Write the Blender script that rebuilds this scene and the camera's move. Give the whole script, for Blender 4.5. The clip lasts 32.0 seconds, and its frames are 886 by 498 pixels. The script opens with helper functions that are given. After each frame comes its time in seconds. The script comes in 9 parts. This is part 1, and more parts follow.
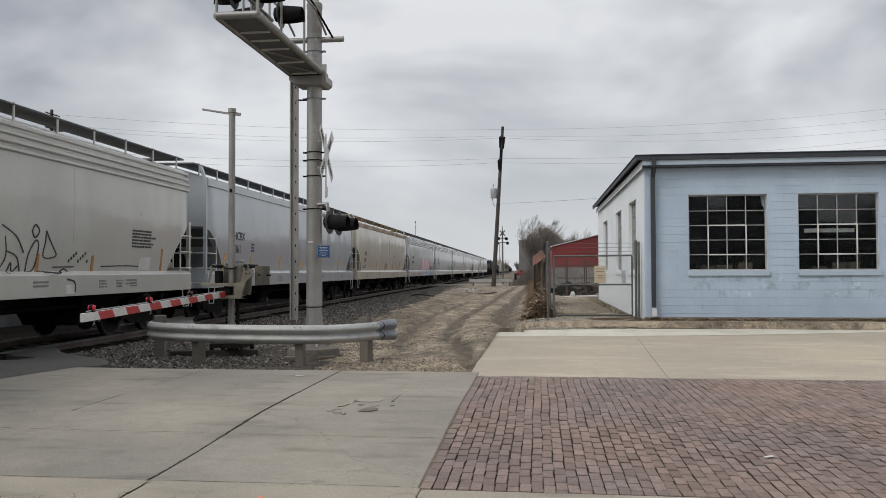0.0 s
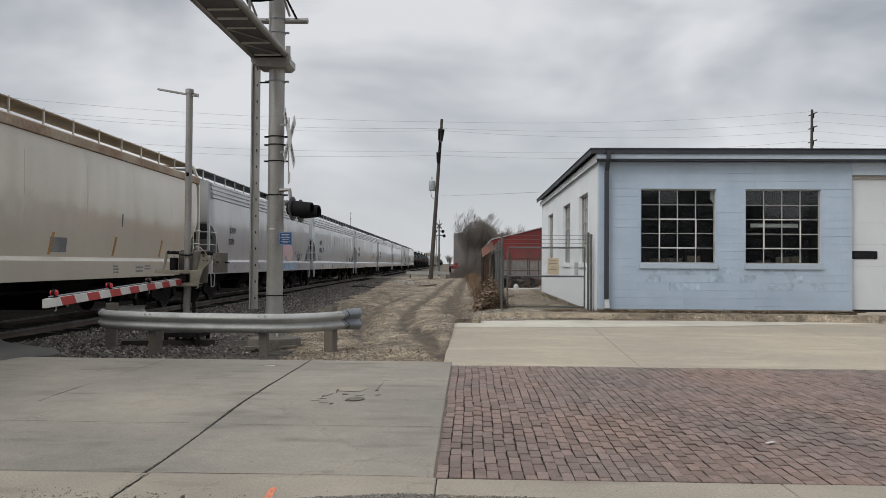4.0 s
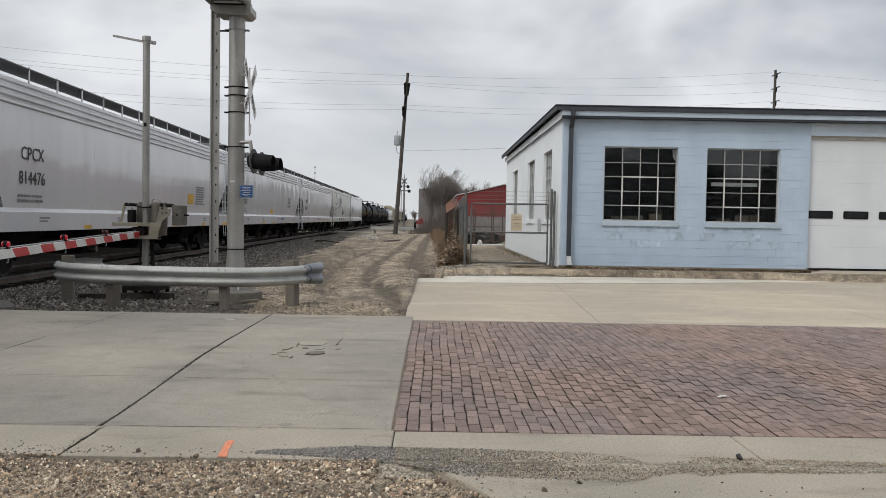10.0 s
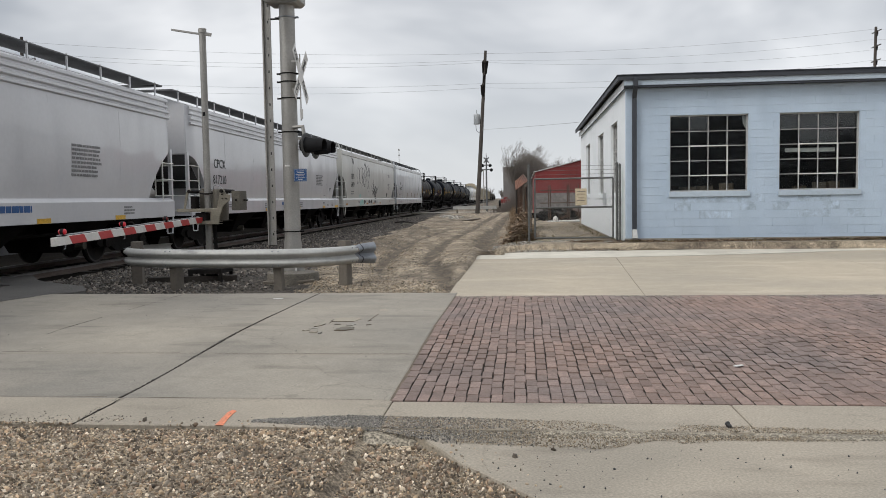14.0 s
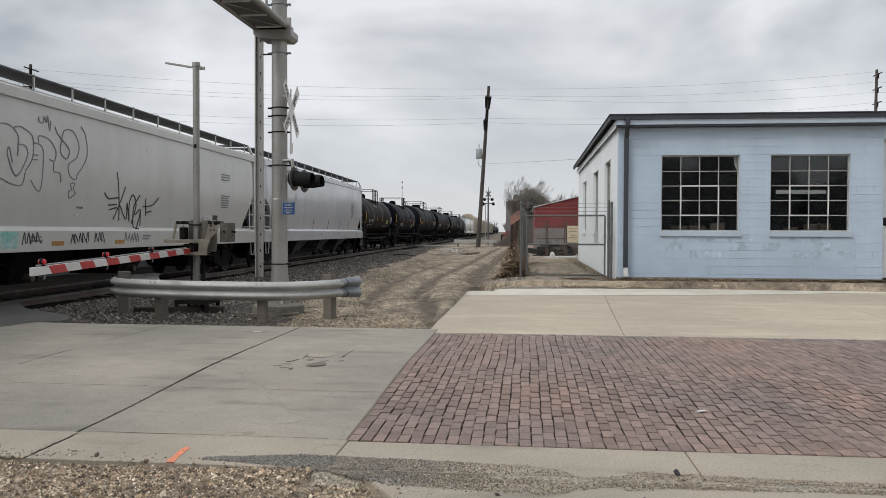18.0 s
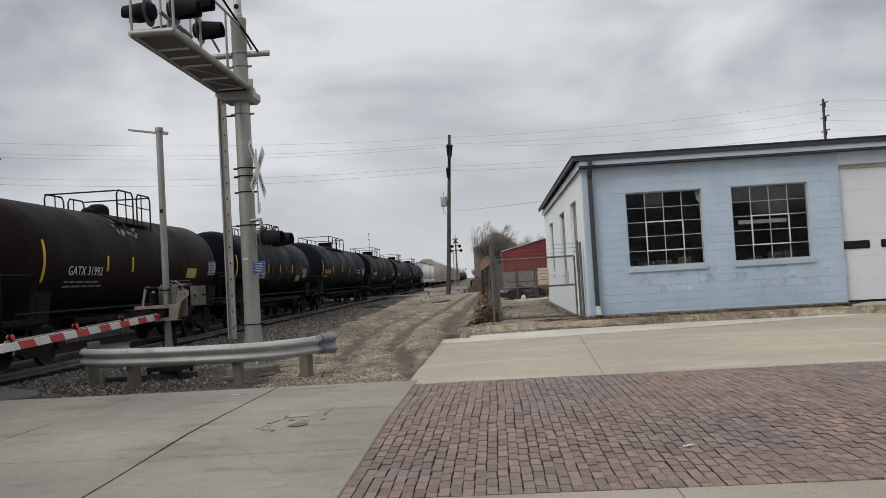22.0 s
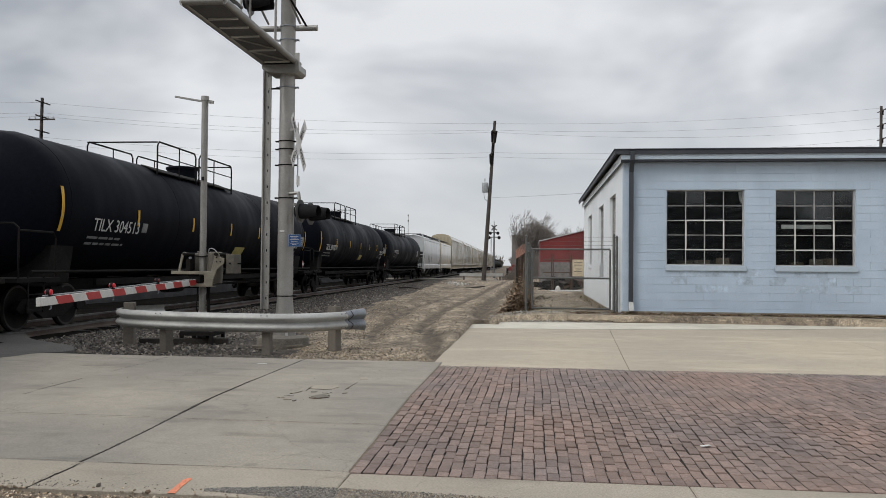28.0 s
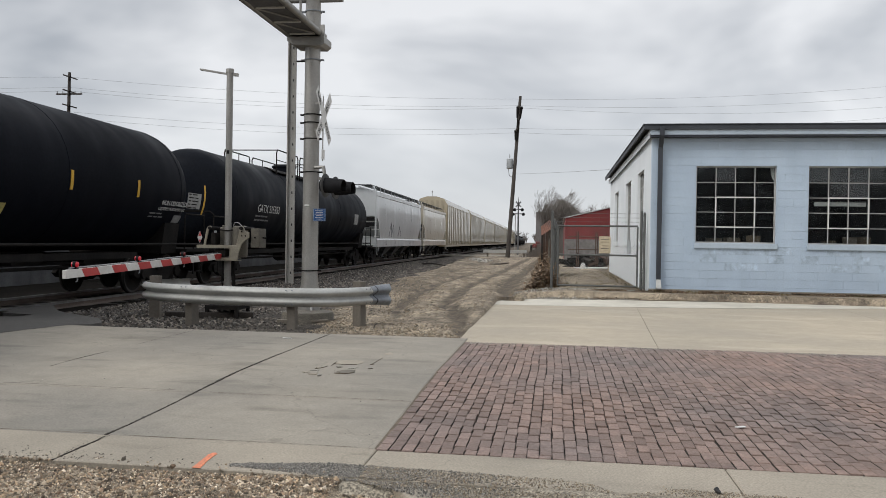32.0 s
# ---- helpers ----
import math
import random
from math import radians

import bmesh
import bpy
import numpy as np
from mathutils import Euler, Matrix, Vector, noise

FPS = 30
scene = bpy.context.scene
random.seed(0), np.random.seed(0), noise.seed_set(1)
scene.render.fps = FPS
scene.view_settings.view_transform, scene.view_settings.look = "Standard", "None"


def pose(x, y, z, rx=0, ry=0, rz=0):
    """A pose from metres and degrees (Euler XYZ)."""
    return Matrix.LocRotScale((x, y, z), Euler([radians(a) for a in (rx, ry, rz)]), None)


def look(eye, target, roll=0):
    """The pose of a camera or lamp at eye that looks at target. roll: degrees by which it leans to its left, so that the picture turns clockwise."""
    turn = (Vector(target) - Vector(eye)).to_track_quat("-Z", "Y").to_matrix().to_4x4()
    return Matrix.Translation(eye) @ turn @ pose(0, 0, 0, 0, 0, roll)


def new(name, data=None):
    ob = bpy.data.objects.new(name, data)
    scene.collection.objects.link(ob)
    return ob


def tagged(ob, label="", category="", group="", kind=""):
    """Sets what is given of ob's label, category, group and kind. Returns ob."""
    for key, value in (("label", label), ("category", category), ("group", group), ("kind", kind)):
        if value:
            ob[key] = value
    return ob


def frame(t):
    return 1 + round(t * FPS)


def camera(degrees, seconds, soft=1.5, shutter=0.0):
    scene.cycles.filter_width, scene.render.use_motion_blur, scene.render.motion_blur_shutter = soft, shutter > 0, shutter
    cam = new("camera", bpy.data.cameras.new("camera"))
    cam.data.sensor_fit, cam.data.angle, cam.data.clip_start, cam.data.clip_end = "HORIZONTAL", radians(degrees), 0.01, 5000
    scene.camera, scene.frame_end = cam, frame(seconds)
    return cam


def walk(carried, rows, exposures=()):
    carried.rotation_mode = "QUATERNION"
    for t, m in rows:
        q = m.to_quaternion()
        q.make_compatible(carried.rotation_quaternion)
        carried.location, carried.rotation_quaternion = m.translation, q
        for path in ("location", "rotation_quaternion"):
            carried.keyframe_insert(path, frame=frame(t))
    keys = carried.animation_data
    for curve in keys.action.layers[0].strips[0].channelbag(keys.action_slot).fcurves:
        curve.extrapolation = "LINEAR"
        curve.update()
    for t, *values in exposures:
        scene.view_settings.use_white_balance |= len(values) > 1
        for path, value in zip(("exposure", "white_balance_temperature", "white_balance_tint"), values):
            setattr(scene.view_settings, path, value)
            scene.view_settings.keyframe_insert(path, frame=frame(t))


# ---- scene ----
cam = camera(57.6, 32.0, soft=0.45)
PATH = [
    (0, (1.322, -4.846, 1.596), (1.086, -2.861, 1.649), -0.2),
    (0.5, (1.319, -4.826, 1.587), (1.105, -2.838, 1.641), 0.4),
    (1, (1.301, -4.839, 1.584), (1.095, -2.851, 1.629), 0.9),
    (1.5, (1.297, -4.844, 1.578), (1.095, -2.855, 1.611), 1.4),
    (2, (1.244, -4.846, 1.572), (1.045, -2.856, 1.598), 1.5),
    (2.5, (1.148, -4.868, 1.558), (0.958, -2.877, 1.585), 1.4),
    (3, (1.01, -4.761, 1.543), (0.846, -2.768, 1.579), 1.0),
    (3.5, (0.831, -4.696, 1.561), (0.707, -2.7, 1.605), 0.6),
    (4, (0.677, -4.721, 1.525), (0.612, -2.722, 1.561), 0.4),
    (4.5, (0.642, -4.736, 1.52), (0.631, -2.736, 1.551), 0.8),
    (6.5, (0.725, -4.721, 1.525), (0.763, -2.722, 1.51), 1.5),
    (7, (0.73, -4.722, 1.52), (0.74, -2.722, 1.485), 1.0),
    (7.5, (0.726, -4.722, 1.515), (0.7, -2.723, 1.463), 0.7),
    (8, (0.718, -4.706, 1.513), (0.665, -2.707, 1.452), 0.6),
    (8.5, (0.719, -4.698, 1.515), (0.657, -2.7, 1.452), 0.7),
    (9, (0.724, -4.687, 1.515), (0.675, -2.688, 1.448), 1.0),
    (9.5, (0.725, -4.689, 1.519), (0.713, -2.69, 1.453), 1.2),
    (10, (0.715, -4.697, 1.519), (0.738, -2.699, 1.446), 1.0),
    (10.5, (0.676, -4.714, 1.52), (0.721, -2.716, 1.436), 0.8),
    (11, (0.654, -4.717, 1.517), (0.69, -2.72, 1.415), 0.5),
    (11.5, (0.724, -4.708, 1.516), (0.725, -2.711, 1.407), 0.5),
    (12, (0.9, -4.753, 1.505), (0.856, -2.757, 1.391), 0.7),
    (12.5, (1.002, -4.673, 1.498), (0.914, -2.678, 1.382), 0.7),
    (13, (1.139, -4.648, 1.516), (1.017, -2.655, 1.402), 0.4),
    (13.5, (1.308, -4.743, 1.486), (1.16, -2.752, 1.359), -0.2),
    (14, (1.426, -4.751, 1.479), (1.225, -2.764, 1.355), -0.9),
    (14.5, (1.591, -4.748, 1.478), (1.332, -2.769, 1.348), -2.0),
    (16.5, (1.721, -4.836, 1.519), (1.312, -2.881, 1.405), -2.3),
    (17, (1.668, -4.773, 1.519), (1.313, -2.807, 1.422), -1.3),
    (17.5, (1.649, -4.746, 1.529), (1.362, -2.768, 1.46), -0.5),
    (18, (1.755, -4.759, 1.542), (1.545, -2.771, 1.498), 0.2),
    (18.5, (1.67, -4.776, 1.527), (1.515, -2.782, 1.502), 0.9),
    (19, (1.636, -4.778, 1.529), (1.519, -2.781, 1.522), 1.2),
    (19.5, (1.747, -4.812, 1.552), (1.657, -2.814, 1.557), 0.9),
    (20, (1.737, -4.801, 1.554), (1.652, -2.803, 1.57), 0.0),
    (20.5, (1.695, -4.863, 1.559), (1.597, -2.866, 1.59), -1.0),
    (21, (1.683, -4.779, 1.547), (1.569, -2.783, 1.596), -2.1),
    (21.5, (1.688, -4.795, 1.55), (1.564, -2.8, 1.615), -3.0),
    (22, (1.688, -4.79, 1.557), (1.559, -2.795, 1.631), -3.3),
    (22.5, (1.691, -4.789, 1.546), (1.567, -2.794, 1.624), -3.2),
    (23, (1.685, -4.78, 1.553), (1.569, -2.785, 1.626), -2.5),
    (23.5, (1.689, -4.767, 1.553), (1.584, -2.771, 1.617), -1.4),
    (24, (1.695, -4.775, 1.552), (1.599, -2.778, 1.608), -0.4),
    (24.5, (1.694, -4.772, 1.543), (1.608, -2.774, 1.597), 0.4),
    (25, (1.683, -4.787, 1.54), (1.608, -2.789, 1.6), 0.9),
    (25.5, (1.646, -4.809, 1.551), (1.585, -2.811, 1.633), 1.0),
    (27.5, (1.76, -4.825, 1.545), (1.586, -2.834, 1.623), 0.2),
    (28, (1.774, -4.792, 1.531), (1.549, -2.805, 1.57), 0.5),
    (28.5, (1.661, -4.773, 1.519), (1.408, -2.789, 1.517), 0.9),
    (29, (1.629, -4.726, 1.505), (1.356, -2.745, 1.477), 1.2),
    (29.5, (1.746, -4.723, 1.51), (1.457, -2.744, 1.474), 1.3),
    (30, (1.814, -4.681, 1.516), (1.519, -2.703, 1.485), 1.3),
    (30.5, (1.781, -4.693, 1.518), (1.493, -2.714, 1.501), 1.4),
    (31, (1.683, -4.662, 1.52), (1.411, -2.68, 1.508), 1.4),
    (31.5, (1.661, -4.644, 1.51), (1.399, -2.662, 1.497), 1.3),
    (32, (1.714, -4.643, 1.513), (1.432, -2.663, 1.493), 0.9),
]
EXPOSURES = [(0, -0.13), (2, -0.12), (4, -0.19), (7, -0.08), (10, -0.03), (12, 0.03), (13, -0.05), (14, 0.05), (16.5, 0.06), (17, 0.03), (18, -0.01), (20, -0.15), (22, -0.20), (25, -0.17), (27.5, -0.10), (29, 0.01), (30, 0.05), (31, -0.01), (32, 0.02)]
walk(cam, [(t, look(eye, target, roll)) for t, eye, target, roll in PATH], EXPOSURES)

# ---- world, sun and exposure ----
world = bpy.data.worlds.new("world")
scene.world = world
world.use_nodes = True
wn, wl = world.node_tree.nodes, world.node_tree.links
wn.clear()
w_out = wn.new("ShaderNodeOutputWorld")
w_bg = wn.new("ShaderNodeBackground")
w_sky = wn.new("ShaderNodeTexSky")
w_sky.sky_type = "NISHITA"
w_sky.sun_disc = False
w_sky.sun_elevation = radians(42)
w_sky.sun_rotation = radians(-130)
w_co = wn.new("ShaderNodeTexCoord")
w_map = wn.new("ShaderNodeMapping")
w_map.inputs["Scale"].default_value = (1.0, 1.0, 2.3)
w_n1 = wn.new("ShaderNodeTexNoise")
w_n1.inputs["Scale"].default_value = 2.2
w_n1.inputs["Detail"].default_value = 4.5
w_n1.inputs["Roughness"].default_value = 0.52
w_n1.inputs["Distortion"].default_value = 0.25
w_ramp = wn.new("ShaderNodeValToRGB")
w_ramp.color_ramp.elements[0].position = 0.405
w_ramp.color_ramp.elements[0].color = (4.3, 4.55, 4.95, 1)
w_ramp.color_ramp.elements[1].position = 0.605
w_ramp.color_ramp.elements[1].color = (8.7, 8.8, 9.0, 1)
w_sep = wn.new("ShaderNodeSeparateXYZ")
w_up = wn.new("ShaderNodeMapRange")
w_up.inputs["From Min"].default_value = 0.30
w_up.inputs["From Max"].default_value = 0.9
w_up.inputs["To Min"].default_value = 1.0
w_up.inputs["To Max"].default_value = 2.0
w_mul = wn.new("ShaderNodeMix")
w_mul.data_type, w_mul.blend_type = "RGBA", "MULTIPLY"
w_mul.inputs["Factor"].default_value = 1.0
w_low = wn.new("ShaderNodeMapRange")
w_low.interpolation_type = "SMOOTHSTEP"
w_low.inputs["From Min"].default_value = 0.0
w_low.inputs["From Max"].default_value = 0.24
w_low.inputs["To Min"].default_value = 0.65
w_low.inputs["To Max"].default_value = 0.0
w_haze = wn.new("ShaderNodeMix")
w_haze.data_type = "RGBA"
w_haze.inputs["B"].default_value = (8.5, 8.7, 9.0, 1)
w_mix = wn.new("ShaderNodeMix")
w_mix.data_type = "RGBA"
w_mix.inputs["Factor"].default_value = 0.9
wl.new(w_co.outputs["Generated"], w_map.inputs["Vector"])
wl.new(w_map.outputs["Vector"], w_n1.inputs["Vector"])
wl.new(w_n1.outputs["Fac"], w_ramp.inputs["Fac"])
wl.new(w_co.outputs["Generated"], w_sep.inputs["Vector"])
wl.new(w_sep.outputs["Z"], w_up.inputs["Value"])
wl.new(w_ramp.outputs["Color"], w_mul.inputs["A"])
wl.new(w_up.outputs["Result"], w_mul.inputs["B"])
wl.new(w_sky.outputs["Color"], w_mix.inputs["A"])
wl.new(w_sep.outputs["Z"], w_low.inputs["Value"])
wl.new(w_low.outputs["Result"], w_haze.inputs["Factor"])
wl.new(w_mul.outputs["Result"], w_haze.inputs["A"])
wl.new(w_haze.outputs["Result"], w_mix.inputs["B"])
wl.new(w_mix.outputs["Result"], w_bg.inputs["Color"])
w_bg.inputs["Strength"].default_value = 0.1
wl.new(w_bg.outputs["Background"], w_out.inputs["Surface"])

sun = new("sun", bpy.data.lights.new("sun", "SUN"))
sun.data.energy = 1.5
sun.data.angle = radians(25)
sun.data.color = (1.0, 0.97, 0.92)
sun.matrix_world = look((-26, -22, 32), (0, 0, 0))


# ---- materials ----
def mat(name, c1, c2=None, scale=2.0, fine=40.0, rough=0.75, metal=0.0, bump=0.15, speck=0.25, rand=0.0, streak=0.0, island=0.0, rough2=None, spec=0.5, grit=0.0, crack=0.0, damp=None, tones=(), wave=0.0, world=False, mid=0.0, coat=0.0, swirl=0.0):
    """A surface with broad patches from c1 to c2, fine grain, relief, and upright dirt streaks."""
    m = bpy.data.materials.new(name)
    m.use_nodes = True
    n, l = m.node_tree.nodes, m.node_tree.links
    p = n["Principled BSDF"]
    co = n.new("ShaderNodeTexCoord")
    where = co.outputs["Object"]
    if world:
        where = n.new("ShaderNodeNewGeometry").outputs["Position"]
    a = n.new("ShaderNodeTexNoise")
    a.inputs["Scale"].default_value, a.inputs["Detail"].default_value = scale, 5.0
    b = n.new("ShaderNodeTexNoise")
    b.inputs["Scale"].default_value, b.inputs["Detail"].default_value = fine, 4.0
    l.new(where, a.inputs["Vector"])
    l.new(where, b.inputs["Vector"])
    r = n.new("ShaderNodeMapRange")
    r.inputs["From Min"].default_value, r.inputs["From Max"].default_value = 0.35, 0.65
    l.new(a.outputs["Fac"], r.inputs["Value"])
    mx = n.new("ShaderNodeMix")
    mx.data_type = "RGBA"
    mx.inputs["A"].default_value = (*c1, 1)
    mx.inputs["B"].default_value = (*(c2 or c1), 1)
    l.new(r.outputs["Result"], mx.inputs["Factor"])
    col = mx.outputs["Result"]
    g = n.new("ShaderNodeMapRange")
    g.inputs["From Min"].default_value, g.inputs["From Max"].default_value = 0.3, 0.7
    g.inputs["To Min"].default_value, g.inputs["To Max"].default_value = 1 - speck, 1 + speck
    l.new(b.outputs["Fac"], g.inputs["Value"])
    factor = g.outputs["Result"]

    def times(x, y):
        k = n.new("ShaderNodeMath")
        k.operation = "MULTIPLY"
        l.new(x, k.inputs[0])
        l.new(y, k.inputs[1])
        return k.outputs[0]

    if rand:
        oi = n.new("ShaderNodeObjectInfo")
        q = n.new("ShaderNodeMapRange")
        q.inputs["To Min"].default_value, q.inputs["To Max"].default_value = 1 - rand, 1 + rand
        l.new(oi.outputs["Random"], q.inputs["Value"])
        factor = times(factor, q.outputs["Result"])
    if island:
        ge = n.new("ShaderNodeNewGeometry")
        q = n.new("ShaderNodeMapRange")
        q.inputs["To Min"].default_value, q.inputs["To Max"].default_value = 1 - island, 1 + island
        l.new(ge.outputs["Random Per Island"], q.inputs["Value"])
        if tones:
            # single stones of different rock
            ramp = n.new("ShaderNodeValToRGB")
            ramp.color_ramp.interpolation = "CONSTANT"
            el = ramp.color_ramp.elements
            while len(el) < len(tones):
                el.new(0.5)
            for i, c in enumerate(tones):
                el[i].position, el[i].color = i / len(tones), (*c, 1)
            wn = n.new("ShaderNodeTexWhiteNoise")
            wn.noise_dimensions = "1D"
            l.new(ge.outputs["Random Per Island"], wn.inputs["W"])
            l.new(wn.outputs["Value"], ramp.inputs["Fac"])
            tm = n.new("ShaderNodeMix")
            tm.data_type = "RGBA"
            tm.inputs["Factor"].default_value = 0.75
            l.new(col, tm.inputs["A"])
            l.new(ramp.outputs["Color"], tm.inputs["B"])
            col = tm.outputs["Result"]
        factor = times(factor, q.outputs["Result"])
    if streak:
        mp = n.new("ShaderNodeMapping")
        mp.inputs["Scale"].default_value = (1.1, 1.1, 0.09)
        s = n.new("ShaderNodeTexNoise")
        s.inputs["Scale"].default_value, s.inputs["Detail"].default_value = 1.6, 6.0
        l.new(where, mp.inputs["Vector"])
        l.new(mp.outputs["Vector"], s.inputs["Vector"])
        q = n.new("ShaderNodeMapRange")
        q.inputs["From Min"].default_value, q.inputs["From Max"].default_value = 0.4, 0.75
        q.inputs["To Min"].default_value, q.inputs["To Max"].default_value = 1.0, 1 - streak
        l.new(s.outputs["Fac"], q.inputs["Value"])
        factor = times(factor, q.outputs["Result"])
    if swirl:
        # long smears left by turning wheels
        ms = n.new("ShaderNodeMapping")
        ms.inputs["Rotation"].default_value = (0, 0, radians(-32))
        ms.inputs["Scale"].default_value = (0.4, 1.0, 1.0)
        sw = n.new("ShaderNodeTexNoise")
        sw.inputs["Scale"].default_value, sw.inputs["Detail"].default_value, sw.inputs["Distortion"].default_value = 1.3, 5.0, 0.8
        l.new(where, ms.inputs["Vector"])
        l.new(ms.outputs["Vector"], sw.inputs["Vector"])
        q = n.new("ShaderNodeMapRange")
        q.inputs["From Min"].default_value, q.inputs["From Max"].default_value = 0.52, 0.70
        q.inputs["To Min"].default_value, q.inputs["To Max"].default_value = 1.0, 1 + swirl
        l.new(sw.outputs["Fac"], q.inputs["Value"])
        factor = times(factor, q.outputs["Result"])
    if mid:
        # clods and patches a hand wide
        mn = n.new("ShaderNodeTexNoise")
        mn.inputs["Scale"].default_value, mn.inputs["Detail"].default_value, mn.inputs["Roughness"].default_value = 4.5, 6.0, 0.65
        l.new(where, mn.inputs["Vector"])
        q = n.new("ShaderNodeMapRange")
        q.inputs["From Min"].default_value, q.inputs["From Max"].default_value = 0.36, 0.64
        q.inputs["To Min"].default_value, q.inputs["To Max"].default_value = 1 - mid, 1 + mid
        l.new(mn.outputs["Fac"], q.inputs["Value"])
        factor = times(factor, q.outputs["Result"])
    if grit:
        gn = n.new("ShaderNodeTexNoise")
        gn.inputs["Scale"].default_value, gn.inputs["Detail"].default_value = 75.0, 3.0
        l.new(where, gn.inputs["Vector"])
        q = n.new("ShaderNodeMapRange")
        q.inputs["From Min"].default_value, q.inputs["From Max"].default_value = 0.38, 0.62
        q.inputs["To Min"].default_value, q.inputs["To Max"].default_value = 1 - grit, 1 + grit
        l.new(gn.outputs["Fac"], q.inputs["Value"])
        factor = times(factor, q.outputs["Result"])
    if crack:
        # hairline cracks and scattered dark stains
        bend = n.new("ShaderNodeTexNoise")
        bend.inputs["Scale"].default_value, bend.inputs["Detail"].default_value = 1.7, 5.0
        l.new(where, bend.inputs["Vector"])
        ad = n.new("ShaderNodeVectorMath")
        ad.operation = "MULTIPLY_ADD"
        ad.inputs[1].default_value = (0.9, 0.9, 0.9)
        l.new(bend.outputs["Color"], ad.inputs[0])
        l.new(where, ad.inputs[2])
        vo = n.new("ShaderNodeTexVoronoi")
        vo.feature = "DISTANCE_TO_EDGE"
        vo.inputs["Scale"].default_value = 0.33
        l.new(ad.outputs[0], vo.inputs["Vector"])
        q = n.new("ShaderNodeMapRange")
        q.inputs["From Min"].default_value, q.inputs["From Max"].default_value = 0.0008, 0.0035
        q.inputs["To Min"].default_value, q.inputs["To Max"].default_value = 1 - 0.3 * crack, 1.0
        l.new(vo.outputs["Distance"], q.inputs["Value"])
        factor = times(factor, q.outputs["Result"])
        st = n.new("ShaderNodeTexNoise")
        st.inputs["Scale"].default_value, st.inputs["Detail"].default_value = 2.6, 8.0
        mp2 = n.new("ShaderNodeMapping")
        mp2.inputs["Scale"].default_value = (0.35, 1.3, 1.0)
        l.new(where, mp2.inputs["Vector"])
        l.new(mp2.outputs["Vector"], st.inputs["Vector"])
        q = n.new("ShaderNodeMapRange")
        q.inputs["From Min"].default_value, q.inputs["From Max"].default_value = 0.56, 0.74
        q.inputs["To Min"].default_value, q.inputs["To Max"].default_value = 1.0, 1 - 0.55 * crack
        l.new(st.outputs["Fac"], q.inputs["Value"])
        factor = times(factor, q.outputs["Result"])
    if damp:
        at = n.new("ShaderNodeAttribute")
        at.attribute_name = "damp"
        dn = n.new("ShaderNodeMath")
        dn.operation = "MULTIPLY_ADD"
        dn.inputs[1].default_value = 1.0
        l.new(at.outputs["Fac"], dn.inputs[0])
        sh = n.new("ShaderNodeMapRange")
        sh.inputs["From Min"].default_value, sh.inputs["From Max"].default_value = 0.3, 0.7
        sh.inputs["To Min"].default_value, sh.inputs["To Max"].default_value = -0.45, 0.35
        wide = n.new("ShaderNodeTexNoise")
        wide.inputs["Scale"].default_value, wide.inputs["Detail"].default_value = 3.0, 7.0
        mp3 = n.new("ShaderNodeMapping")
        mp3.inputs["Scale"].default_value = (1.4, 0.35, 1.0)
        l.new(where, mp3.inputs["Vector"])
        l.new(mp3.outputs["Vector"], wide.inputs["Vector"])
        l.new(wide.outputs["Fac"], sh.inputs["Value"])
        l.new(sh.outputs["Result"], dn.inputs[2])
        dr = n.new("ShaderNodeMapRange")
        dr.inputs["From Min"].default_value, dr.inputs["From Max"].default_value = 0.15, 0.85
        l.new(dn.outputs[0], dr.inputs["Value"])
        dm = n.new("ShaderNodeMix")
        dm.data_type = "RGBA"
        dm.inputs["B"].default_value = (*damp, 1)
        l.new(dr.outputs["Result"], dm.inputs["Factor"])
        l.new(col, dm.inputs["A"])
        col = dm.outputs["Result"]
    vm = n.new("ShaderNodeMix")
    vm.data_type, vm.blend_type = "RGBA", "MULTIPLY"
    vm.inputs["Factor"].default_value = 1.0
    l.new(col, vm.inputs["A"])
    l.new(factor, vm.inputs["B"])
    l.new(vm.outputs["Result"], p.inputs["Base Color"])
    p.inputs["Metallic"].default_value = metal
    p.inputs["Specular IOR Level"].default_value = spec
    if rough2 is None:
        p.inputs["Roughness"].default_value = rough
    else:
        q = n.new("ShaderNodeMapRange")
        q.inputs["From Min"].default_value, q.inputs["From Max"].default_value = 0.3, 0.7
        q.inputs["To Min"].default_value, q.inputs["To Max"].default_value = rough, rough2
        l.new(a.outputs["Fac"], q.inputs["Value"])
        l.new(q.outputs["Result"], p.inputs["Roughness"])
    if coat:
        p.inputs["Coat Weight"].default_value, p.inputs["Coat Roughness"].default_value = coat, 0.1
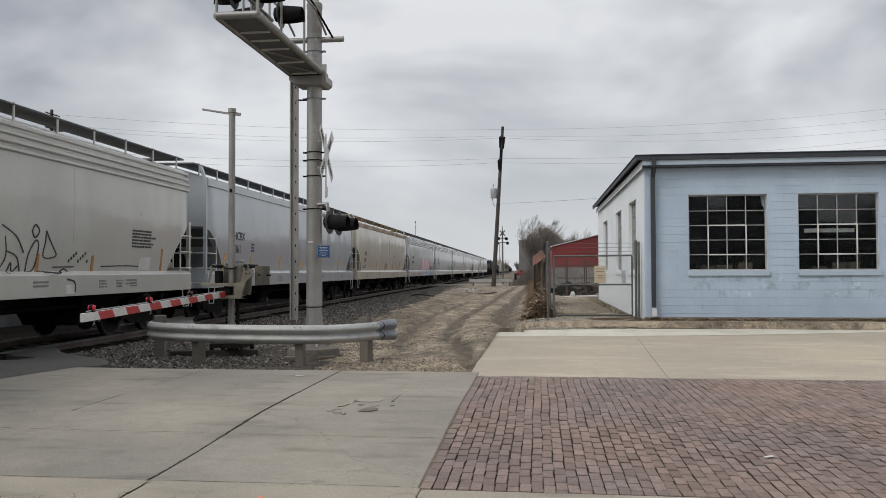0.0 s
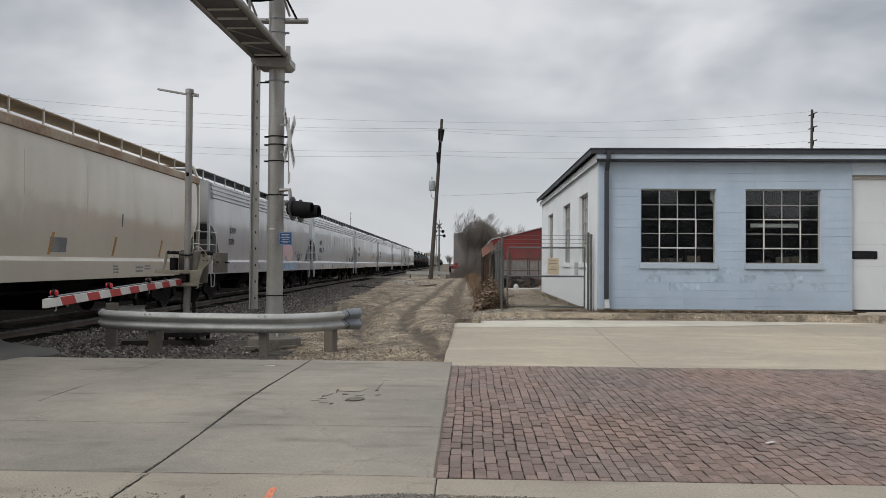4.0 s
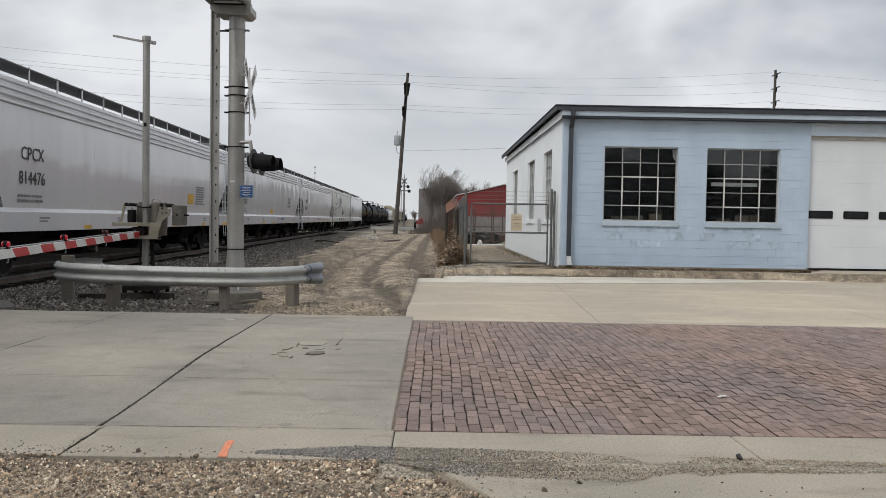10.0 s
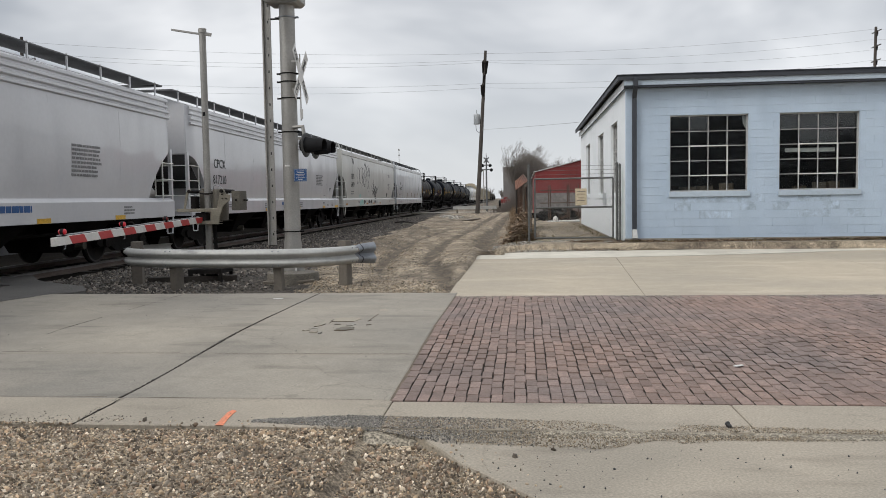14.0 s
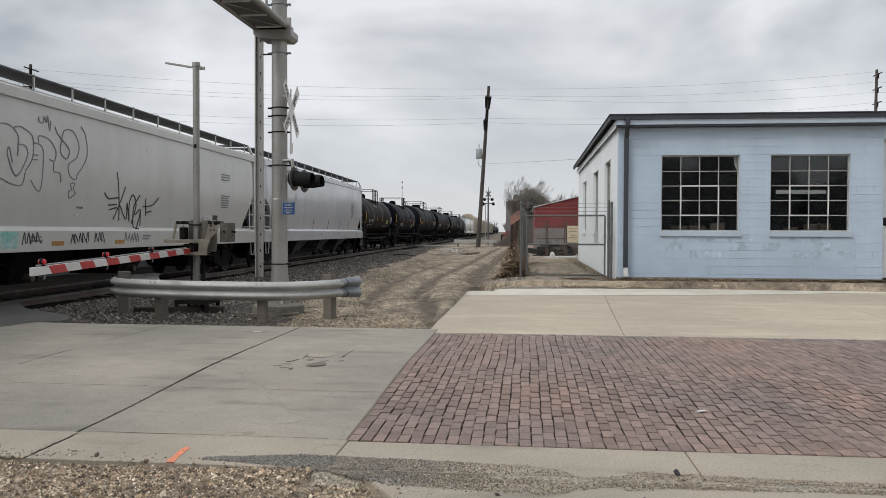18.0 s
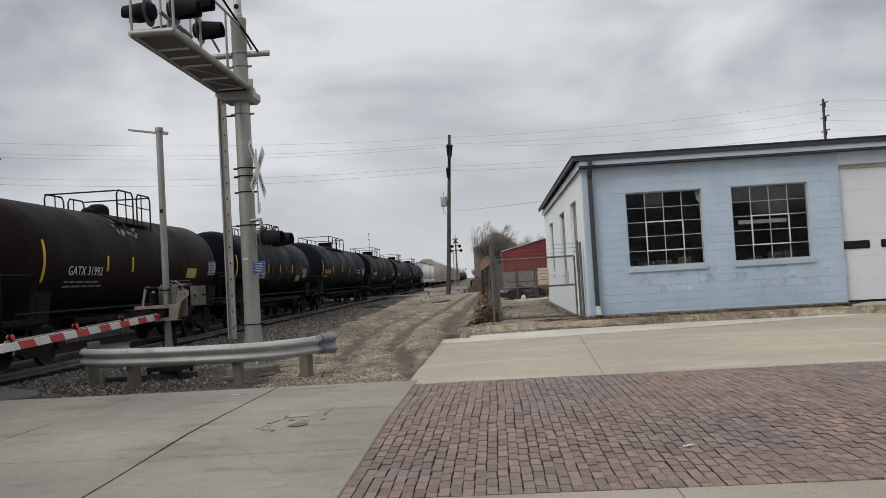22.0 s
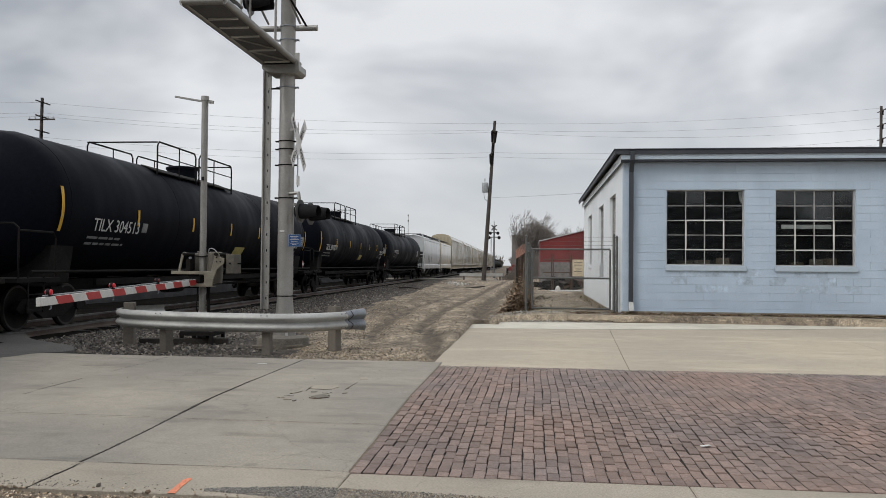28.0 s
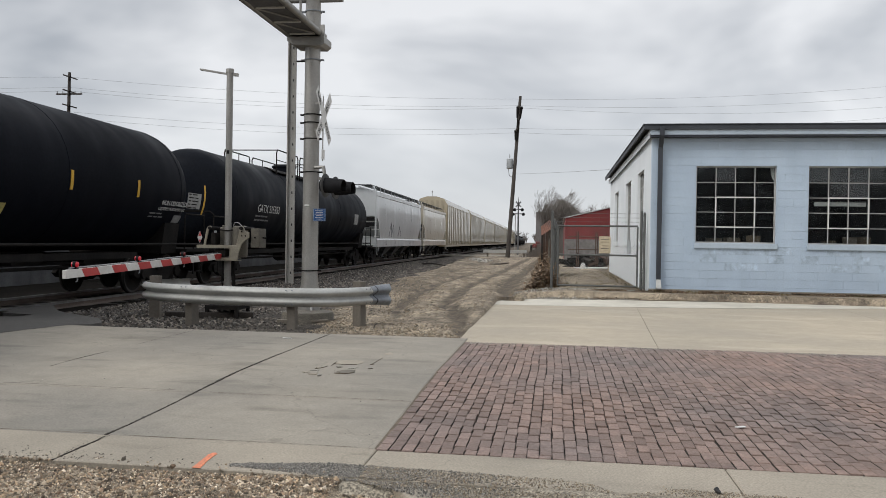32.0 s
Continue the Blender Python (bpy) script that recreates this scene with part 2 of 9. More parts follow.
    if bump:
        bp = n.new("ShaderNodeBump")
        bp.inputs["Strength"].default_value, bp.inputs["Distance"].default_value = bump, 0.02
        l.new(b.outputs["Fac"], bp.inputs["Height"])
        l.new(bp.outputs["Normal"], p.inputs["Normal"])
        if coat:
            l.new(bp.outputs["Normal"], p.inputs["Coat Normal"])
        if wave:
            # sheets that bulge a little between their frames
            mw = n.new("ShaderNodeMapping")
            mw.inputs["Scale"].default_value = (0.5, 0.9, 0.22)
            wv = n.new("ShaderNodeTexNoise")
            wv.inputs["Scale"].default_value, wv.inputs["Detail"].default_value = 1.3, 1.0
            l.new(where, mw.inputs["Vector"])
            l.new(mw.outputs["Vector"], wv.inputs["Vector"])
            bw = n.new("ShaderNodeBump")
            bw.inputs["Strength"].default_value, bw.inputs["Distance"].default_value = 1.0, wave
            l.new(wv.outputs["Fac"], bw.inputs["Height"])
            l.new(bw.outputs["Normal"], bp.inputs["Normal"])
    return m


def glow(name, c, strength):
    m = bpy.data.materials.new(name)
    m.use_nodes = True
    p = m.node_tree.nodes["Principled BSDF"]
    p.inputs["Base Color"].default_value = (*c, 1)
    p.inputs["Emission Color"].default_value = (*c, 1)
    p.inputs["Emission Strength"].default_value = strength
    p.inputs["Roughness"].default_value = 0.3
    return m


def glass(name):
    m = bpy.data.materials.new(name)
    m.use_nodes = True
    n, l = m.node_tree.nodes, m.node_tree.links
    p = n["Principled BSDF"]
    p.inputs["Base Color"].default_value = (0.75, 0.8, 0.8, 1)
    p.inputs["Transmission Weight"].default_value = 1.0
    p.inputs["IOR"].default_value = 1.45
    co, a, q = n.new("ShaderNodeTexCoord"), n.new("ShaderNodeTexNoise"), n.new("ShaderNodeMapRange")
    a.inputs["Scale"].default_value = 3.0
    q.inputs["To Min"].default_value, q.inputs["To Max"].default_value = 0.0, 0.12
    l.new(co.outputs["Object"], a.inputs["Vector"])
    l.new(a.outputs["Fac"], q.inputs["Value"])
    l.new(q.outputs["Result"], p.inputs["Roughness"])
    return m


M_GROUND = mat("dirt_gravel", (0.318, 0.261, 0.187), (0.152, 0.121, 0.087), 0.7, 26, 0.95, bump=1.0, speck=0.4, grit=0.55, mid=0.45, damp=(0.088, 0.068, 0.046))
M_RUT = mat("damp_dirt", (0.13, 0.10, 0.072), (0.085, 0.066, 0.048), 1.2, 25, 0.9, bump=0.5, speck=0.35)
M_BALLAST = mat("ballast", (0.055, 0.049, 0.042), (0.090, 0.078, 0.064), 0.5, 14, 0.95, bump=1.0, speck=0.55, grit=0.6, mid=0.35, spec=0.2)
M_STONE = mat("ballast_stone", (0.078, 0.069, 0.059), (0.12, 0.105, 0.088), 3.0, 30, 0.9, island=0.7, speck=0.2, tones=((0.030, 0.027, 0.025), (0.105, 0.088, 0.071), (0.21, 0.185, 0.157), (0.062, 0.052, 0.045), (0.105, 0.098, 0.091)))
M_PEBBLE = mat("pebble", (0.218, 0.163, 0.105), (0.368, 0.288, 0.196), 6.0, 40, 0.9, island=0.6, speck=0.3, tones=((0.086, 0.070, 0.058), (0.391, 0.286, 0.189), (0.241, 0.160, 0.110), (0.448, 0.374, 0.278), (0.057, 0.050, 0.043), (0.667, 0.583, 0.473), (0.305, 0.226, 0.147), (0.207, 0.176, 0.142), (0.144, 0.116, 0.089)))
M_CONC = mat("road_concrete", (0.300, 0.268, 0.218), (0.203, 0.187, 0.160), 0.42, 60, 0.85, bump=0.14, speck=0.12, grit=0.085, crack=0.7, mid=0.06, swirl=-0.14)
M_GUTTER = mat("gutter_concrete", (0.335, 0.293, 0.233), (0.258, 0.229, 0.184), 0.8, 60, 0.88, bump=0.15, speck=0.13, grit=0.10, crack=0.5)
M_DRIVE = mat("drive_concrete", (0.40, 0.343, 0.26), (0.33, 0.29, 0.227), 0.35, 60, 0.85, bump=0.14, speck=0.12, grit=0.10, crack=0.15, mid=0.05, swirl=0.17)
M_KERB = mat("kerb_concrete", (0.57, 0.535, 0.455), (0.44, 0.41, 0.345), 0.7, 60, 0.85, bump=0.1, speck=0.1, mid=0.08)
M_ASPH = mat("asphalt", (0.078, 0.074, 0.070), (0.115, 0.108, 0.100), 0.5, 70, 0.9, bump=0.35, speck=0.3, grit=0.25, spec=0.3)
M_JOINT = mat("joint_dirt", (0.028, 0.025, 0.021), (0.06, 0.052, 0.042), 9, 50, 0.95, bump=0.4)
M_PAVER = mat("paver_brick", (0.212, 0.146, 0.119), (0.166, 0.130, 0.117), 0.6, 30, 0.85, bump=0.25, speck=0.12, rand=0.22, grit=0.14, mid=0.10, world=True)
M_PAVER2 = mat("paver_brick_far", (0.212, 0.146, 0.119), (0.166, 0.130, 0.117), 0.6, 30, 0.85, bump=0.25, speck=0.12, island=0.22, grit=0.14, mid=0.10, world=True)
M_SAND = mat("joint_sand", (0.038, 0.031, 0.026), (0.065, 0.053, 0.043), 1.5, 50, 0.95, bump=0.4, speck=0.4)
M_BLUE = mat("pale_blue_block", (0.455, 0.55, 0.655), (0.41, 0.50, 0.605), 1.1, 30, 0.6, bump=0.25, speck=0.06, rand=0.02, streak=0.08, grit=0.03, world=True)
M_BLUE2 = mat("pale_blue_wall", (0.53, 0.615, 0.705), (0.49, 0.575, 0.665), 0.8, 30, 0.6, bump=0.2, speck=0.06, island=0.035, streak=0.08)
M_SIDE = mat("white_block", (0.80, 0.83, 0.85), (0.74, 0.775, 0.79), 0.8, 30, 0.65, bump=0.2, speck=0.05, streak=0.04)
M_TRIM = mat("slate_trim", (0.029, 0.033, 0.042), (0.041, 0.046, 0.056), 2, 30, 0.65, bump=0.05, speck=0.1)
M_BAND = mat("blue_trim", (0.43, 0.50, 0.57), (0.39, 0.46, 0.53), 1.5, 30, 0.5, bump=0.05, speck=0.05)
M_FRAME = mat("window_frame_paint", (0.66, 0.66, 0.63), (0.58, 0.58, 0.55), 4, 50, 0.5, bump=0.05, speck=0.08)
M_PAPER = mat("white_paper", (0.42, 0.42, 0.41), (0.34, 0.34, 0.33), 4, 50, 0.7, bump=0.05, speck=0.1)
M_SASH = mat("steel_sash_paint", (0.45, 0.45, 0.44), (0.30, 0.30, 0.295), 4, 50, 0.55, bump=0.05, speck=0.15)
M_SLOPE = mat("dark_streaked_grey", (0.125, 0.126, 0.13), (0.08, 0.08, 0.083), 1.2, 20, 0.8, bump=0.05, speck=0.15, streak=0.25)
M_MECHD = mat("dark_tan_casting", (0.135, 0.122, 0.098), (0.085, 0.076, 0.062), 3.5, 40, 0.65, 0.15, bump=0.1, speck=0.2, streak=0.25)
# These two near-black colours stand in for the shade under the train.
M_BED = mat("shade_black_track_bed", (0.013, 0.012, 0.011), (0.022, 0.020, 0.018), 0.8, 30, 0.95, bump=0.8, speck=0.5, spec=0.0)
M_TRAINSHADE = mat("train_shade_black", (0.015, 0.014, 0.013), (0.025, 0.023, 0.020), 0.2, 12, 0.95, bump=0.6, speck=0.4, spec=0.0)
M_WORN = mat("worn_blue_block", (0.455, 0.55, 0.655), (0.36, 0.435, 0.52), 2.2, 9, 0.7, bump=0.3, speck=0.13, streak=0.05, grit=0.08, mid=0.09, world=True)
M_PALE = mat("pale_crushed_stone", (0.36, 0.345, 0.31), (0.28, 0.265, 0.235), 4.0, 40, 0.9, island=0.6, speck=0.2)
M_WASHED = mat("washed_gravel", (0.20, 0.188, 0.168), (0.15, 0.142, 0.128), 4.0, 40, 0.9, island=0.6, speck=0.2, tones=((0.24, 0.23, 0.21), (0.14, 0.13, 0.118), (0.09, 0.085, 0.078), (0.28, 0.262, 0.232)))
M_LANEST = mat("lane_stone", (0.215, 0.178, 0.128), (0.275, 0.238, 0.18), 4.0, 40, 0.9, island=0.5, speck=0.25, tones=((0.23, 0.178, 0.118), (0.36, 0.32, 0.255), (0.13, 0.104, 0.076), (0.265, 0.20, 0.13), (0.185, 0.165, 0.14)))
M_FINES = mat("washed_fines", (0.27, 0.238, 0.185), (0.20, 0.178, 0.142), 1.5, 40, 0.95, bump=0.8, speck=0.3, grit=0.5)
M_FOUND = mat("stained_foundation", (0.15, 0.135, 0.11), (0.105, 0.095, 0.08), 3, 40, 0.9, bump=0.3, grit=0.2)
M_STREET = mat("unseen_grey_wall", (0.16, 0.168, 0.18), (0.21, 0.218, 0.23), 0.5, 10, 0.85, bump=0.1)
M_GLASS = glass("window_glass")
M_DOOR = mat("door_white", (0.69, 0.715, 0.735), (0.65, 0.672, 0.69), 1.2, 30, 0.45, bump=0.03, speck=0.03, streak=0.05)
M_DARK = mat("room_shade_dark", (0.028, 0.031, 0.036), (0.045, 0.049, 0.056), 1.5, 20, 0.9, bump=0.1)
M_DISC = mat("faded_black_paint", (0.055, 0.055, 0.055), (0.085, 0.085, 0.083), 4, 30, 0.6, bump=0.03, speck=0.15, spec=0.3)
M_PANE = mat("door_pane", (0.012, 0.013, 0.015), (0.02, 0.021, 0.023), 3, 30, 0.25, bump=0.01, spec=0.25)
M_TAN2 = mat("shaded_header_tone", (0.42, 0.40, 0.36), (0.36, 0.34, 0.31), 3, 30, 0.7, bump=0.05)
M_BLACK = mat("black_paint", (0.009, 0.009, 0.010), (0.015, 0.015, 0.016), 2, 30, 0.75, bump=0.05, speck=0.15, spec=0.12)
M_GALV = mat("galvanized_steel", (0.43, 0.43, 0.41), (0.34, 0.34, 0.325), 0.9, 18, 0.5, 0.2, bump=0.02, speck=0.05, rough2=0.62, mid=0.07)
M_GALVB = mat("dull_blue_zinc", (0.27, 0.29, 0.315), (0.20, 0.215, 0.235), 1.6, 30, 0.6, 0.35, bump=0.06, speck=0.12)
M_POLE = mat("aluminium_mast", (0.37, 0.36, 0.34), (0.285, 0.275, 0.255), 1.3, 40, 0.5, 0.55, bump=0.05, speck=0.1, streak=0.25)
M_MECH = mat("weathered_tan_metal", (0.30, 0.275, 0.215), (0.20, 0.18, 0.14), 3.5, 40, 0.6, 0.15, bump=0.08, speck=0.15, streak=0.25)
M_POSTW = mat("post_wood", (0.165, 0.145, 0.122), (0.125, 0.110, 0.092), 1.5, 25, 0.9, bump=0.12, speck=0.1, streak=0.2)
M_WOOD = mat("weathered_wood", (0.19, 0.165, 0.135), (0.12, 0.103, 0.083), 2.5, 60, 0.9, bump=0.4, speck=0.3, streak=0.25)
M_POLEWOOD = mat("utility_pole_wood", (0.050, 0.043, 0.038), (0.078, 0.067, 0.058), 1.5, 40, 0.9, bump=0.4, speck=0.3, streak=0.25)
M_RED = mat("sign_red", (0.42, 0.035, 0.035), (0.36, 0.03, 0.03), 4, 40, 0.45, bump=0.03, speck=0.08)
M_WHITE = mat("sign_white", (0.64, 0.63, 0.61), (0.54, 0.53, 0.51), 4, 40, 0.5, bump=0.03, speck=0.08, streak=0.12)
M_LAMP = glow("red_lamp", (0.30, 0.006, 0.014), 0.45)
M_LENS = mat("red_lens", (0.12, 0.012, 0.012), (0.09, 0.01, 0.01), 4, 40, 0.2, bump=0.0)
M_SIGNBLUE = mat("sign_blue", (0.010, 0.075, 0.24), (0.010, 0.065, 0.20), 4, 40, 0.45, bump=0.02, speck=0.05)
M_CHAIN = mat("chain_link", (0.12, 0.123, 0.118), (0.085, 0.087, 0.084), 5, 40, 0.65, 0.0, bump=0.03)
M_REDWALL = mat("barn_red_siding", (0.205, 0.026, 0.025), (0.155, 0.022, 0.021), 0.5, 10, 0.6, bump=0.05, speck=0.08, streak=0.12)
M_ROOFLT = mat("pale_metal_roof", (0.55, 0.55, 0.55), (0.45, 0.45, 0.46), 0.5, 10, 0.5, bump=0.05)
M_GREYB = mat("far_grey_siding", (0.19, 0.175, 0.165), (0.15, 0.14, 0.135), 0.3, 6, 0.8, bump=0.1)
M_RUST = mat("rusty_sheet", (0.20, 0.095, 0.065), (0.10, 0.06, 0.05), 2.0, 25, 0.85, bump=0.3, speck=0.3, streak=0.3)
M_RUSTB = mat("dark_rust_board", (0.10, 0.055, 0.036), (0.06, 0.04, 0.03), 2.0, 25, 0.9, bump=0.3, speck=0.3, streak=0.3)
M_TWIG = mat("bare_twig", (0.135, 0.118, 0.104), (0.175, 0.153, 0.135), 2.0, 25, 0.9, bump=0.1)
M_WEED = mat("dry_weed", (0.215, 0.15, 0.092), (0.145, 0.10, 0.064), 2.0, 25, 0.95, bump=0.1, island=0.35)
M_GRASS = mat("dead_grass", (0.20, 0.152, 0.085), (0.125, 0.11, 0.056), 1.5, 25, 0.95, bump=0.1, island=0.4)
M_LEAF = mat("fallen_leaf", (0.15, 0.098, 0.06), (0.22, 0.16, 0.105), 1.5, 25, 0.95, bump=0.1, island=0.5, tones=((0.10, 0.066, 0.043), (0.24, 0.175, 0.115), (0.17, 0.10, 0.058), (0.06, 0.045, 0.034), (0.30, 0.24, 0.17), (0.14, 0.105, 0.075)))
M_TURF = mat("winter_turf", (0.098, 0.070, 0.045), (0.15, 0.113, 0.07), 0.9, 20, 0.95, bump=0.7, speck=0.4, grit=0.35, mid=0.3)
M_RAIL = mat("rail_steel", (0.16, 0.13, 0.11), (0.11, 0.085, 0.07), 1.5, 30, 0.6, 0.5, bump=0.1, speck=0.2)
M_RAILTOP = mat("rail_head", (0.30, 0.30, 0.305), (0.20, 0.195, 0.19), 1.5, 30, 0.42, 0.8, bump=0.02, speck=0.15)
M_TIE = mat("tie_wood", (0.024, 0.020, 0.017), (0.040, 0.033, 0.027), 2.5, 40, 0.95, bump=0.4)
M_UNDER = mat("underframe_black", (0.007, 0.0065, 0.0065), (0.015, 0.0132, 0.012), 1.5, 20, 0.85, bump=0.15, speck=0.3, spec=0.15)
M_WHEEL = mat("wheel_steel", (0.009, 0.008, 0.0075), (0.017, 0.0145, 0.0125), 3, 30, 0.75, 0.1, bump=0.1, spec=0.2)
M_TREAD = mat("wheel_tread", (0.045, 0.042, 0.04), (0.03, 0.028, 0.026), 3, 30, 0.5, 0.5, bump=0.02)
M_YELLOW = mat("safety_yellow", (0.62, 0.36, 0.03), (0.52, 0.30, 0.03), 3, 30, 0.6, bump=0.02)
M_OCHRE = mat("faded_ochre_strip", (0.42, 0.22, 0.05), (0.32, 0.16, 0.05), 3, 30, 0.7, bump=0.02)
M_MARK = mat("stencil_black", (0.03, 0.03, 0.032), (0.05, 0.05, 0.05), 3, 30, 0.7, bump=0.0)
M_MARKW = mat("stencil_white", (0.55, 0.55, 0.54), (0.46, 0.46, 0.45), 3, 30, 0.7, bump=0.0)
M_MARKG = mat("stencil_grey", (0.16, 0.16, 0.165), (0.22, 0.22, 0.22), 3, 30, 0.7, bump=0.0)
M_ORANGE = mat("orange_spray", (0.74, 0.22, 0.11), (0.55, 0.20, 0.11), 14, 60, 0.8, bump=0.05, speck=0.2)
M_SPOT = mat("silted_hollow", (0.15, 0.132, 0.105), (0.115, 0.105, 0.085), 8, 40, 0.9, bump=0.3, grit=0.15)
M_PATCH = mat("manhole_patch", (0.20, 0.188, 0.162), (0.26, 0.242, 0.208), 3, 40, 0.9, bump=0.3, grit=0.15)
M_TAN = mat("faded_tan_sign", (0.55, 0.47, 0.33), (0.48, 0.40, 0.28), 3, 40, 0.6, bump=0.03)
M_WIRE = mat("wire", (0.24, 0.245, 0.255), (0.28, 0.285, 0.29), 2, 20, 0.6, bump=0.0)
M_GRATE = mat("steel_grating", (0.125, 0.128, 0.132), (0.09, 0.092, 0.095), 2, 30, 0.7, bump=0.1, speck=0.2)
M_PORC = mat("grey_porcelain", (0.40, 0.42, 0.43), (0.34, 0.36, 0.37), 2, 20, 0.4, bump=0.0)


# ---- mesh helpers ----
def box(bm, x0, x1, y0, y1, z0, z1):
    vs = [bm.verts.new((x, y, z)) for z in (z0, z1) for x, y in ((x0, y0), (x1, y0), (x1, y1), (x0, y1))]
    for f in ((3, 2, 1, 0), (4, 5, 6, 7), (0, 1, 5, 4), (1, 2, 6, 5), (2, 3, 7, 6), (3, 0, 4, 7)):
        bm.faces.new([vs[i] for i in f])
    return vs


def obox(bm, m, x, y, z):
    """A box of half sizes x, y, z at the pose m."""
    vs = box(bm, -x, x, -y, y, -z, z)
    for v in vs:
        v.co = m @ v.co
    return vs


def loft(bm, rings, closed=True, caps=True):
    """A skin over rings of points."""
    rows = [[bm.verts.new(p) for p in ring] for ring in rings]
    n = len(rows[0])
    for a, b in zip(rows, rows[1:]):
        for i in range(n if closed else n - 1):
            j = (i + 1) % n
            bm.faces.new((a[i], a[j], b[j], b[i]))
    if caps and closed:
        bm.faces.new(rows[0][::-1])
        bm.faces.new(rows[-1])
    return rows


def tube(bm, pts, r, n=8, r1=None, caps=True):
    """A round bar along points, tapering from r to r1."""
    pts = [Vector(p) for p in pts]
    rings, side = [], None
    for i, p in enumerate(pts):
        d = (pts[min(i + 1, len(pts) - 1)] - pts[max(i - 1, 0)]).normalized()
        ref = side if side is not None and abs(side.dot(d)) < 0.95 else Vector((0, 0, 1)) if abs(d.z) < 0.9 else Vector((1, 0, 0))
        u = (ref - d * ref.dot(d)).normalized()
        side = u
        w = d.cross(u)
        k = r if r1 is None else r + (r1 - r) * i / max(1, len(pts) - 1)
        rings.append([p + k * (u * math.cos(2 * math.pi * j / n) + w * math.sin(2 * math.pi * j / n)) for j in range(n)])
    return loft(bm, rings, True, caps)


def prism(bm, outline, axis, lo, hi):
    """An outline in the two other axes, drawn out along axis from lo to hi."""
    def at(p, k):
        q = list(p)
        q.insert("xyz".index(axis), k)
        return q
    return loft(bm, [[at(p, lo) for p in outline], [at(p, hi) for p in outline]])


def spline(pts, n):
    """Points along a smooth curve through the given ones."""
    pts = [Vector(p) for p in pts]
    out = []
    for i in range(len(pts) - 1):
        p0, p1, p2, p3 = pts[max(i - 1, 0)], pts[i], pts[i + 1], pts[min(i + 2, len(pts) - 1)]
        for k in range(n):
            t = k / n
            out.append(0.5 * (2 * p1 + (p2 - p0) * t + (2 * p0 - 5 * p1 + 4 * p2 - p3) * t * t + (3 * p1 - p0 - 3 * p2 + p3) * t ** 3))
    return out + [pts[-1]]


def mesh(name, bm, material, smooth=0.0):
    bmesh.ops.recalc_face_normals(bm, faces=bm.faces)
    me = bpy.data.meshes.new(name)
    if smooth:
        for f in bm.faces:
            f.smooth = True
        for e in bm.edges:
            if len(e.link_faces) == 2 and e.calc_face_angle(0) > radians(smooth):
                e.smooth = False
    bm.to_mesh(me)
    bm.free()
    me.materials.append(material)
    return me


def part(name, bm, material, parent=None, label="", smooth=0.0, bevel=0.0, kind=""):
    """One mesh object under a thing or a part. bm may be a ready mesh, which is then shared."""
    me = bm if isinstance(bm, bpy.types.Mesh) else mesh(name, bm, material, smooth)
    ob = new(name, me)
    ob.parent = parent
    if bevel:
        b = ob.modifiers.new("bevel", "BEVEL")
        b.width, b.segments, b.limit_method, b.angle_limit = bevel, 2, "ANGLE", radians(40)
    return tagged(ob, label, kind=kind)


def thing(name, m, label, category, group="", kind=""):
    ob = new(name)
    ob.matrix_world = m
    return tagged(ob, label, category, group, kind)


def solid(name, bm, material, label, category, group="", kind="", smooth=0.0, bevel=0.0):
    """A thing of one mesh."""
    return tagged(part(name, bm, material, None, label, smooth, bevel), label, category, group, kind)


def writing(text, size, material, parent, m, label="painted lettering"):
    cu = bpy.data.curves.new("lettering", "FONT")
    cu.body, cu.size, cu.extrude, cu.resolution_u = text, size, 0.002, 2
    ob = bpy.data.objects.new("lettering", cu)
    scene.collection.objects.link(ob)
    bpy.context.view_layer.update()
    me = bpy.data.meshes.new_from_object(ob)
    bpy.data.objects.remove(ob)
    bpy.data.curves.remove(cu)
    me.materials.clear()
    me.materials.append(material)
    o = new("lettering", me)
    o.parent = parent
    o.matrix_basis = m
    return tagged(o, label)


B = bmesh.new
rnd = random.Random(7)


# ---- ground ----
def smooth01(k):
    k = min(1.0, max(0.0, k))
    return k * k * (3 - 2 * k)


SLOPE = -0.022          # the track's drift in x for each metre in y
RAIL_Z = 0.15


def track_x(y):
    return -8.87 + SLOPE * y


def road_z(y):
    return 0.015 + 0.085 * smooth01((y - 0.9) / 3.2)


# Worn wheel tracks of the lane: (y, x, half width)
TRACKS = (
    ((7.1, 0.36, 0.12), (8.4, 0.18, 0.20), (9.9, -0.05, 0.26), (11.5, -0.38, 0.28), (13.6, -0.78, 0.26), (17, -1.02, 0.24), (23, -1.15, 0.24), (31, -1.0, 0.26), (48, -0.9, 0.3), (70, -0.8, 0.3)),
    ((13.6, 0.62, 0.2), (15.5, 0.50, 0.40), (17.5, 0.36, 0.48), (21, 0.16, 0.52), (26, 0.06, 0.46), (32, 0.16, 0.36), (48, 0.2, 0.32), (70, 0.4, 0.3)),
    ((10.4, -1.35, 0.10), (12.5, -1.7, 0.18), (17, -2.1, 0.2), (24, -2.3, 0.18), (34, -2.0, 0.1)),
)


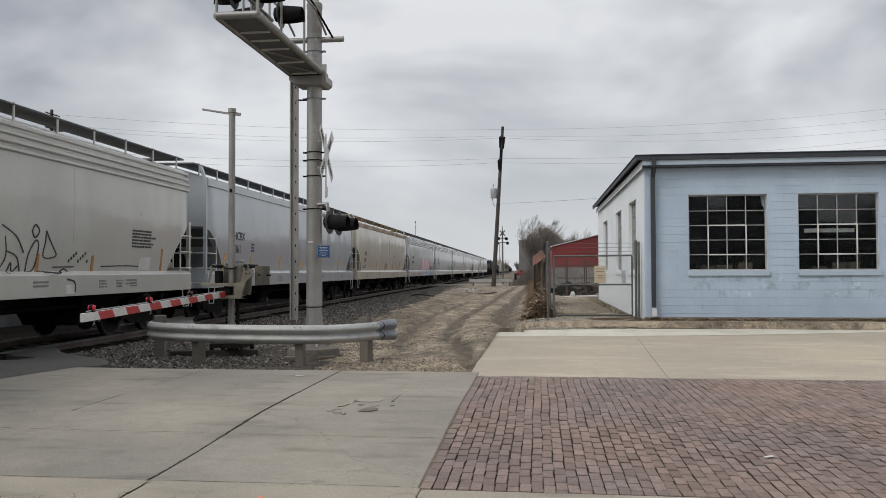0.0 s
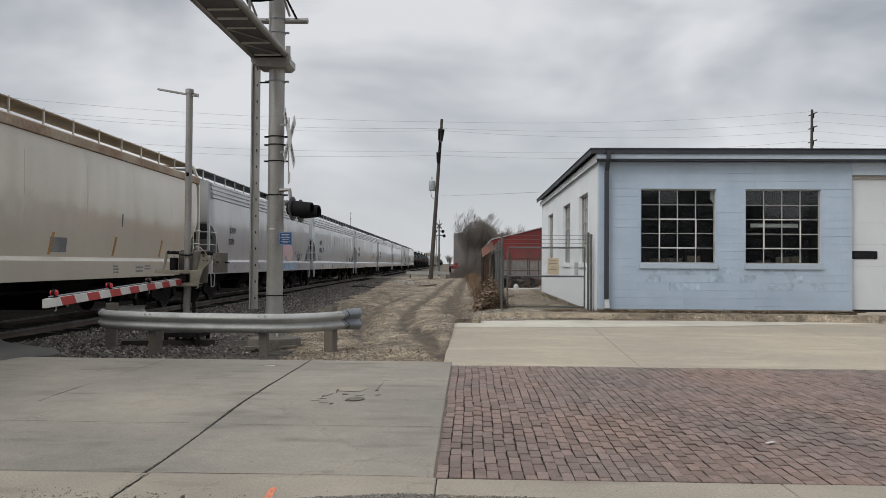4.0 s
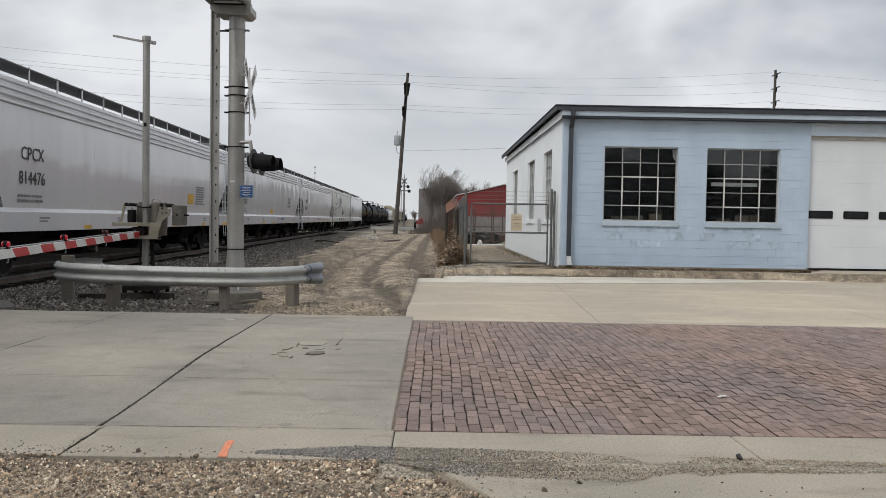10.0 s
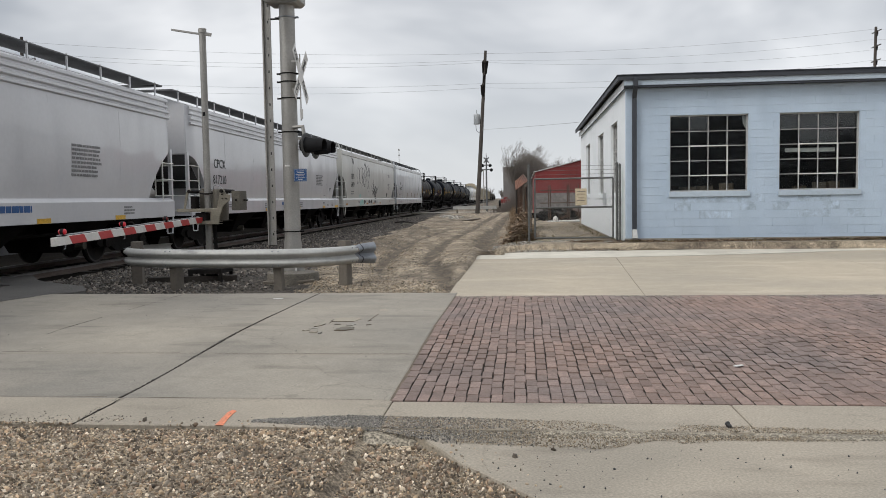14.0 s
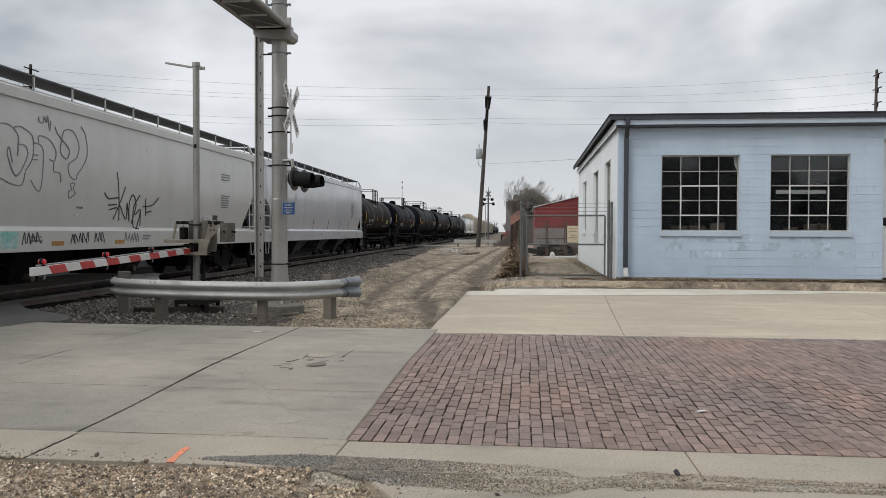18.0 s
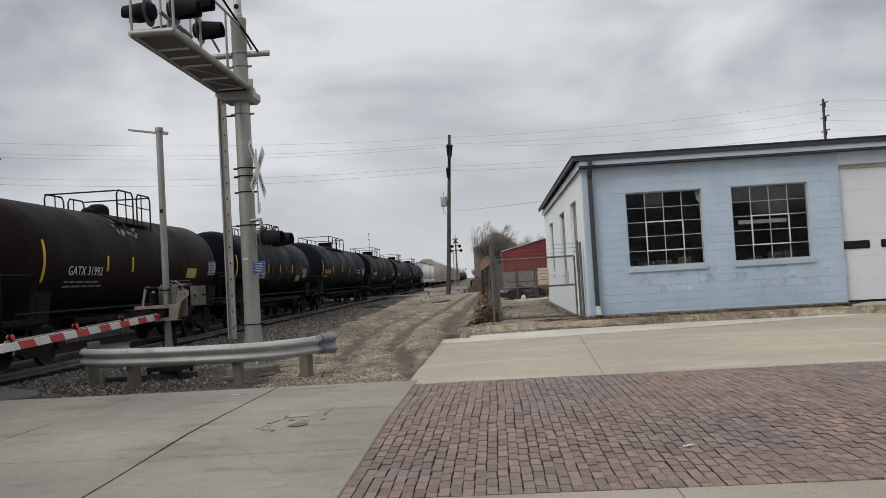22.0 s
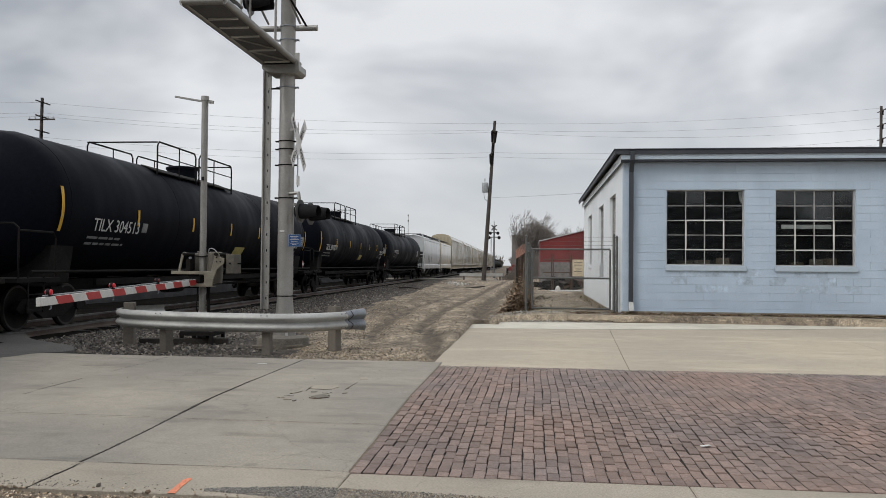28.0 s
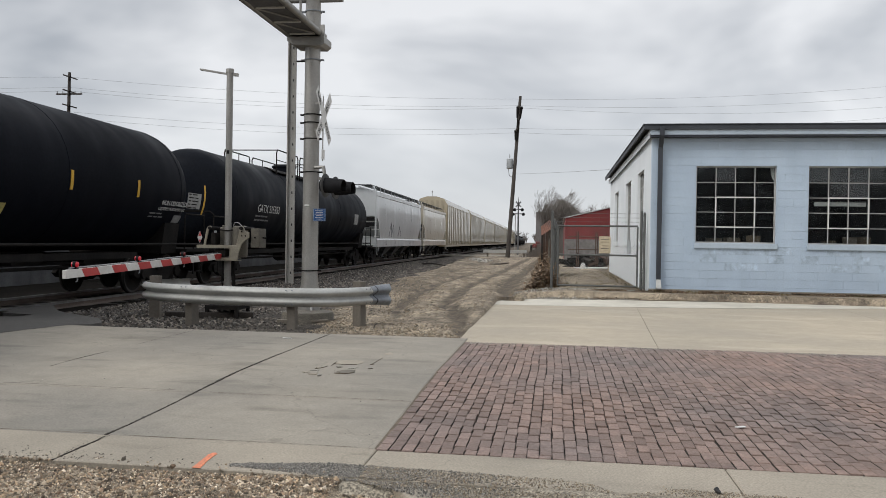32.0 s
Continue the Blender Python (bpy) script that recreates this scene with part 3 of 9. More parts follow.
def damp_at(x, y, tracks=TRACKS):
    best = 0.0
    for tr in tracks:
        if y < tr[0][0] - 0.6 or y > tr[-1][0]:
            continue
        for (ya, xa, wa), (yb, xb, wb) in zip(tr, tr[1:]):
            if ya - (0.6 if ya == tr[0][0] else 0) <= y <= yb:
                k = max(0.0, (y - ya) / (yb - ya))
                xc = xa + (xb - xa) * k + 0.10 * noise.noise((xa, y * 0.9, 1))
                w = (wa + (wb - wa) * k) * (1 + 0.5 * noise.noise((xb, y * 0.7, 5)))
                best = max(best, math.exp(-(abs(x - xc) / max(w, 0.05)) ** 3) * min(1, (y - tr[0][0] + 0.6) / 0.8))
    return best


def earth_at(x, y):
    """Damp ruts, and blotches of darker earth towards the ballast."""
    k = smooth01((-0.9 - x) / 2.2) * smooth01((y - 8.5) / 4)
    blot = 0.5 + 0.9 * noise.noise((x * 0.55, y * 0.16, 11)) + 0.6 * noise.noise((x * 1.6, y * 0.5, 12))
    return max(damp_at(x, y), k * min(0.85, max(0.0, blot)))


BALLAST_REACH = ((-60, 2.4), (6.9, 2.4), (7.3, 6.7), (8, 6.7), (13, 6.2), (21, 5.6), (30, 5.5), (55, 4.7), (82, 3.4), (400, 3.2))


def ballast_edge(y):
    """How far the dark stone reaches from the track's middle."""
    for (ya, ra), (yb, rb) in zip(BALLAST_REACH, BALLAST_REACH[1:]):
        if y <= yb:
            break
    k = min(1.0, max(0.0, (y - ya) / (yb - ya)))
    return ra + (rb - ra) * k + 0.45 * noise.noise((0, y * 0.4, 2)) + 0.25 * noise.noise((0, y * 1.3, 6))


def ground_z(x, y):
    z = -0.03 + 0.02 * noise.noise((x * 0.35, y * 0.35, 0)) + 0.012 * noise.noise((x * 1.7, y * 1.7, 3))
    if y > 7:
        k = smooth01((y - 7) / 9)
        z += 0.05 * smooth01((y - 7) / 2) + 0.24 * k * smooth01((x + 1.5) / 4) + 0.06 * k
    if y > 7.5 and -6 < x < 3:
        z -= (0.03 + 0.05 * smooth01((y - 9) / 4)) * damp_at(x, y) - 0.022 * noise.noise((x * 2.5, y * 0.5, 7)) - 0.010 * noise.noise((x * 3.3, y * 2.1, 4))
    if y < 0.45:
        z += 0.030 + 0.06 * smooth01((0.25 - y) / 1.5) * smooth01((0.9 - x) / 1.2)
    if 14.5 < y < 40 and -1.5 < x < 2:
        z -= 0.075 * damp_at(x, y, TRACKS[1:2])
    if 7.0 < y < 15.2:
        z += (0.075 + 0.035 * smooth01((y - 8) / 5)) * smooth01((x + 1.5) / 1.7) * smooth01((y - 6.9) / 0.5)
    d = abs(x - track_x(y))
    z = z + (-0.10 - z) * smooth01((ballast_edge(y) + 0.1 - d) / 0.8) if y < 400 else z
    # the sheet dips below the paved surfaces and the yard beyond the track
    if y < 400 and x < track_x(y) - 3.0 and x > -200:
        z = min(z, -0.14)
    if 0.33 < y < 13.9 and 0.36 < x < 60 or 13.9 <= y < 15.3 and 1.0 < x < 60 or 0.33 < y < 7.0 and -30 < x < 1:
        z = min(z, -0.12)
    if 15.8 < y < 33.3 and 3.7 < x < 40:
        z = min(z, 0.1)
    if y < 0.5 and x > 0.4:
        z = min(z, -0.06)
    return z


def steps(spans):
    out = []
    for lo, hi, d in spans:
        k = max(1, round((hi - lo) / d))
        out += [lo + (hi - lo) * i / k for i in range(k)]
    return out + [spans[-1][1]]


def build_ground():
    xs = steps([(-2500, -300, 440), (-300, -40, 52), (-40, -14, 3), (-14, -4, 0.3), (-4, 2, 0.12), (2, 5, 0.3), (5, 20, 1.2), (20, 60, 8), (60, 300, 60), (300, 2500, 440)])
    ys = steps([(-600, -60, 135), (-60, -8, 8), (-8, -0.4, 0.3), (-0.4, 0.6, 0.08), (0.6, 7, 0.4), (7, 24, 0.18), (24, 80, 0.6), (80, 200, 8), (200, 600, 50), (600, 3000, 400)])
    verts = [(x, y, ground_z(x, y)) for y in ys for x in xs]
    n = len(xs)
    faces = [(j * n + i, j * n + i + 1, (j + 1) * n + i + 1, (j + 1) * n + i) for j in range(len(ys) - 1) for i in range(n - 1)]
    me = bpy.data.meshes.new("ground")
    me.from_pydata(verts, [], faces)
    me.polygons.foreach_set("use_smooth", [True] * len(faces))
    me.materials.append(M_GROUND)
    at = me.attributes.new("damp", "FLOAT", "POINT")
    at.data.foreach_set("value", [earth_at(v[0], v[1]) if 6 < v[1] < 90 and -8 < v[0] < 3 else 0.8 if v[1] > 84 else 0.0 for v in verts])
    tagged(new("ground", me), "tan dirt and gravel ground with wheel ruts of a lane", "ground", kind="structure")


build_ground()


def sheet(name, x0, x1, y0, y1, zf, material, label, category, nx=8, ny=8, depth=0.15):
    """A paved slab whose top follows zf, with real sides."""
    bm = B()
    top = [[bm.verts.new((x0 + (x1 - x0) * i / nx, y0 + (y1 - y0) * j / ny, zf(x0 + (x1 - x0) * i / nx, y0 + (y1 - y0) * j / ny))) for i in range(nx + 1)] for j in range(ny + 1)]
    for j in range(ny):
        for i in range(nx):
            bm.faces.new((top[j][i], top[j][i + 1], top[j + 1][i + 1], top[j + 1][i]))
    rim = top[0] + [r[-1] for r in top[1:]] + top[-1][-2::-1] + [r[0] for r in top[-2:0:-1]]
    low = [bm.verts.new((v.co.x, v.co.y, v.co.z - depth)) for v in rim]
    for i in range(len(rim)):
        k = (i + 1) % len(rim)
        bm.faces.new((rim[i], low[i], low[k], rim[k]))
    return solid(name, bm, material, label, category, kind="structure")


# Concrete roadway in slabs with open joints
ROAD_L, ROAD_R, NEAR, FAR = -7.2, 0.44, 1.0, 7.02
road = thing("road", Matrix(), "grey concrete roadway in slabs with dirty joints", "road", kind="structure")


def road_slab(x0, x1, y0, y1, name="road_slab", material=None):
    bm = B()
    g = 0.004
    xs = [x0 + g, x0 + g + 0.01] + [x0 + (x1 - x0) * i / 5 for i in range(1, 5)] + [x1 - g - 0.01, x1 - g]
    ys = [y0 + g, y0 + g + 0.01] + [y0 + (y1 - y0) * i / 4 for i in range(1, 4)] + [y1 - g - 0.01, y1 - g]
    top = [[bm.verts.new((x, y, road_z(y) - (0.006 if i in (0, len(xs) - 1) or j in (0, len(ys) - 1) else 0) + 0.1 * smooth01((-5.6 - x) / 2.5))) for i, x in enumerate(xs)] for j, y in enumerate(ys)]
    for j in range(len(ys) - 1):
        for i in range(len(xs) - 1):
            bm.faces.new((top[j][i], top[j][i + 1], top[j + 1][i + 1], top[j + 1][i]))
    rim = top[0] + [r[-1] for r in top[1:]] + top[-1][-2::-1] + [r[0] for r in top[-2:0:-1]]
    low = [bm.verts.new((v.co.x, v.co.y, v.co.z - 0.14)) for v in rim]
    for i in range(len(rim)):
        k = (i + 1) % len(rim)
        bm.faces.new((rim[i], low[i], low[k], rim[k]))
    part(name, bm, material or M_CONC, road)


for x0, x1 in ((-1.63, ROAD_R), (ROAD_L, -1.63)):
    for y0, y1 in ((NEAR, 2.5), (2.5, FAR)):
        road_slab(x0, x1, y0, y1)
for x0, x1 in ((-1.60, 0.46), (-3.72, -1.60), (ROAD_L, -3.72), (0.46, 2.85), (2.85, 6.4), (6.4, 10), (10, 14)):
    road_slab(x0, x1, 0.29, 0.97 if x0 > 0 else NEAR, "gutter_slab", M_GUTTER)
bm = B()
box(bm, ROAD_L, ROAD_R, 0.30, FAR, -0.2, -0.02)
part("joint_fill", bm, M_JOINT, road)

# Asphalt up to and over the track
sheet("asphalt_crossing", -24, -7.2, 0.4, 7.6, lambda x, y: 0.10 + 0.05 * smooth01((-7.2 - x) / 1.5), M_ASPH, "dark asphalt approach over the railway crossing", "road", 20, 8)
ASPH_EDGE = ((2.0, -6.6), (4.0, -6.3), (5.7, -6.1), (6.35, -6.0), (7.0, -5.85), (7.25, -5.5), (7.8, -5.75), (8.1, -6.0), (8.86, -7.23), (9.9, -8.05))


def asph_edge(y):
    for (ya, xa), (yb, xb) in zip(ASPH_EDGE, ASPH_EDGE[1:]):
        if ya <= y <= yb:
            return xa + (xb - xa) * (y - ya) / (yb - ya)
    return -9.0


bm = B()
rows = []
for i in range(36):
    y = 2.0 + 7.88 * i / 35
    x1, x0 = asph_edge(y) + 0.04 * noise.noise((0, y * 3, 2)), -7.22 if y < 8.3 else -8.12
    ring = [(x0 + (x1 - x0) * k / 8, y, 0.122 + 0.1 * smooth01((-5.6 - x0 - (x1 - x0) * k / 8) / 2.5) * (1 - 0.8 * smooth01((y - 7) / 0.8)) - (0.014 if k == 8 else 0)) for k in range(9)]
    rows.append([(x1 + 0.02, y, -0.1), *ring[::-1], (x0, y, -0.1)])
loft(bm, rows)
solid("asphalt_patch", bm, M_ASPH, "dark asphalt patch beside the railway crossing", "road", kind="structure")

# Side drive of pale concrete, with a white kerb strip behind it
drive = thing("driveway", Matrix(), "pale buff concrete apron before the blue building", "driveway", kind="structure")


def drive_z(x, y):
    return 0.085 + 0.05 * smooth01((y - 6.6) / 7)


KERB = ((0.26, 13.0, 14.42), (2.4, 13.15, 14.9), (4.6, 13.5, 15.15), (6.6, 14.0, 15.4), (9.0, 14.75, 15.85), (11.2, 15.4, 16.46), (14.4, 15.8, 16.47), (16, 15.9, 16.47))


def kerb_at(x, k):
    """The near (1) or far (2) edge of the white strip."""
    for a, b in zip(KERB, KERB[1:]):
        if x <= b[0]:
            break
    f = min(1.0, max(0.0, (x - a[0]) / (b[0] - a[0])))
    return a[k] + (b[k] - a[k]) * f


for x0, x1 in ((0.32, 3.1), (3.1, 7.6), (7.6, 16)):
    bm = B()
    g = 0.004
    n = 6
    def slant(x, j):
        # joints lean a little towards the wall
        return x + (0.33 if 3 < x < 8 else -0.06 if x < 1 else 0.0) * j / 6
    top = [[bm.verts.new((slant(x, j), 6.62 + (kerb_at(x, 1) - 6.62) * j / 6, drive_z(x, 6.62 + (kerb_at(x, 1) - 6.62) * j / 6))) for x in [x0 + g + (x1 - x0 - 2 * g) * i / n for i in range(n + 1)]] for j in range(7)]
    for a, b in zip(top, top[1:]):
        for i in range(n):
            bm.faces.new((a[i], a[i + 1], b[i + 1], b[i]))
    rim = top[0] + [r[-1] for r in top[1:]] + top[-1][-2::-1] + [r[0] for r in top[-2:0:-1]]
    low = [bm.verts.new((v.co.x, v.co.y, v.co.z - 0.15)) for v in rim]
    for i in range(len(rim)):
        k = (i + 1) % len(rim)
        bm.faces.new((rim[i], low[i], low[k], rim[k]))
    part("drive_slab", bm, M_DRIVE, drive)
bm = B()
box(bm, 0.34, 16, 6.64, 12.9, -0.1, 0.07)
part("joint_fill", bm, M_JOINT, drive)
bm = B()
loft(bm, [[(x, kerb_at(x, 1) + 0.003, 0.0), (x, kerb_at(x, 1) + 0.003, 0.139), (x, kerb_at(x, 2), 0.163 + 0.012 * max(0, x - 9)), (x, kerb_at(x, 2), 0.0)] for x in (0.26, 1.3, 2.4, 3.5, 4.6, 5.6, 6.6, 7.8, 9.0, 10.1, 11.2, 12.8, 14.4, 16)])
part("kerb_strip", bm, M_KERB, drive, "white worn concrete strip before the verge")

# Verge of dead turf along the wall
bm = B()
n = 60
rows = []
for k in (0.0, 0.06, 0.12, 0.2, 0.3, 0.4, 0.5, 0.6, 0.7, 0.8, 0.9, 1.0):
    xs = [0.5 + 10.6 * i / n for i in range(n + 1)]
    rows.append([bm.verts.new((x, kerb_at(x, 2) + 0.002 + (16.6 - kerb_at(x, 2)) * k, 0.155 + 0.16 * smooth01((kerb_at(x, 2) + (16.6 - kerb_at(x, 2)) * k - 14.9) / 1.5) + (0.025 * noise.noise((x * 2.3, k * 4, 5)) if k > 0 else 0) - 0.13 * smooth01((1.5 - x) / 1.0))) for x in xs])
for a, b in zip(rows, rows[1:]):
    for i in range(n):
        bm.faces.new((a[i], a[i + 1], b[i + 1], b[i]))
solid("verge", bm, M_TURF, "narrow verge of dead turf along the wall", "verge", kind="structure", smooth=60)
bm = B()
box(bm, 1.2, 3.95, 16.6, 33, -0.1, 0.29)
solid("yard", bm, M_TURF, "brown winter lawn behind the gate", "yard", kind="structure")

# Near gravel shoulder and a broken concrete drive
bm = B()
pts = [(0.66, 0.26), (0.9, 0.2), (1.3, 0.16), (2.0, 0.21), (2.6, 0.18), (3.4, 0.22), (4.4, 0.19), (5.5, 0.24), (9, 0.25), (14, 0.3), (14, -9), (2.6, -9), (1.75, -1.2), (1.28, -0.6), (1.06, -0.33), (0.91, -0.06), (0.78, 0.14)]
prism(bm, pts, "z", -0.2, 0.0)
solid("near_drive", bm, M_GUTTER, "worn pale concrete drive with gravel on it", "driveway", kind="structure", bevel=0.02)
bm = B()
rows = []
for y in (0.05, 0.15, 0.2, 0.27, 0.34, 0.42):
    rows.append([bm.verts.new((0.4 + 13.6 * i / 80, y, -0.010 * smooth01((1.3 - 0.17 * i) / 0.5) + 0.008 + 0.008 * noise.noise((i * 0.9, y * 6, 1)) - (0.012 if y < 0.25 and noise.noise((i * 0.23, y * 3, 5)) > 0.0 else 0) - (0.05 if y < 0.17 else 0))) for i in range(81)])
for a, b in zip(rows, rows[1:]):
    for i in range(80):
        bm.faces.new((a[i], a[i + 1], b[i + 1], b[i]))
solid("gravel_strip", bm, M_FINES, "strip of washed gravel along the gutter", "gravel", kind="structure", smooth=60)


# Ballast bed, ties and rails
def build_track():
    bm = B()
    rows = []
    for y in steps([(-60, -8, 8), (-8, 40, 0.5), (40, 120, 4), (120, 400, 35)]):
        c = track_x(y)
        rows.append([(c + o, y, z + (0.03 * noise.noise((o * 1.5, y * 0.8, 9)) if abs(y - 16) < 26 else 0)) for o, z in ((-8, -0.03), (-3.6, -0.02), (-2.0, 0.02), (-0.6, 0.0), (0.6, 0.0), (2.0, 0.02), (3.2, 0.0), (4.4, -0.015), (ballast_edge(y) - 0.5, -0.01), (ballast_edge(y), 0.02), (ballast_edge(y) + 0.7, -0.13))])
    loft(bm, [r[5:] for r in rows], closed=False)
    # Stone bed, its colour blackened to hold the shade below the cars.
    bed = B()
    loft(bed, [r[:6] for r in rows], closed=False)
    solid("track_bed", bed, M_BED, "dark stone bed between the rails, blackened for train shade", "track bed", kind="structure", smooth=60)
    solid("ballast", bm, M_BALLAST, "dark crushed stone ballast under the railway track", "ballast", kind="structure", smooth=60)
    # Ground seen beneath the cars; the shade is put into its colour.
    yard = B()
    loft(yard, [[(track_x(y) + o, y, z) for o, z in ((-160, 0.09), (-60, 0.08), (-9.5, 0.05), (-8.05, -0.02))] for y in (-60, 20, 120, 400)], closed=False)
    solid("cinder_yard", yard, M_TRAINSHADE, "ground beyond the railway track, coloured near-black for shade", "ground", kind="structure")
    tr = thing("railway_track", Matrix(), "railway track of steel rails on dark ties", "track", kind="structure")
    for side in (-0.75, 0.75):
        bm = B()
        prof = [(-0.075, -0.15), (0.075, -0.15), (0.02, -0.11), (0.02, -0.045), (-0.02, -0.045), (-0.02, -0.11)]
        loft(bm, [[(track_x(y) + side + o, y, RAIL_Z + z) for o, z in prof] for y in (-60, 20, 120, 500)])
        r = part("rail", bm, M_RAIL, tr)
        bm = B()
        loft(bm, [[(track_x(y) + side + o, y, RAIL_Z + z) for o, z in ((-0.036, -0.045), (0.036, -0.045), (0.036, -0.008), (0.026, 0), (-0.026, 0), (-0.036, -0.008))] for y in (-60, 20, 120, 500)])
        part("rail_head", bm, M_RAILTOP, r, "bright worn rail head")
    bm = B()
    box(bm, -1.3, 1.3, -0.115, 0.115, -0.14, 0.004)
    me = mesh("tie", bm, M_TIE)
    for i in range(150):
        y = 7.7 + 0.55 * i
        o = part("tie", me, M_TIE, tr)
        o.matrix_basis = pose(track_x(y), y, 0, 0, 0, 1.26 + rnd.uniform(-0.6, 0.6))
    # Crossing panels, with the shade under the train painted in.
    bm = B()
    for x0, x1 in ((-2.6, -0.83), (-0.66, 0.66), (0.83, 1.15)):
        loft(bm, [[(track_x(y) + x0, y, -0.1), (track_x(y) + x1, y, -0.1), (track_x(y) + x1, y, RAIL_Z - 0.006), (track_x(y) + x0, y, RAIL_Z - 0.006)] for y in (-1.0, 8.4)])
    part("crossing_panel", bm, M_TRAINSHADE, tr, "crossing panels coloured near-black for shade under the train")


build_track()


# ---- blue block building ----
WY, WX, BASE, EAVE = 16.5, 4.06, 0.33, 4.22
BH, BW = 0.2035, 0.4065
shop = thing("block_building", Matrix(), "pale blue painted block workshop with a flat slate roof", "building")
OPEN = [(5.16, 7.11, 1.42, 3.515), (7.87, 9.81, 1.42, 3.515), (10.6, 14.25, BASE, 3.90)]


def wall_piece(bm, x0, x1, z0, z1, y0=WY + 0.012, y1=WY + 0.2):
    box(bm, x0, x1, y0, y1, z0, z1)


bm = B()
xs = sorted({WX, 18.0, *(v for o in OPEN for v in o[:2])})
zs = sorted({BASE - 0.3, 4.225, *(v for o in OPEN for v in o[2:])})
for x0, x1 in zip(xs, xs[1:]):
    for z0, z1 in zip(zs, zs[1:]):
        if not any(a <= (x0 + x1) / 2 <= b and c <= (z0 + z1) / 2 <= d for a, b, c, d in OPEN):
            wall_piece(bm, x0, x1, z0, z1)
bmesh.ops.remove_doubles(bm, verts=bm.verts, dist=0.0005)
front = part("front_wall", bm, M_BLUE2, shop, "pale blue painted block front wall")


def side_wall():
    """The long side wall, with three window openings."""
    bm = B()
    ys = [WY + 0.21, 18.45, 20.2, 22.45, 24.45, 27.95, 29.95, 32.85]
    for k, (y0, y1) in enumerate(zip(ys, ys[1:])):
        for z0, z1 in (((0.0, 4.25),) if k % 2 == 0 else ((0.0, 1.42), (3.6, 4.25))):
            box(bm, WX, WX + 0.2, y0, y1, z0, z1)
    bmesh.ops.remove_doubles(bm, verts=bm.verts, dist=0.0005)
    part("side_wall", bm, M_SIDE, shop, "white painted block side wall")
    bm = B()
    box(bm, WX + 0.004, 18, 32.85, 33.05, 0, 4.25)
    box(bm, 17.8, 18, WY + 0.21, 32.84, 0, 4.25)
    part("back_wall", bm, M_SIDE, shop)
    # Unseen floor and added backing walls, near-black to hold the room's shade.
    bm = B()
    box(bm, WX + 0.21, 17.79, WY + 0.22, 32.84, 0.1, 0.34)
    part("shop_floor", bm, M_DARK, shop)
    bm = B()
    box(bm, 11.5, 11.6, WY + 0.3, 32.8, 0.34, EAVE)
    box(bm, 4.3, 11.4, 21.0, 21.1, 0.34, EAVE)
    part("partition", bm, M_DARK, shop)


side_wall()


def roof():
    bm = B()
    box(bm, 3.98, 18.3, 16.24, 33.1, 4.275, 4.42)
    part("roof_deck", bm, M_BAND, shop, "pale blue soffit and frieze")
    bm = B()
    for a in ((3.82, 18.34, 16.20, 16.24), (3.82, 3.86, 16.24, 33.1)):
        box(bm, *a, 4.40, 4.52)
    part("fascia", bm, M_TRIM, shop, "slate grey roof fascia", bevel=0.006)
    bm = B()
    loft(bm, [[(3.80, y, 4.523), (18.36, y, 4.523), (18.36, y, z), (3.80, y, z)] for y, z in ((16.18, 4.545), (33.12, 4.545))])
    part("roof_membrane", bm, M_TRIM, shop)
    bm = B()
    box(bm, 3.97, 3.978, 16.3, 33, 4.2, 4.39)
    part("side_board", bm, M_SIDE, shop, "white painted board under the side eave")
    # Dark strip added in place of the shadow under the soffit.
    bm = B()
    box(bm, 4.0, 18.1, 16.26, 16.51, 4.228, 4.272)
    part("frieze_mould", bm, M_TRIM, shop, "thin dark strip painted as the shadow under the soffit")
    bm = B()
    box(bm, 4.03, 10.6, 16.44, 16.52, BASE - 0.25, BASE + 0.05)
    part("footing", bm, M_PATCH, shop, "grey weathered concrete footing")
    bm = B()
    box(bm, 14.25, 18, 16.44, 16.52, BASE - 0.25, BASE + 0.05)
    part("footing", bm, M_PATCH, shop, "grey weathered concrete footing")


roof()


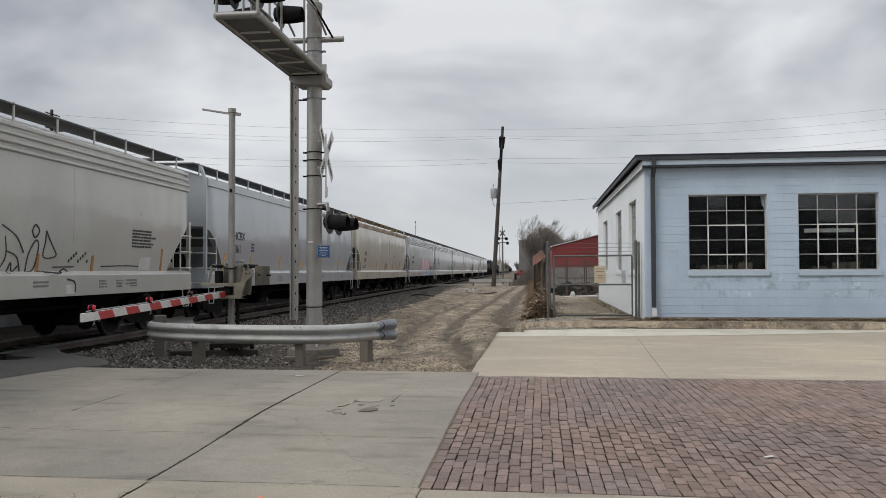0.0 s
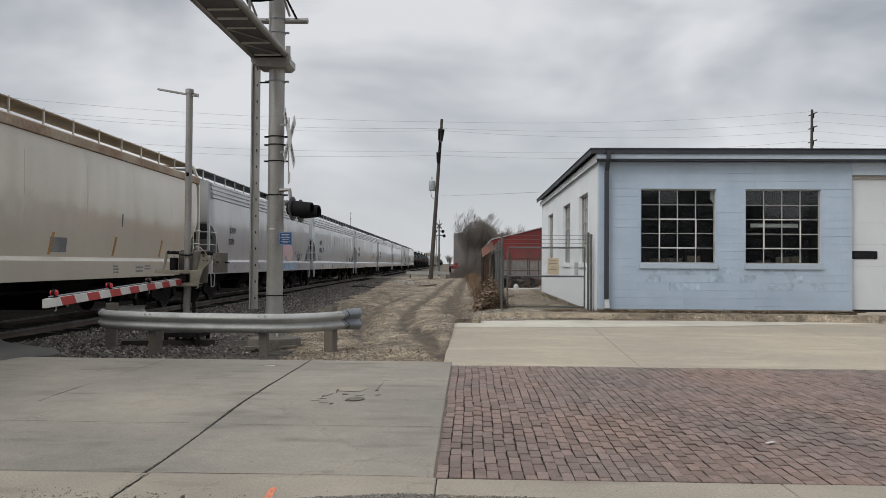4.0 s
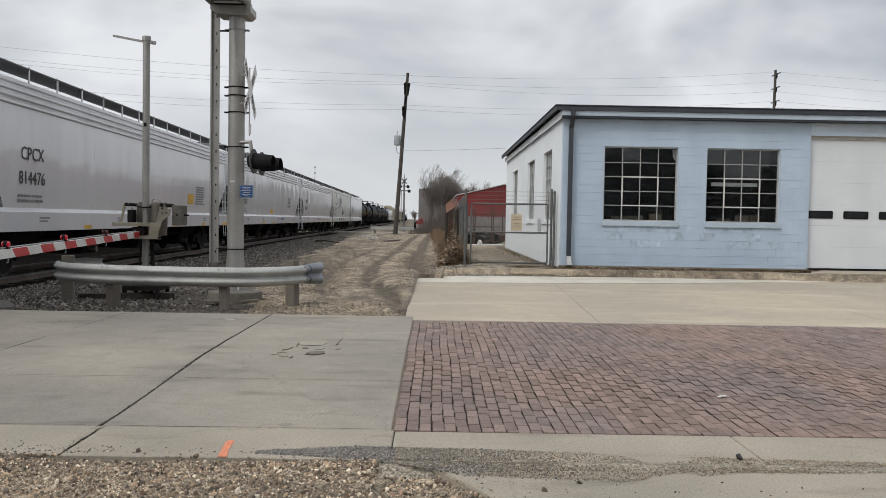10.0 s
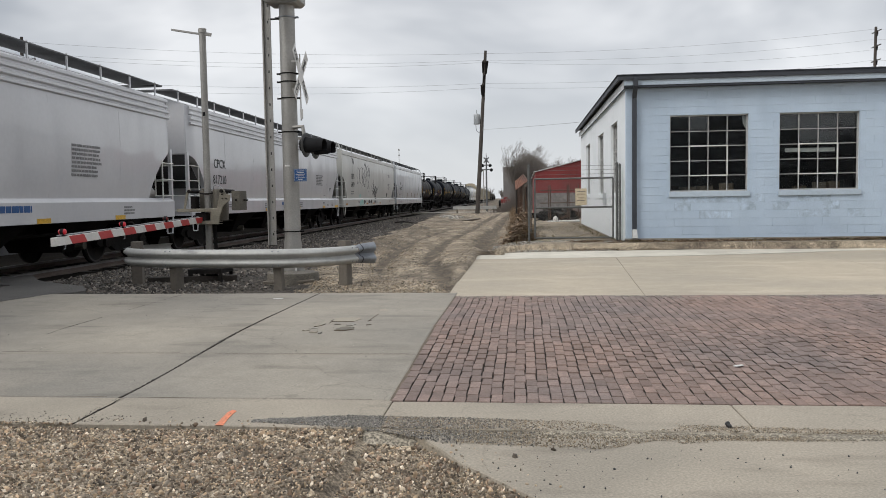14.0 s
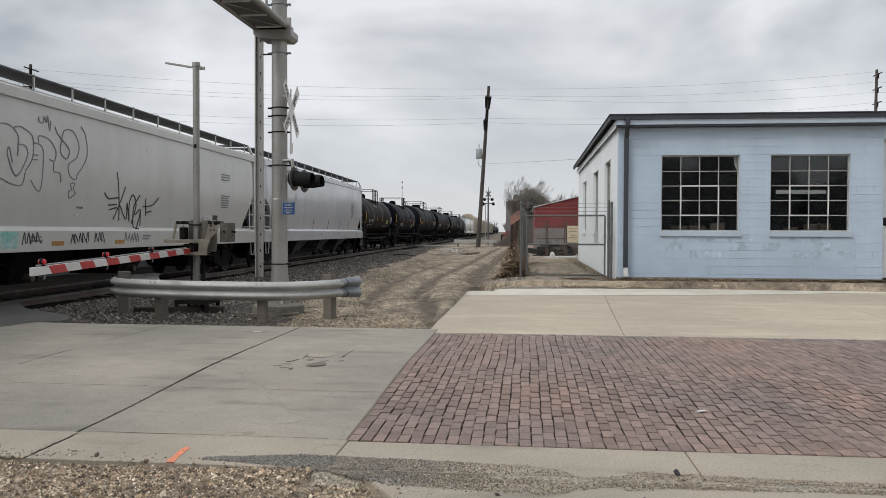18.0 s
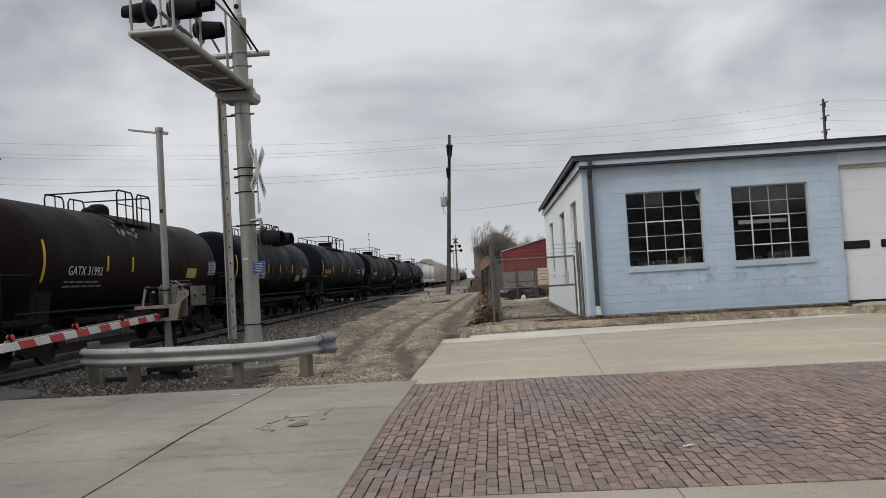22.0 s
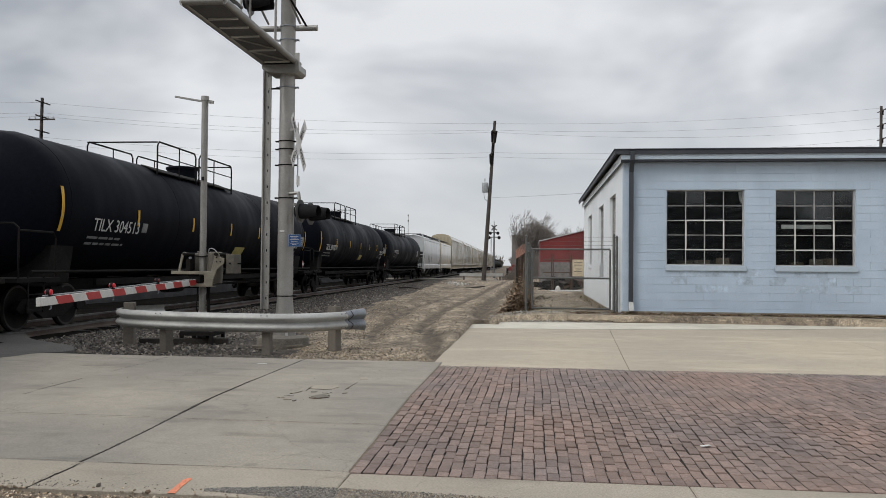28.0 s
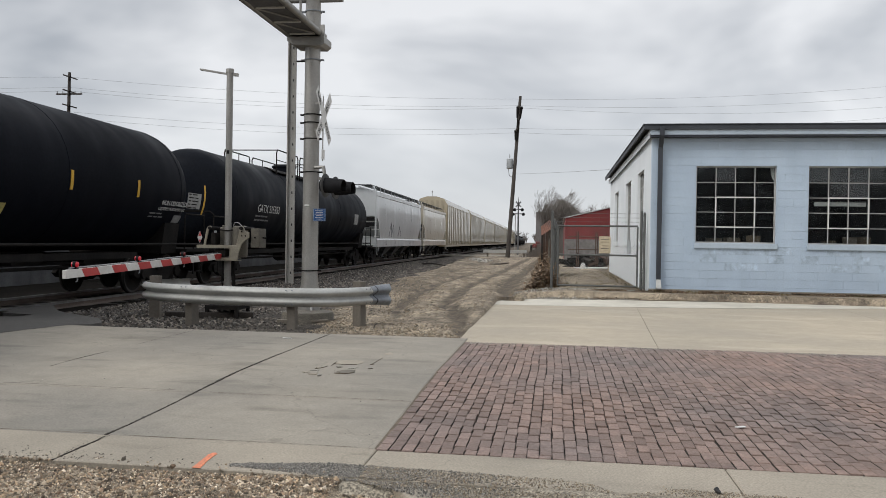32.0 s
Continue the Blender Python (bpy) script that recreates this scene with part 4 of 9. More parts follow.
def window(x0, x1, z0, z1, name, cols=4, rws=5, turn=False, vent=True):
    """A steel sash window in a wall that faces -y (or -x when turned)."""
    w = thing(name, pose(WX, 0, 0, 0, 0, 0) if turn else Matrix(), "steel sash window with small dark panes", "")
    w.parent = shop
    if turn:
        w.matrix_world = Matrix(((0, 1, 0, WX - WY), (-1, 0, 0, x0 + x1), (0, 0, 1, 0), (0, 0, 0, 1)))
    y = WY + 0.11
    z1s, sill = z1, z0 + 0.15
    bm = B()
    for a in ((x0, x0 + 0.03, sill, z1), (x1 - 0.03, x1, sill, z1), (x0 + 0.03, x1 - 0.03, z1 - 0.03, z1), (x0 + 0.03, x1 - 0.03, sill, sill + 0.03)):
        box(bm, a[0], a[1], y - 0.03, y + 0.03, a[2], a[3])
    part("window_frame", bm, M_SASH, w)
    px, pz = (x1 - x0 - 0.06) / cols, (z1 - sill - 0.06) / rws
    for i in range(1, cols):
        bm = B()
        box(bm, x0 + 0.03 + i * px - 0.009, x0 + 0.03 + i * px + 0.009, y - 0.022, y + 0.022, sill + 0.03, z1 - 0.03)
        part("mullion", bm, M_SASH, w)
    for j in range(1, rws):
        for i in range(cols):
            bm = B()
            box(bm, x0 + 0.03 + i * px + 0.012, x0 + 0.03 + (i + 1) * px - 0.012, y - 0.018, y + 0.018, sill + 0.03 + j * pz - 0.009, sill + 0.03 + j * pz + 0.009)
            part("glazing_bar", bm, M_SASH, w)
    if vent:
        bm = B()
        a, b, c, d = x0 + 0.03 + px, x0 + 0.03 + 3 * px, sill + 0.03 + pz, sill + 0.03 + 3 * pz
        for q in ((a - 0.016, a + 0.016, c, d), (b - 0.016, b + 0.016, c, d), (a, b, c - 0.016, c + 0.016), (a, b, d - 0.016, d + 0.016)):
            box(bm, q[0], q[1], y - 0.036, y - 0.023, q[2], q[3])
        part("vent_sash", bm, M_FRAME, w, "pale opening sash in the window")
    for j in range(rws):
        for i in range(cols):
            bm = B()
            tilt = rnd.uniform(-0.004, 0.004)
            vs = box(bm, x0 + 0.03 + i * px + 0.012, x0 + 0.03 + (i + 1) * px - 0.012, y - 0.003, y + 0.003, sill + 0.03 + j * pz + 0.012, sill + 0.03 + (j + 1) * pz - 0.012)
            for v in vs:
                v.co.y += tilt * (1 if v.co.z > sill + 0.03 + (j + 0.5) * pz else -1)
            o = part("pane", bm, M_GLASS, w)
            o.visible_shadow = False
    bm = B()
    box(bm, x0 - 0.03, x1 + 0.04, WY - 0.05, WY + 0.12, z0 + 0.01, sill)
    part("window_sill", bm, M_BAND if not turn else M_SIDE, w, "projecting painted sill", bevel=0.01)
    return w


w = window(5.16, 7.11, 1.42, 3.515, "window")
bm = B()
prism(bm, [(6.98, 3.47), (7.07, 3.47), (7.07, 3.16), (7.04, 3.2), (7.0, 3.28)], "z", 0, 0.003)
o = part("torn_paper", bm, M_PAPER, w, "torn white paper stuck inside the pane")
o.matrix_basis = Matrix(((1, 0, 0, 0), (0, 0, -1, WY + 0.128), (0, 1, 0, 0), (0, 0, 0, 1)))
w = window(7.87, 9.81, 1.42, 3.515, "window")
bm = B()
box(bm, 8.06, 9.27, WY + 0.15, WY + 0.19, 2.53, 2.63)
part("blind_rail", bm, M_PAPER, w, "pale rail of a blind behind the panes")
for y0, y1 in ((18.45, 20.2), (22.45, 24.45), (27.95, 29.95)):
    window(y0, y1, 1.42, 3.6, "window", 4, 5, True, False)


def garage_door():
    d = thing("garage_door", Matrix(), "white sectional overhead door with narrow dark windows", "")
    d.parent = shop
    x0, x1, n = 10.602, 14.248, 6
    h = (3.80 - 0.40) / n
    for i in range(n):
        bm = B()
        box(bm, x0, x1, WY + 0.13, WY + 0.18, 0.40 + i * h + 0.001, 0.40 + (i + 1) * h - 0.001)
        s = part("door_panel", bm, M_DOOR, d, bevel=0.002)
        if i == 2:
            for x in (10.665, 11.615, 12.565, 13.515):
                bm = B()
                ring = [(x + (0.605 if a in (0, 3) else 0.0) + 0.03 * math.cos(q), 1.752 + (0.145 if a in (0, 1) else 0.0) + 0.03 * math.sin(q)) for a in range(4) for q in [math.radians(90 * a + 30 * k) for k in range(4)]]
                loft(bm, [[(px, y, pz) for px, pz in ring] for y in (WY + 0.112, WY + 0.129)])
                part("window_bezel", bm, M_BLACK, s, "black rounded window bezel")
                bm = B()
                box(bm, x + 0.02, x + 0.585, WY + 0.106, WY + 0.111, 1.755, 1.895)
                part("pane", bm, M_PANE, s, "dark window pane")
    # Header whose tan-grey colour carries the shade above the door.
    bm = B()
    box(bm, 10.602, 14.248, WY + 0.09, WY + 0.19, 3.802, 3.898)
    part("door_header", bm, M_TAN2, d, "header above the door, toned tan-grey as in shade")
    bm = B()
    box(bm, x0, x1, WY + 0.12, WY + 0.18, 0.345, 0.40)
    part("bottom_seal", bm, M_BLACK, d, "black rubber bottom seal")
    bm = B()
    loft(bm, [[(x, 15.75, 0.0), (x, 15.75, 0.16), (x, 16.42, 0.34), (x, WY + 0.17, 0.342), (x, WY + 0.17, 0.0)] for x in (10.62, 14.25)])
    part("door_sill", bm, M_DRIVE, d)


garage_door()


def shop_bench():
    """A cluttered bench under the windows, dim behind the panes."""
    b = thing("workbench", Matrix(), "cluttered workbench behind the workshop windows", "workbench")
    bm = B()
    box(bm, 4.7, 10.2, 16.95, 17.7, 1.36, 1.42)
    part("bench_top", bm, M_WOOD, b, bevel=0.005)
    for x in (4.8, 7.4, 10.0):
        bm = B()
        box(bm, x - 0.05, x + 0.05, 17.0, 17.6, 0.34, 1.359)
        part("leg", bm, M_WOOD, b)
    rr = random.Random(12)
    for x in (5.3, 5.75, 6.2, 6.75, 8.15, 8.6, 9.1, 9.45):
        c = thing("carton", pose(x, 17.25, 1.421, 0, 0, rr.uniform(-20, 20)), "dusty carton on the workbench", "box", "cartons on the bench")
        w, h = rr.uniform(0.12, 0.2), rr.uniform(0.2, 0.36)
        bm = B()
        box(bm, -w, w, -0.12, 0.12, 0, h)
        part("carton_body", bm, rr.choice((M_TIE, M_RUT, M_STONE)), c, bevel=0.006)


shop_bench()


def downspout():
    bm = B()
    box(bm, 4.20, 4.31, 16.36, 16.45, 0.62, 3.96)
    pipe = ((16.11, 4.46), (16.11, 4.24), (16.36, 3.96))
    loft(bm, [[(4.20, y, z), (4.31, y, z), (4.31, y + 0.085, z + 0.012 * k), (4.20, y + 0.085, z + 0.012 * k)] for k, (y, z) in enumerate(pipe)])
    ds = part("downspout", bm, M_TRIM, shop, "slate grey metal downspout", bevel=0.008)
    bm = B()
    loft(bm, [[(4.20, 16.36, 0.62), (4.31, 16.36, 0.62), (4.31, 16.45, 0.62), (4.20, 16.45, 0.62)], [(4.19, 16.24, 0.40), (4.32, 16.24, 0.40), (4.32, 16.34, 0.37), (4.19, 16.34, 0.37)]])
    part("outlet_shoe", bm, M_GALV, ds, "bare metal outlet shoe")


downspout()

# Blocks of the front wall, each with its own edges
def build_blocks():
    """Painted blocks; below the windows the paint has worn off some."""
    def block_mesh(w, m):
        bm = B()
        g = 0.0006
        vs = box(bm, 0.0004, w - 0.0004, 0.0, 0.02, g, BH - g)
        for v in vs:
            if v.co.y < 0.01:
                v.co.x += 0.0003 if v.co.x < w / 2 else -0.0005
                v.co.z += 0.0012 if v.co.z < BH / 2 else -0.0012
        return mesh("block", bm, m)
    cache = {}
    for r in range(20):
        z = BASE - 0.067 + r * BH
        x = WX - (BW / 2 if r % 2 else 0)
        while x < 10.6:
            a, b = max(x, WX), min(x + BW, 10.6)
            spans = [(a, b)]
            for o in OPEN[:2]:
                if z + BH / 2 > o[2] and z + BH / 2 < o[3]:
                    spans = [q for s in spans for q in ((s[0], min(s[1], o[0])), (max(s[0], o[1]), s[1])) if q[1] - q[0] > 0.02]
            for s in spans:
                w = round(s[1] - s[0], 3)
                if w < 0.03:
                    continue
                worn = r in (3, 4, 5) and any(p[0] - 0.25 < s[0] < p[1] + 0.1 for p in OPEN[:2]) and rnd.random() < 0.6
                m = M_WORN if worn else M_BLUE
                if (w, worn) not in cache:
                    cache[w, worn] = block_mesh(w, m)
                o = part("block", cache[w, worn], m, front)
                o.location = (s[0], WY + rnd.uniform(-0.0015, 0.0015), z)
                if r == 19:
                    o.scale.z = 0.38
            x += BW


# ---- crossing signal with cantilever ----
def signal_lamp(parent, m):
    """A black flasher: round background, lens and a long hood; it faces +x."""
    bm = B()
    n = 20
    loft(bm, [[(x, 0.215 * r * math.cos(2 * math.pi * i / n), 0.215 * r * math.sin(2 * math.pi * i / n)) for i in range(n)] for x, r in ((-0.02, 0.9), (-0.01, 1.0), (0.0, 1.0), (0.005, 0.5))])
    bg = part("background_disc", bm, M_DISC, parent, "weathered dark grey round signal background", smooth=40)
    bg.matrix_basis = m
    bm = B()
    loft(bm, [[(x, r * math.cos(2 * math.pi * i / n), r * math.sin(2 * math.pi * i / n)) for i in range(n)] for x, r in ((-0.11, 0.06), (-0.09, 0.11), (-0.02, 0.135), (0.02, 0.135))])
    part("lamp_housing", bm, M_BLACK, bg, smooth=40)
    bm = B()
    loft(bm, [[(x, r * math.cos(2 * math.pi * i / n), r * math.sin(2 * math.pi * i / n)) for i in range(n)] for x, r in ((0.01, 0.125), (0.03, 0.11), (0.05, 0.06))])
    part("lens", bm, M_LENS, bg, "dark red lens", smooth=40)
    bm = B()
    k = 14
    outer, inner = [], []
    for x, drop in ((0.0, 0.62), (0.16, 0.5), (0.35, 0.28)):
        ang = [math.pi * (-drop * 0.6) + math.pi * (1 + 1.2 * drop) * i / k for i in range(k + 1)]
        ro = 0.145 - 0.03 * x
        outer.append([(x + (0.0), ro * math.cos(a), ro * math.sin(a) - 0.08 * x) for a in ang])
        inner.append([(x, (ro - 0.012) * math.cos(a), (ro - 0.012) * math.sin(a) - 0.08 * x) for a in ang])
    rings = [o + i[::-1] for o, i in zip(outer, inner)]
    loft(bm, rings)
    part("hood", bm, M_BLACK, bg, "long black hood", smooth=40)
    return bg


def clamp_band(parent, z, r, ears=(1,)):
    bm = B()
    n = 20
    loft(bm, [[(q * math.cos(2 * math.pi * i / n), q * math.sin(2 * math.pi * i / n), h) for i in range(n)] for q, h in ((r, z - 0.010), (r + 0.010, z - 0.009), (r + 0.010, z + 0.009), (r, z + 0.010))])
    for e in ears:
        box(bm, min(e * r, e * (r + 0.07)), max(e * r, e * (r + 0.07)), -0.022, 0.022, z - 0.014, z + 0.014)
        tube(bm, [(e * (r + 0.05), -0.05, z), (e * (r + 0.05), 0.05, z)], 0.012, 6)
    part("band_clamp", bm, M_UNDER if z < 4.5 else M_GALVB, parent, "steel band clamp")


def build_cantilever():
    cx, cy = -2.88, 9.95
    t = thing("cantilever_signal", pose(cx, cy, 0.0), "tall grey aluminium crossing signal mast with a cantilever walkway", "crossing signal")
    n = 20
    bm = B()
    loft(bm, [[(r * math.cos(2 * math.pi * i / n), r * math.sin(2 * math.pi * i / n), z) for i in range(n)] for z, r in ((0.18, 0.21), (0.75, 0.155), (0.8, 0.15), (5.0, 0.142), (6.55, 0.138), (6.57, 0.15), (6.66, 0.15), (6.68, 0.13))])
    mast = part("mast", bm, M_POLE, t, smooth=35)
    bm = B()
    loft(bm, [[(r * math.cos(2 * math.pi * i / n), r * math.sin(2 * math.pi * i / n), z) for i in range(n)] for z, r in ((6.68, 0.085), (6.74, 0.085), (6.75, 0.07), (7.02, 0.072), (7.05, 0.06), (7.08, 0.02))])
    part("mast_cap", bm, M_GALV, mast, "galvanized finial", smooth=35)
    bm = B()
    tube(bm, [(0.0, -0.055, 6.88), (0.0, -0.078, 6.88)], 0.045, 14)
    part("cap_window", bm, M_BLACK, mast, "round dark opening in the finial")
    bm = B()
    loft(bm, [[(0.10 + r * math.cos(2 * math.pi * i / n), -0.40 + r * math.sin(2 * math.pi * i / n), z) for i in range(n)] for z, r in ((-0.2, 0.47), (0.15, 0.47), (0.19, 0.45))])
    part("foundation", bm, M_FOUND, t, "round concrete foundation", smooth=35)
    for z in (0.92, 2.76, 3.38, 3.68, 3.83, 4.85, 5.75, 6.0):
        clamp_band(mast, z, 0.148, (1, -1))
    # bracket box
    bm = B()
    prism(bm, [(-0.42, 5.24), (-0.42, 5.16), (-0.30, 5.08), (0.22, 5.06), (0.29, 5.12), (0.29, 5.24)], "y", -0.26, 0.24)
    part("bracket", bm, M_POLE, t, "heavy walkway bracket", bevel=0.012)
    bm = B()
    prism(bm, [(0.235, 5.05), (0.30, 5.10), (0.30, 5.44), (0.215, 5.44), (0.215, 5.25)], "y", -0.275, -0.235)
    part("bracket_cheek", bm, M_POLE, t, "upright cheek plate of the bracket", bevel=0.006)
    # walkway
    y0, y1, x0, x1, z = -3.66, 0.05, -0.42, 0.20, 5.30
    bm = B()
    box(bm, x0 + 0.05, x1 - 0.05, y0 + 0.05, y1, z - 0.03, z)
    part("walkway_deck", bm, M_SLOPE, t, "grey underside of the walkway")
    for x in (x0, x1):
        bm = B()
        tube(bm, [(x, y1, z), (x, y0, z)], 0.055, 12)
        part("walkway_tube", bm, M_POLE, t, smooth=40)
    bm = B()
    tube(bm, [(x0, y0, z), (x1, y0, z)], 0.055, 12)
    part("walkway_tube", bm, M_POLE, t, smooth=40)
    # Slats get a pale colour that stands in for side light on them.
    for i, y in enumerate((-2.95, -2.5, -2.0, -1.15, -0.35)):
        bm = B()
        box(bm, x0 + 0.09, x1 - 0.06, y - 0.016, y + 0.016, z - 0.056, z - 0.032)
        part("cross_slat", bm, M_FRAME, t, "slat below the walkway, coloured pale for side light")
    for ya, yb in ((-1.9, -1.35), (-1.05, -0.5)):
        bm = B()
        tube(bm, [(x0 + 0.06, ya - 0.1, z - 0.045), (x1 - 0.06, yb + 0.1, z - 0.045)], 0.014, 6)
        part("diagonal_brace", bm, M_POLE, t)
    for x, y in ((x1, -1.35), (x1, -2.6), (x0, -1.35), (x0, -2.6), (x0, y0), (x1, y0)):
        bm = B()
        tube(bm, [(x, y, z), (x, y, z + 1.05)], 0.022, 8)
        part("rail_post", bm, M_POLE, t)
    for x in (x0, x1):
        bm = B()
        tube(bm, [(x, y0, z + 1.05), (x, -0.6, z + 1.05), (x, 0.1, z + 0.8)], 0.022, 8)
        part("handrail", bm, M_POLE, t)
    # crosspipe and stay
    bm = B()
    tube(bm, [(-0.55, 0.02, 5.98), (0.56, 0.02, 5.98)], 0.055, 12)
    part("cross_pipe", bm, M_POLE, t, smooth=40)
    bm = B()
    tube(bm, [(0.36, 0.0, 6.0), (-0.02, -1.5, 6.9), (-0.05, -2.2, 7.0)], 0.02, 8)
    part("stay_pipe", bm, M_UNDER, t)
    # lamp cluster at the walkway's end
    bm = B()
    tube(bm, [(-0.05, -3.1, z), (-0.05, -3.1, z + 1.3)], 0.07, 12)
    part("lamp_post", bm, M_POLE, t, smooth=40)
    for y in (-3.45, -2.45):
        for s in (1, -1):
            signal_lamp(t, pose(-0.05 + s * 0.2, y, z + 0.38, 0, 0, 0 if s > 0 else 180))
    signal_lamp(t, pose(0.2, -3.0, z + 0.62))
    bm = B()
    tube(bm, [(-0.05, -3.55, z + 0.34), (-0.05, -2.3, z + 0.34)], 0.03, 8)
    part("lamp_crossarm", bm, M_POLE, t)
    # ladder rail
    bm = B()
    for x in (-0.45, -0.315):
        rail = B()
        box(rail, x - 0.012, x + 0.012, -0.05, -0.01, 0.67, 5.22)
        part("ladder_stile", rail, M_POLE, t)
    box(bm, -0.438, -0.327, -0.012, -0.004, 0.67, 5.22)
    ladder = part("ladder_web", bm, M_POLE, t, "narrow climbing ladder beside the mast")
    for i in range(15):
        bm = B()
        z2 = 0.85 + i * 0.3
        box(bm, -0.36, -0.34, -0.056, -0.05, z2, z2 + 0.045)
        part("rung_socket", bm, M_BLACK, ladder)
    for z2 in (0.92, 4.83):
        bm = B()
        tube(bm, [(-0.34, -0.02, z2), (-0.13, -0.02, z2)], 0.016, 6)
        part("standoff", bm, M_UNDER, ladder)
    # crossbuck
    for ang in (45, -45):
        bm = B()
        obox(bm, pose(0.29 + (0.004 if ang > 0 else 0.0), -0.2, 3.77, ang, 0, 0), 0.0022, 0.61, 0.1)
        blade = part("crossbuck_blade", bm, M_WHITE, t, "white crossing sign blade with black lettering")
        for k, wd in ((-1, "RAIL" if ang < 0 else "CROS"), (1, "ROAD" if ang < 0 else "SING")):
            w = writing(wd, 0.135, M_MARK, blade, pose(0.2955 + (0.004 if ang > 0 else 0.0), -0.2, 3.77, ang, 0, 0) @ Matrix.Translation((0, -0.555 if k < 0 else 0.135, -0.045)) @ pose(0, 0, 0, 90, 0, 90), "black crossing sign lettering")
    bm = B()
    box(bm, 0.286, 0.292, -0.3, -0.12, 2.98, 3.16)
    pl = part("tracks_plate", bm, M_WHITE, t, "small white plate below the crossing sign")
    bm = B()
    box(bm, 0.27, 0.285, -0.215, -0.185, 2.95, 4.15)
    box(bm, 0.12, 0.275, -0.215, -0.185, 3.5, 3.54)
    box(bm, 0.12, 0.275, -0.215, -0.185, 4.0, 4.04)
    part("sign_bracket", bm, M_POLE, t)
    # mast flashers
    bm = B()
    tube(bm, [(0.1, -0.1, 2.84), (0.30, -0.2, 2.84), (0.33, -0.2, 2.62)], 0.035, 10)
    tube(bm, [(0.33, -0.55, 2.6), (0.33, 0.25, 2.6)], 0.03, 10)
    part("flasher_crossarm", bm, M_POLE, t, smooth=40)
    for y in (-0.48, 0.18):
        signal_lamp(t, pose(0.43, y, 2.48, 0, 0, -8))
    # blue notice
    bm = B()
    box(bm, 0.13, 0.37, -0.27, -0.262, 1.84, 2.07)
    sign = part("notice_plate", bm, M_SIGNBLUE, t, "small blue notice with white lines")
    for z2, w in ((2.03, 0.15), (2.0, 0.13), (1.97, 0.17), (1.94, 0.12), (1.905, 0.16), (1.878, 0.08)):
        bm = B()
        box(bm, 0.25 - w / 2, 0.25 + w / 2, -0.2745, -0.271, z2 - 0.0045, z2 + 0.0045)
        part("notice_line", bm, M_WHITE, sign)
    bm = B()
    for q in ((0.138, 0.362, 2.059, 2.064), (0.138, 0.362, 1.846, 1.851), (0.138, 0.143, 1.851, 2.059), (0.357, 0.362, 1.851, 2.059)):
        box(bm, q[0], q[1], -0.2745, -0.271, q[2], q[3])
    part("notice_border", bm, M_PORC, sign)
    bm = B()
    box(bm, -0.07, 0.02, -0.155, -0.146, 2.12, 2.15)
    part("id_tag", bm, M_WHITE, t, "small white tag")
    bm = B()
    tube(bm, [(0.10, -0.2, 0.18), (0.11, -0.2, 0.55)], 0.022, 8)
    part("ground_conduit", bm, M_WHITE, t)


build_cantilever()


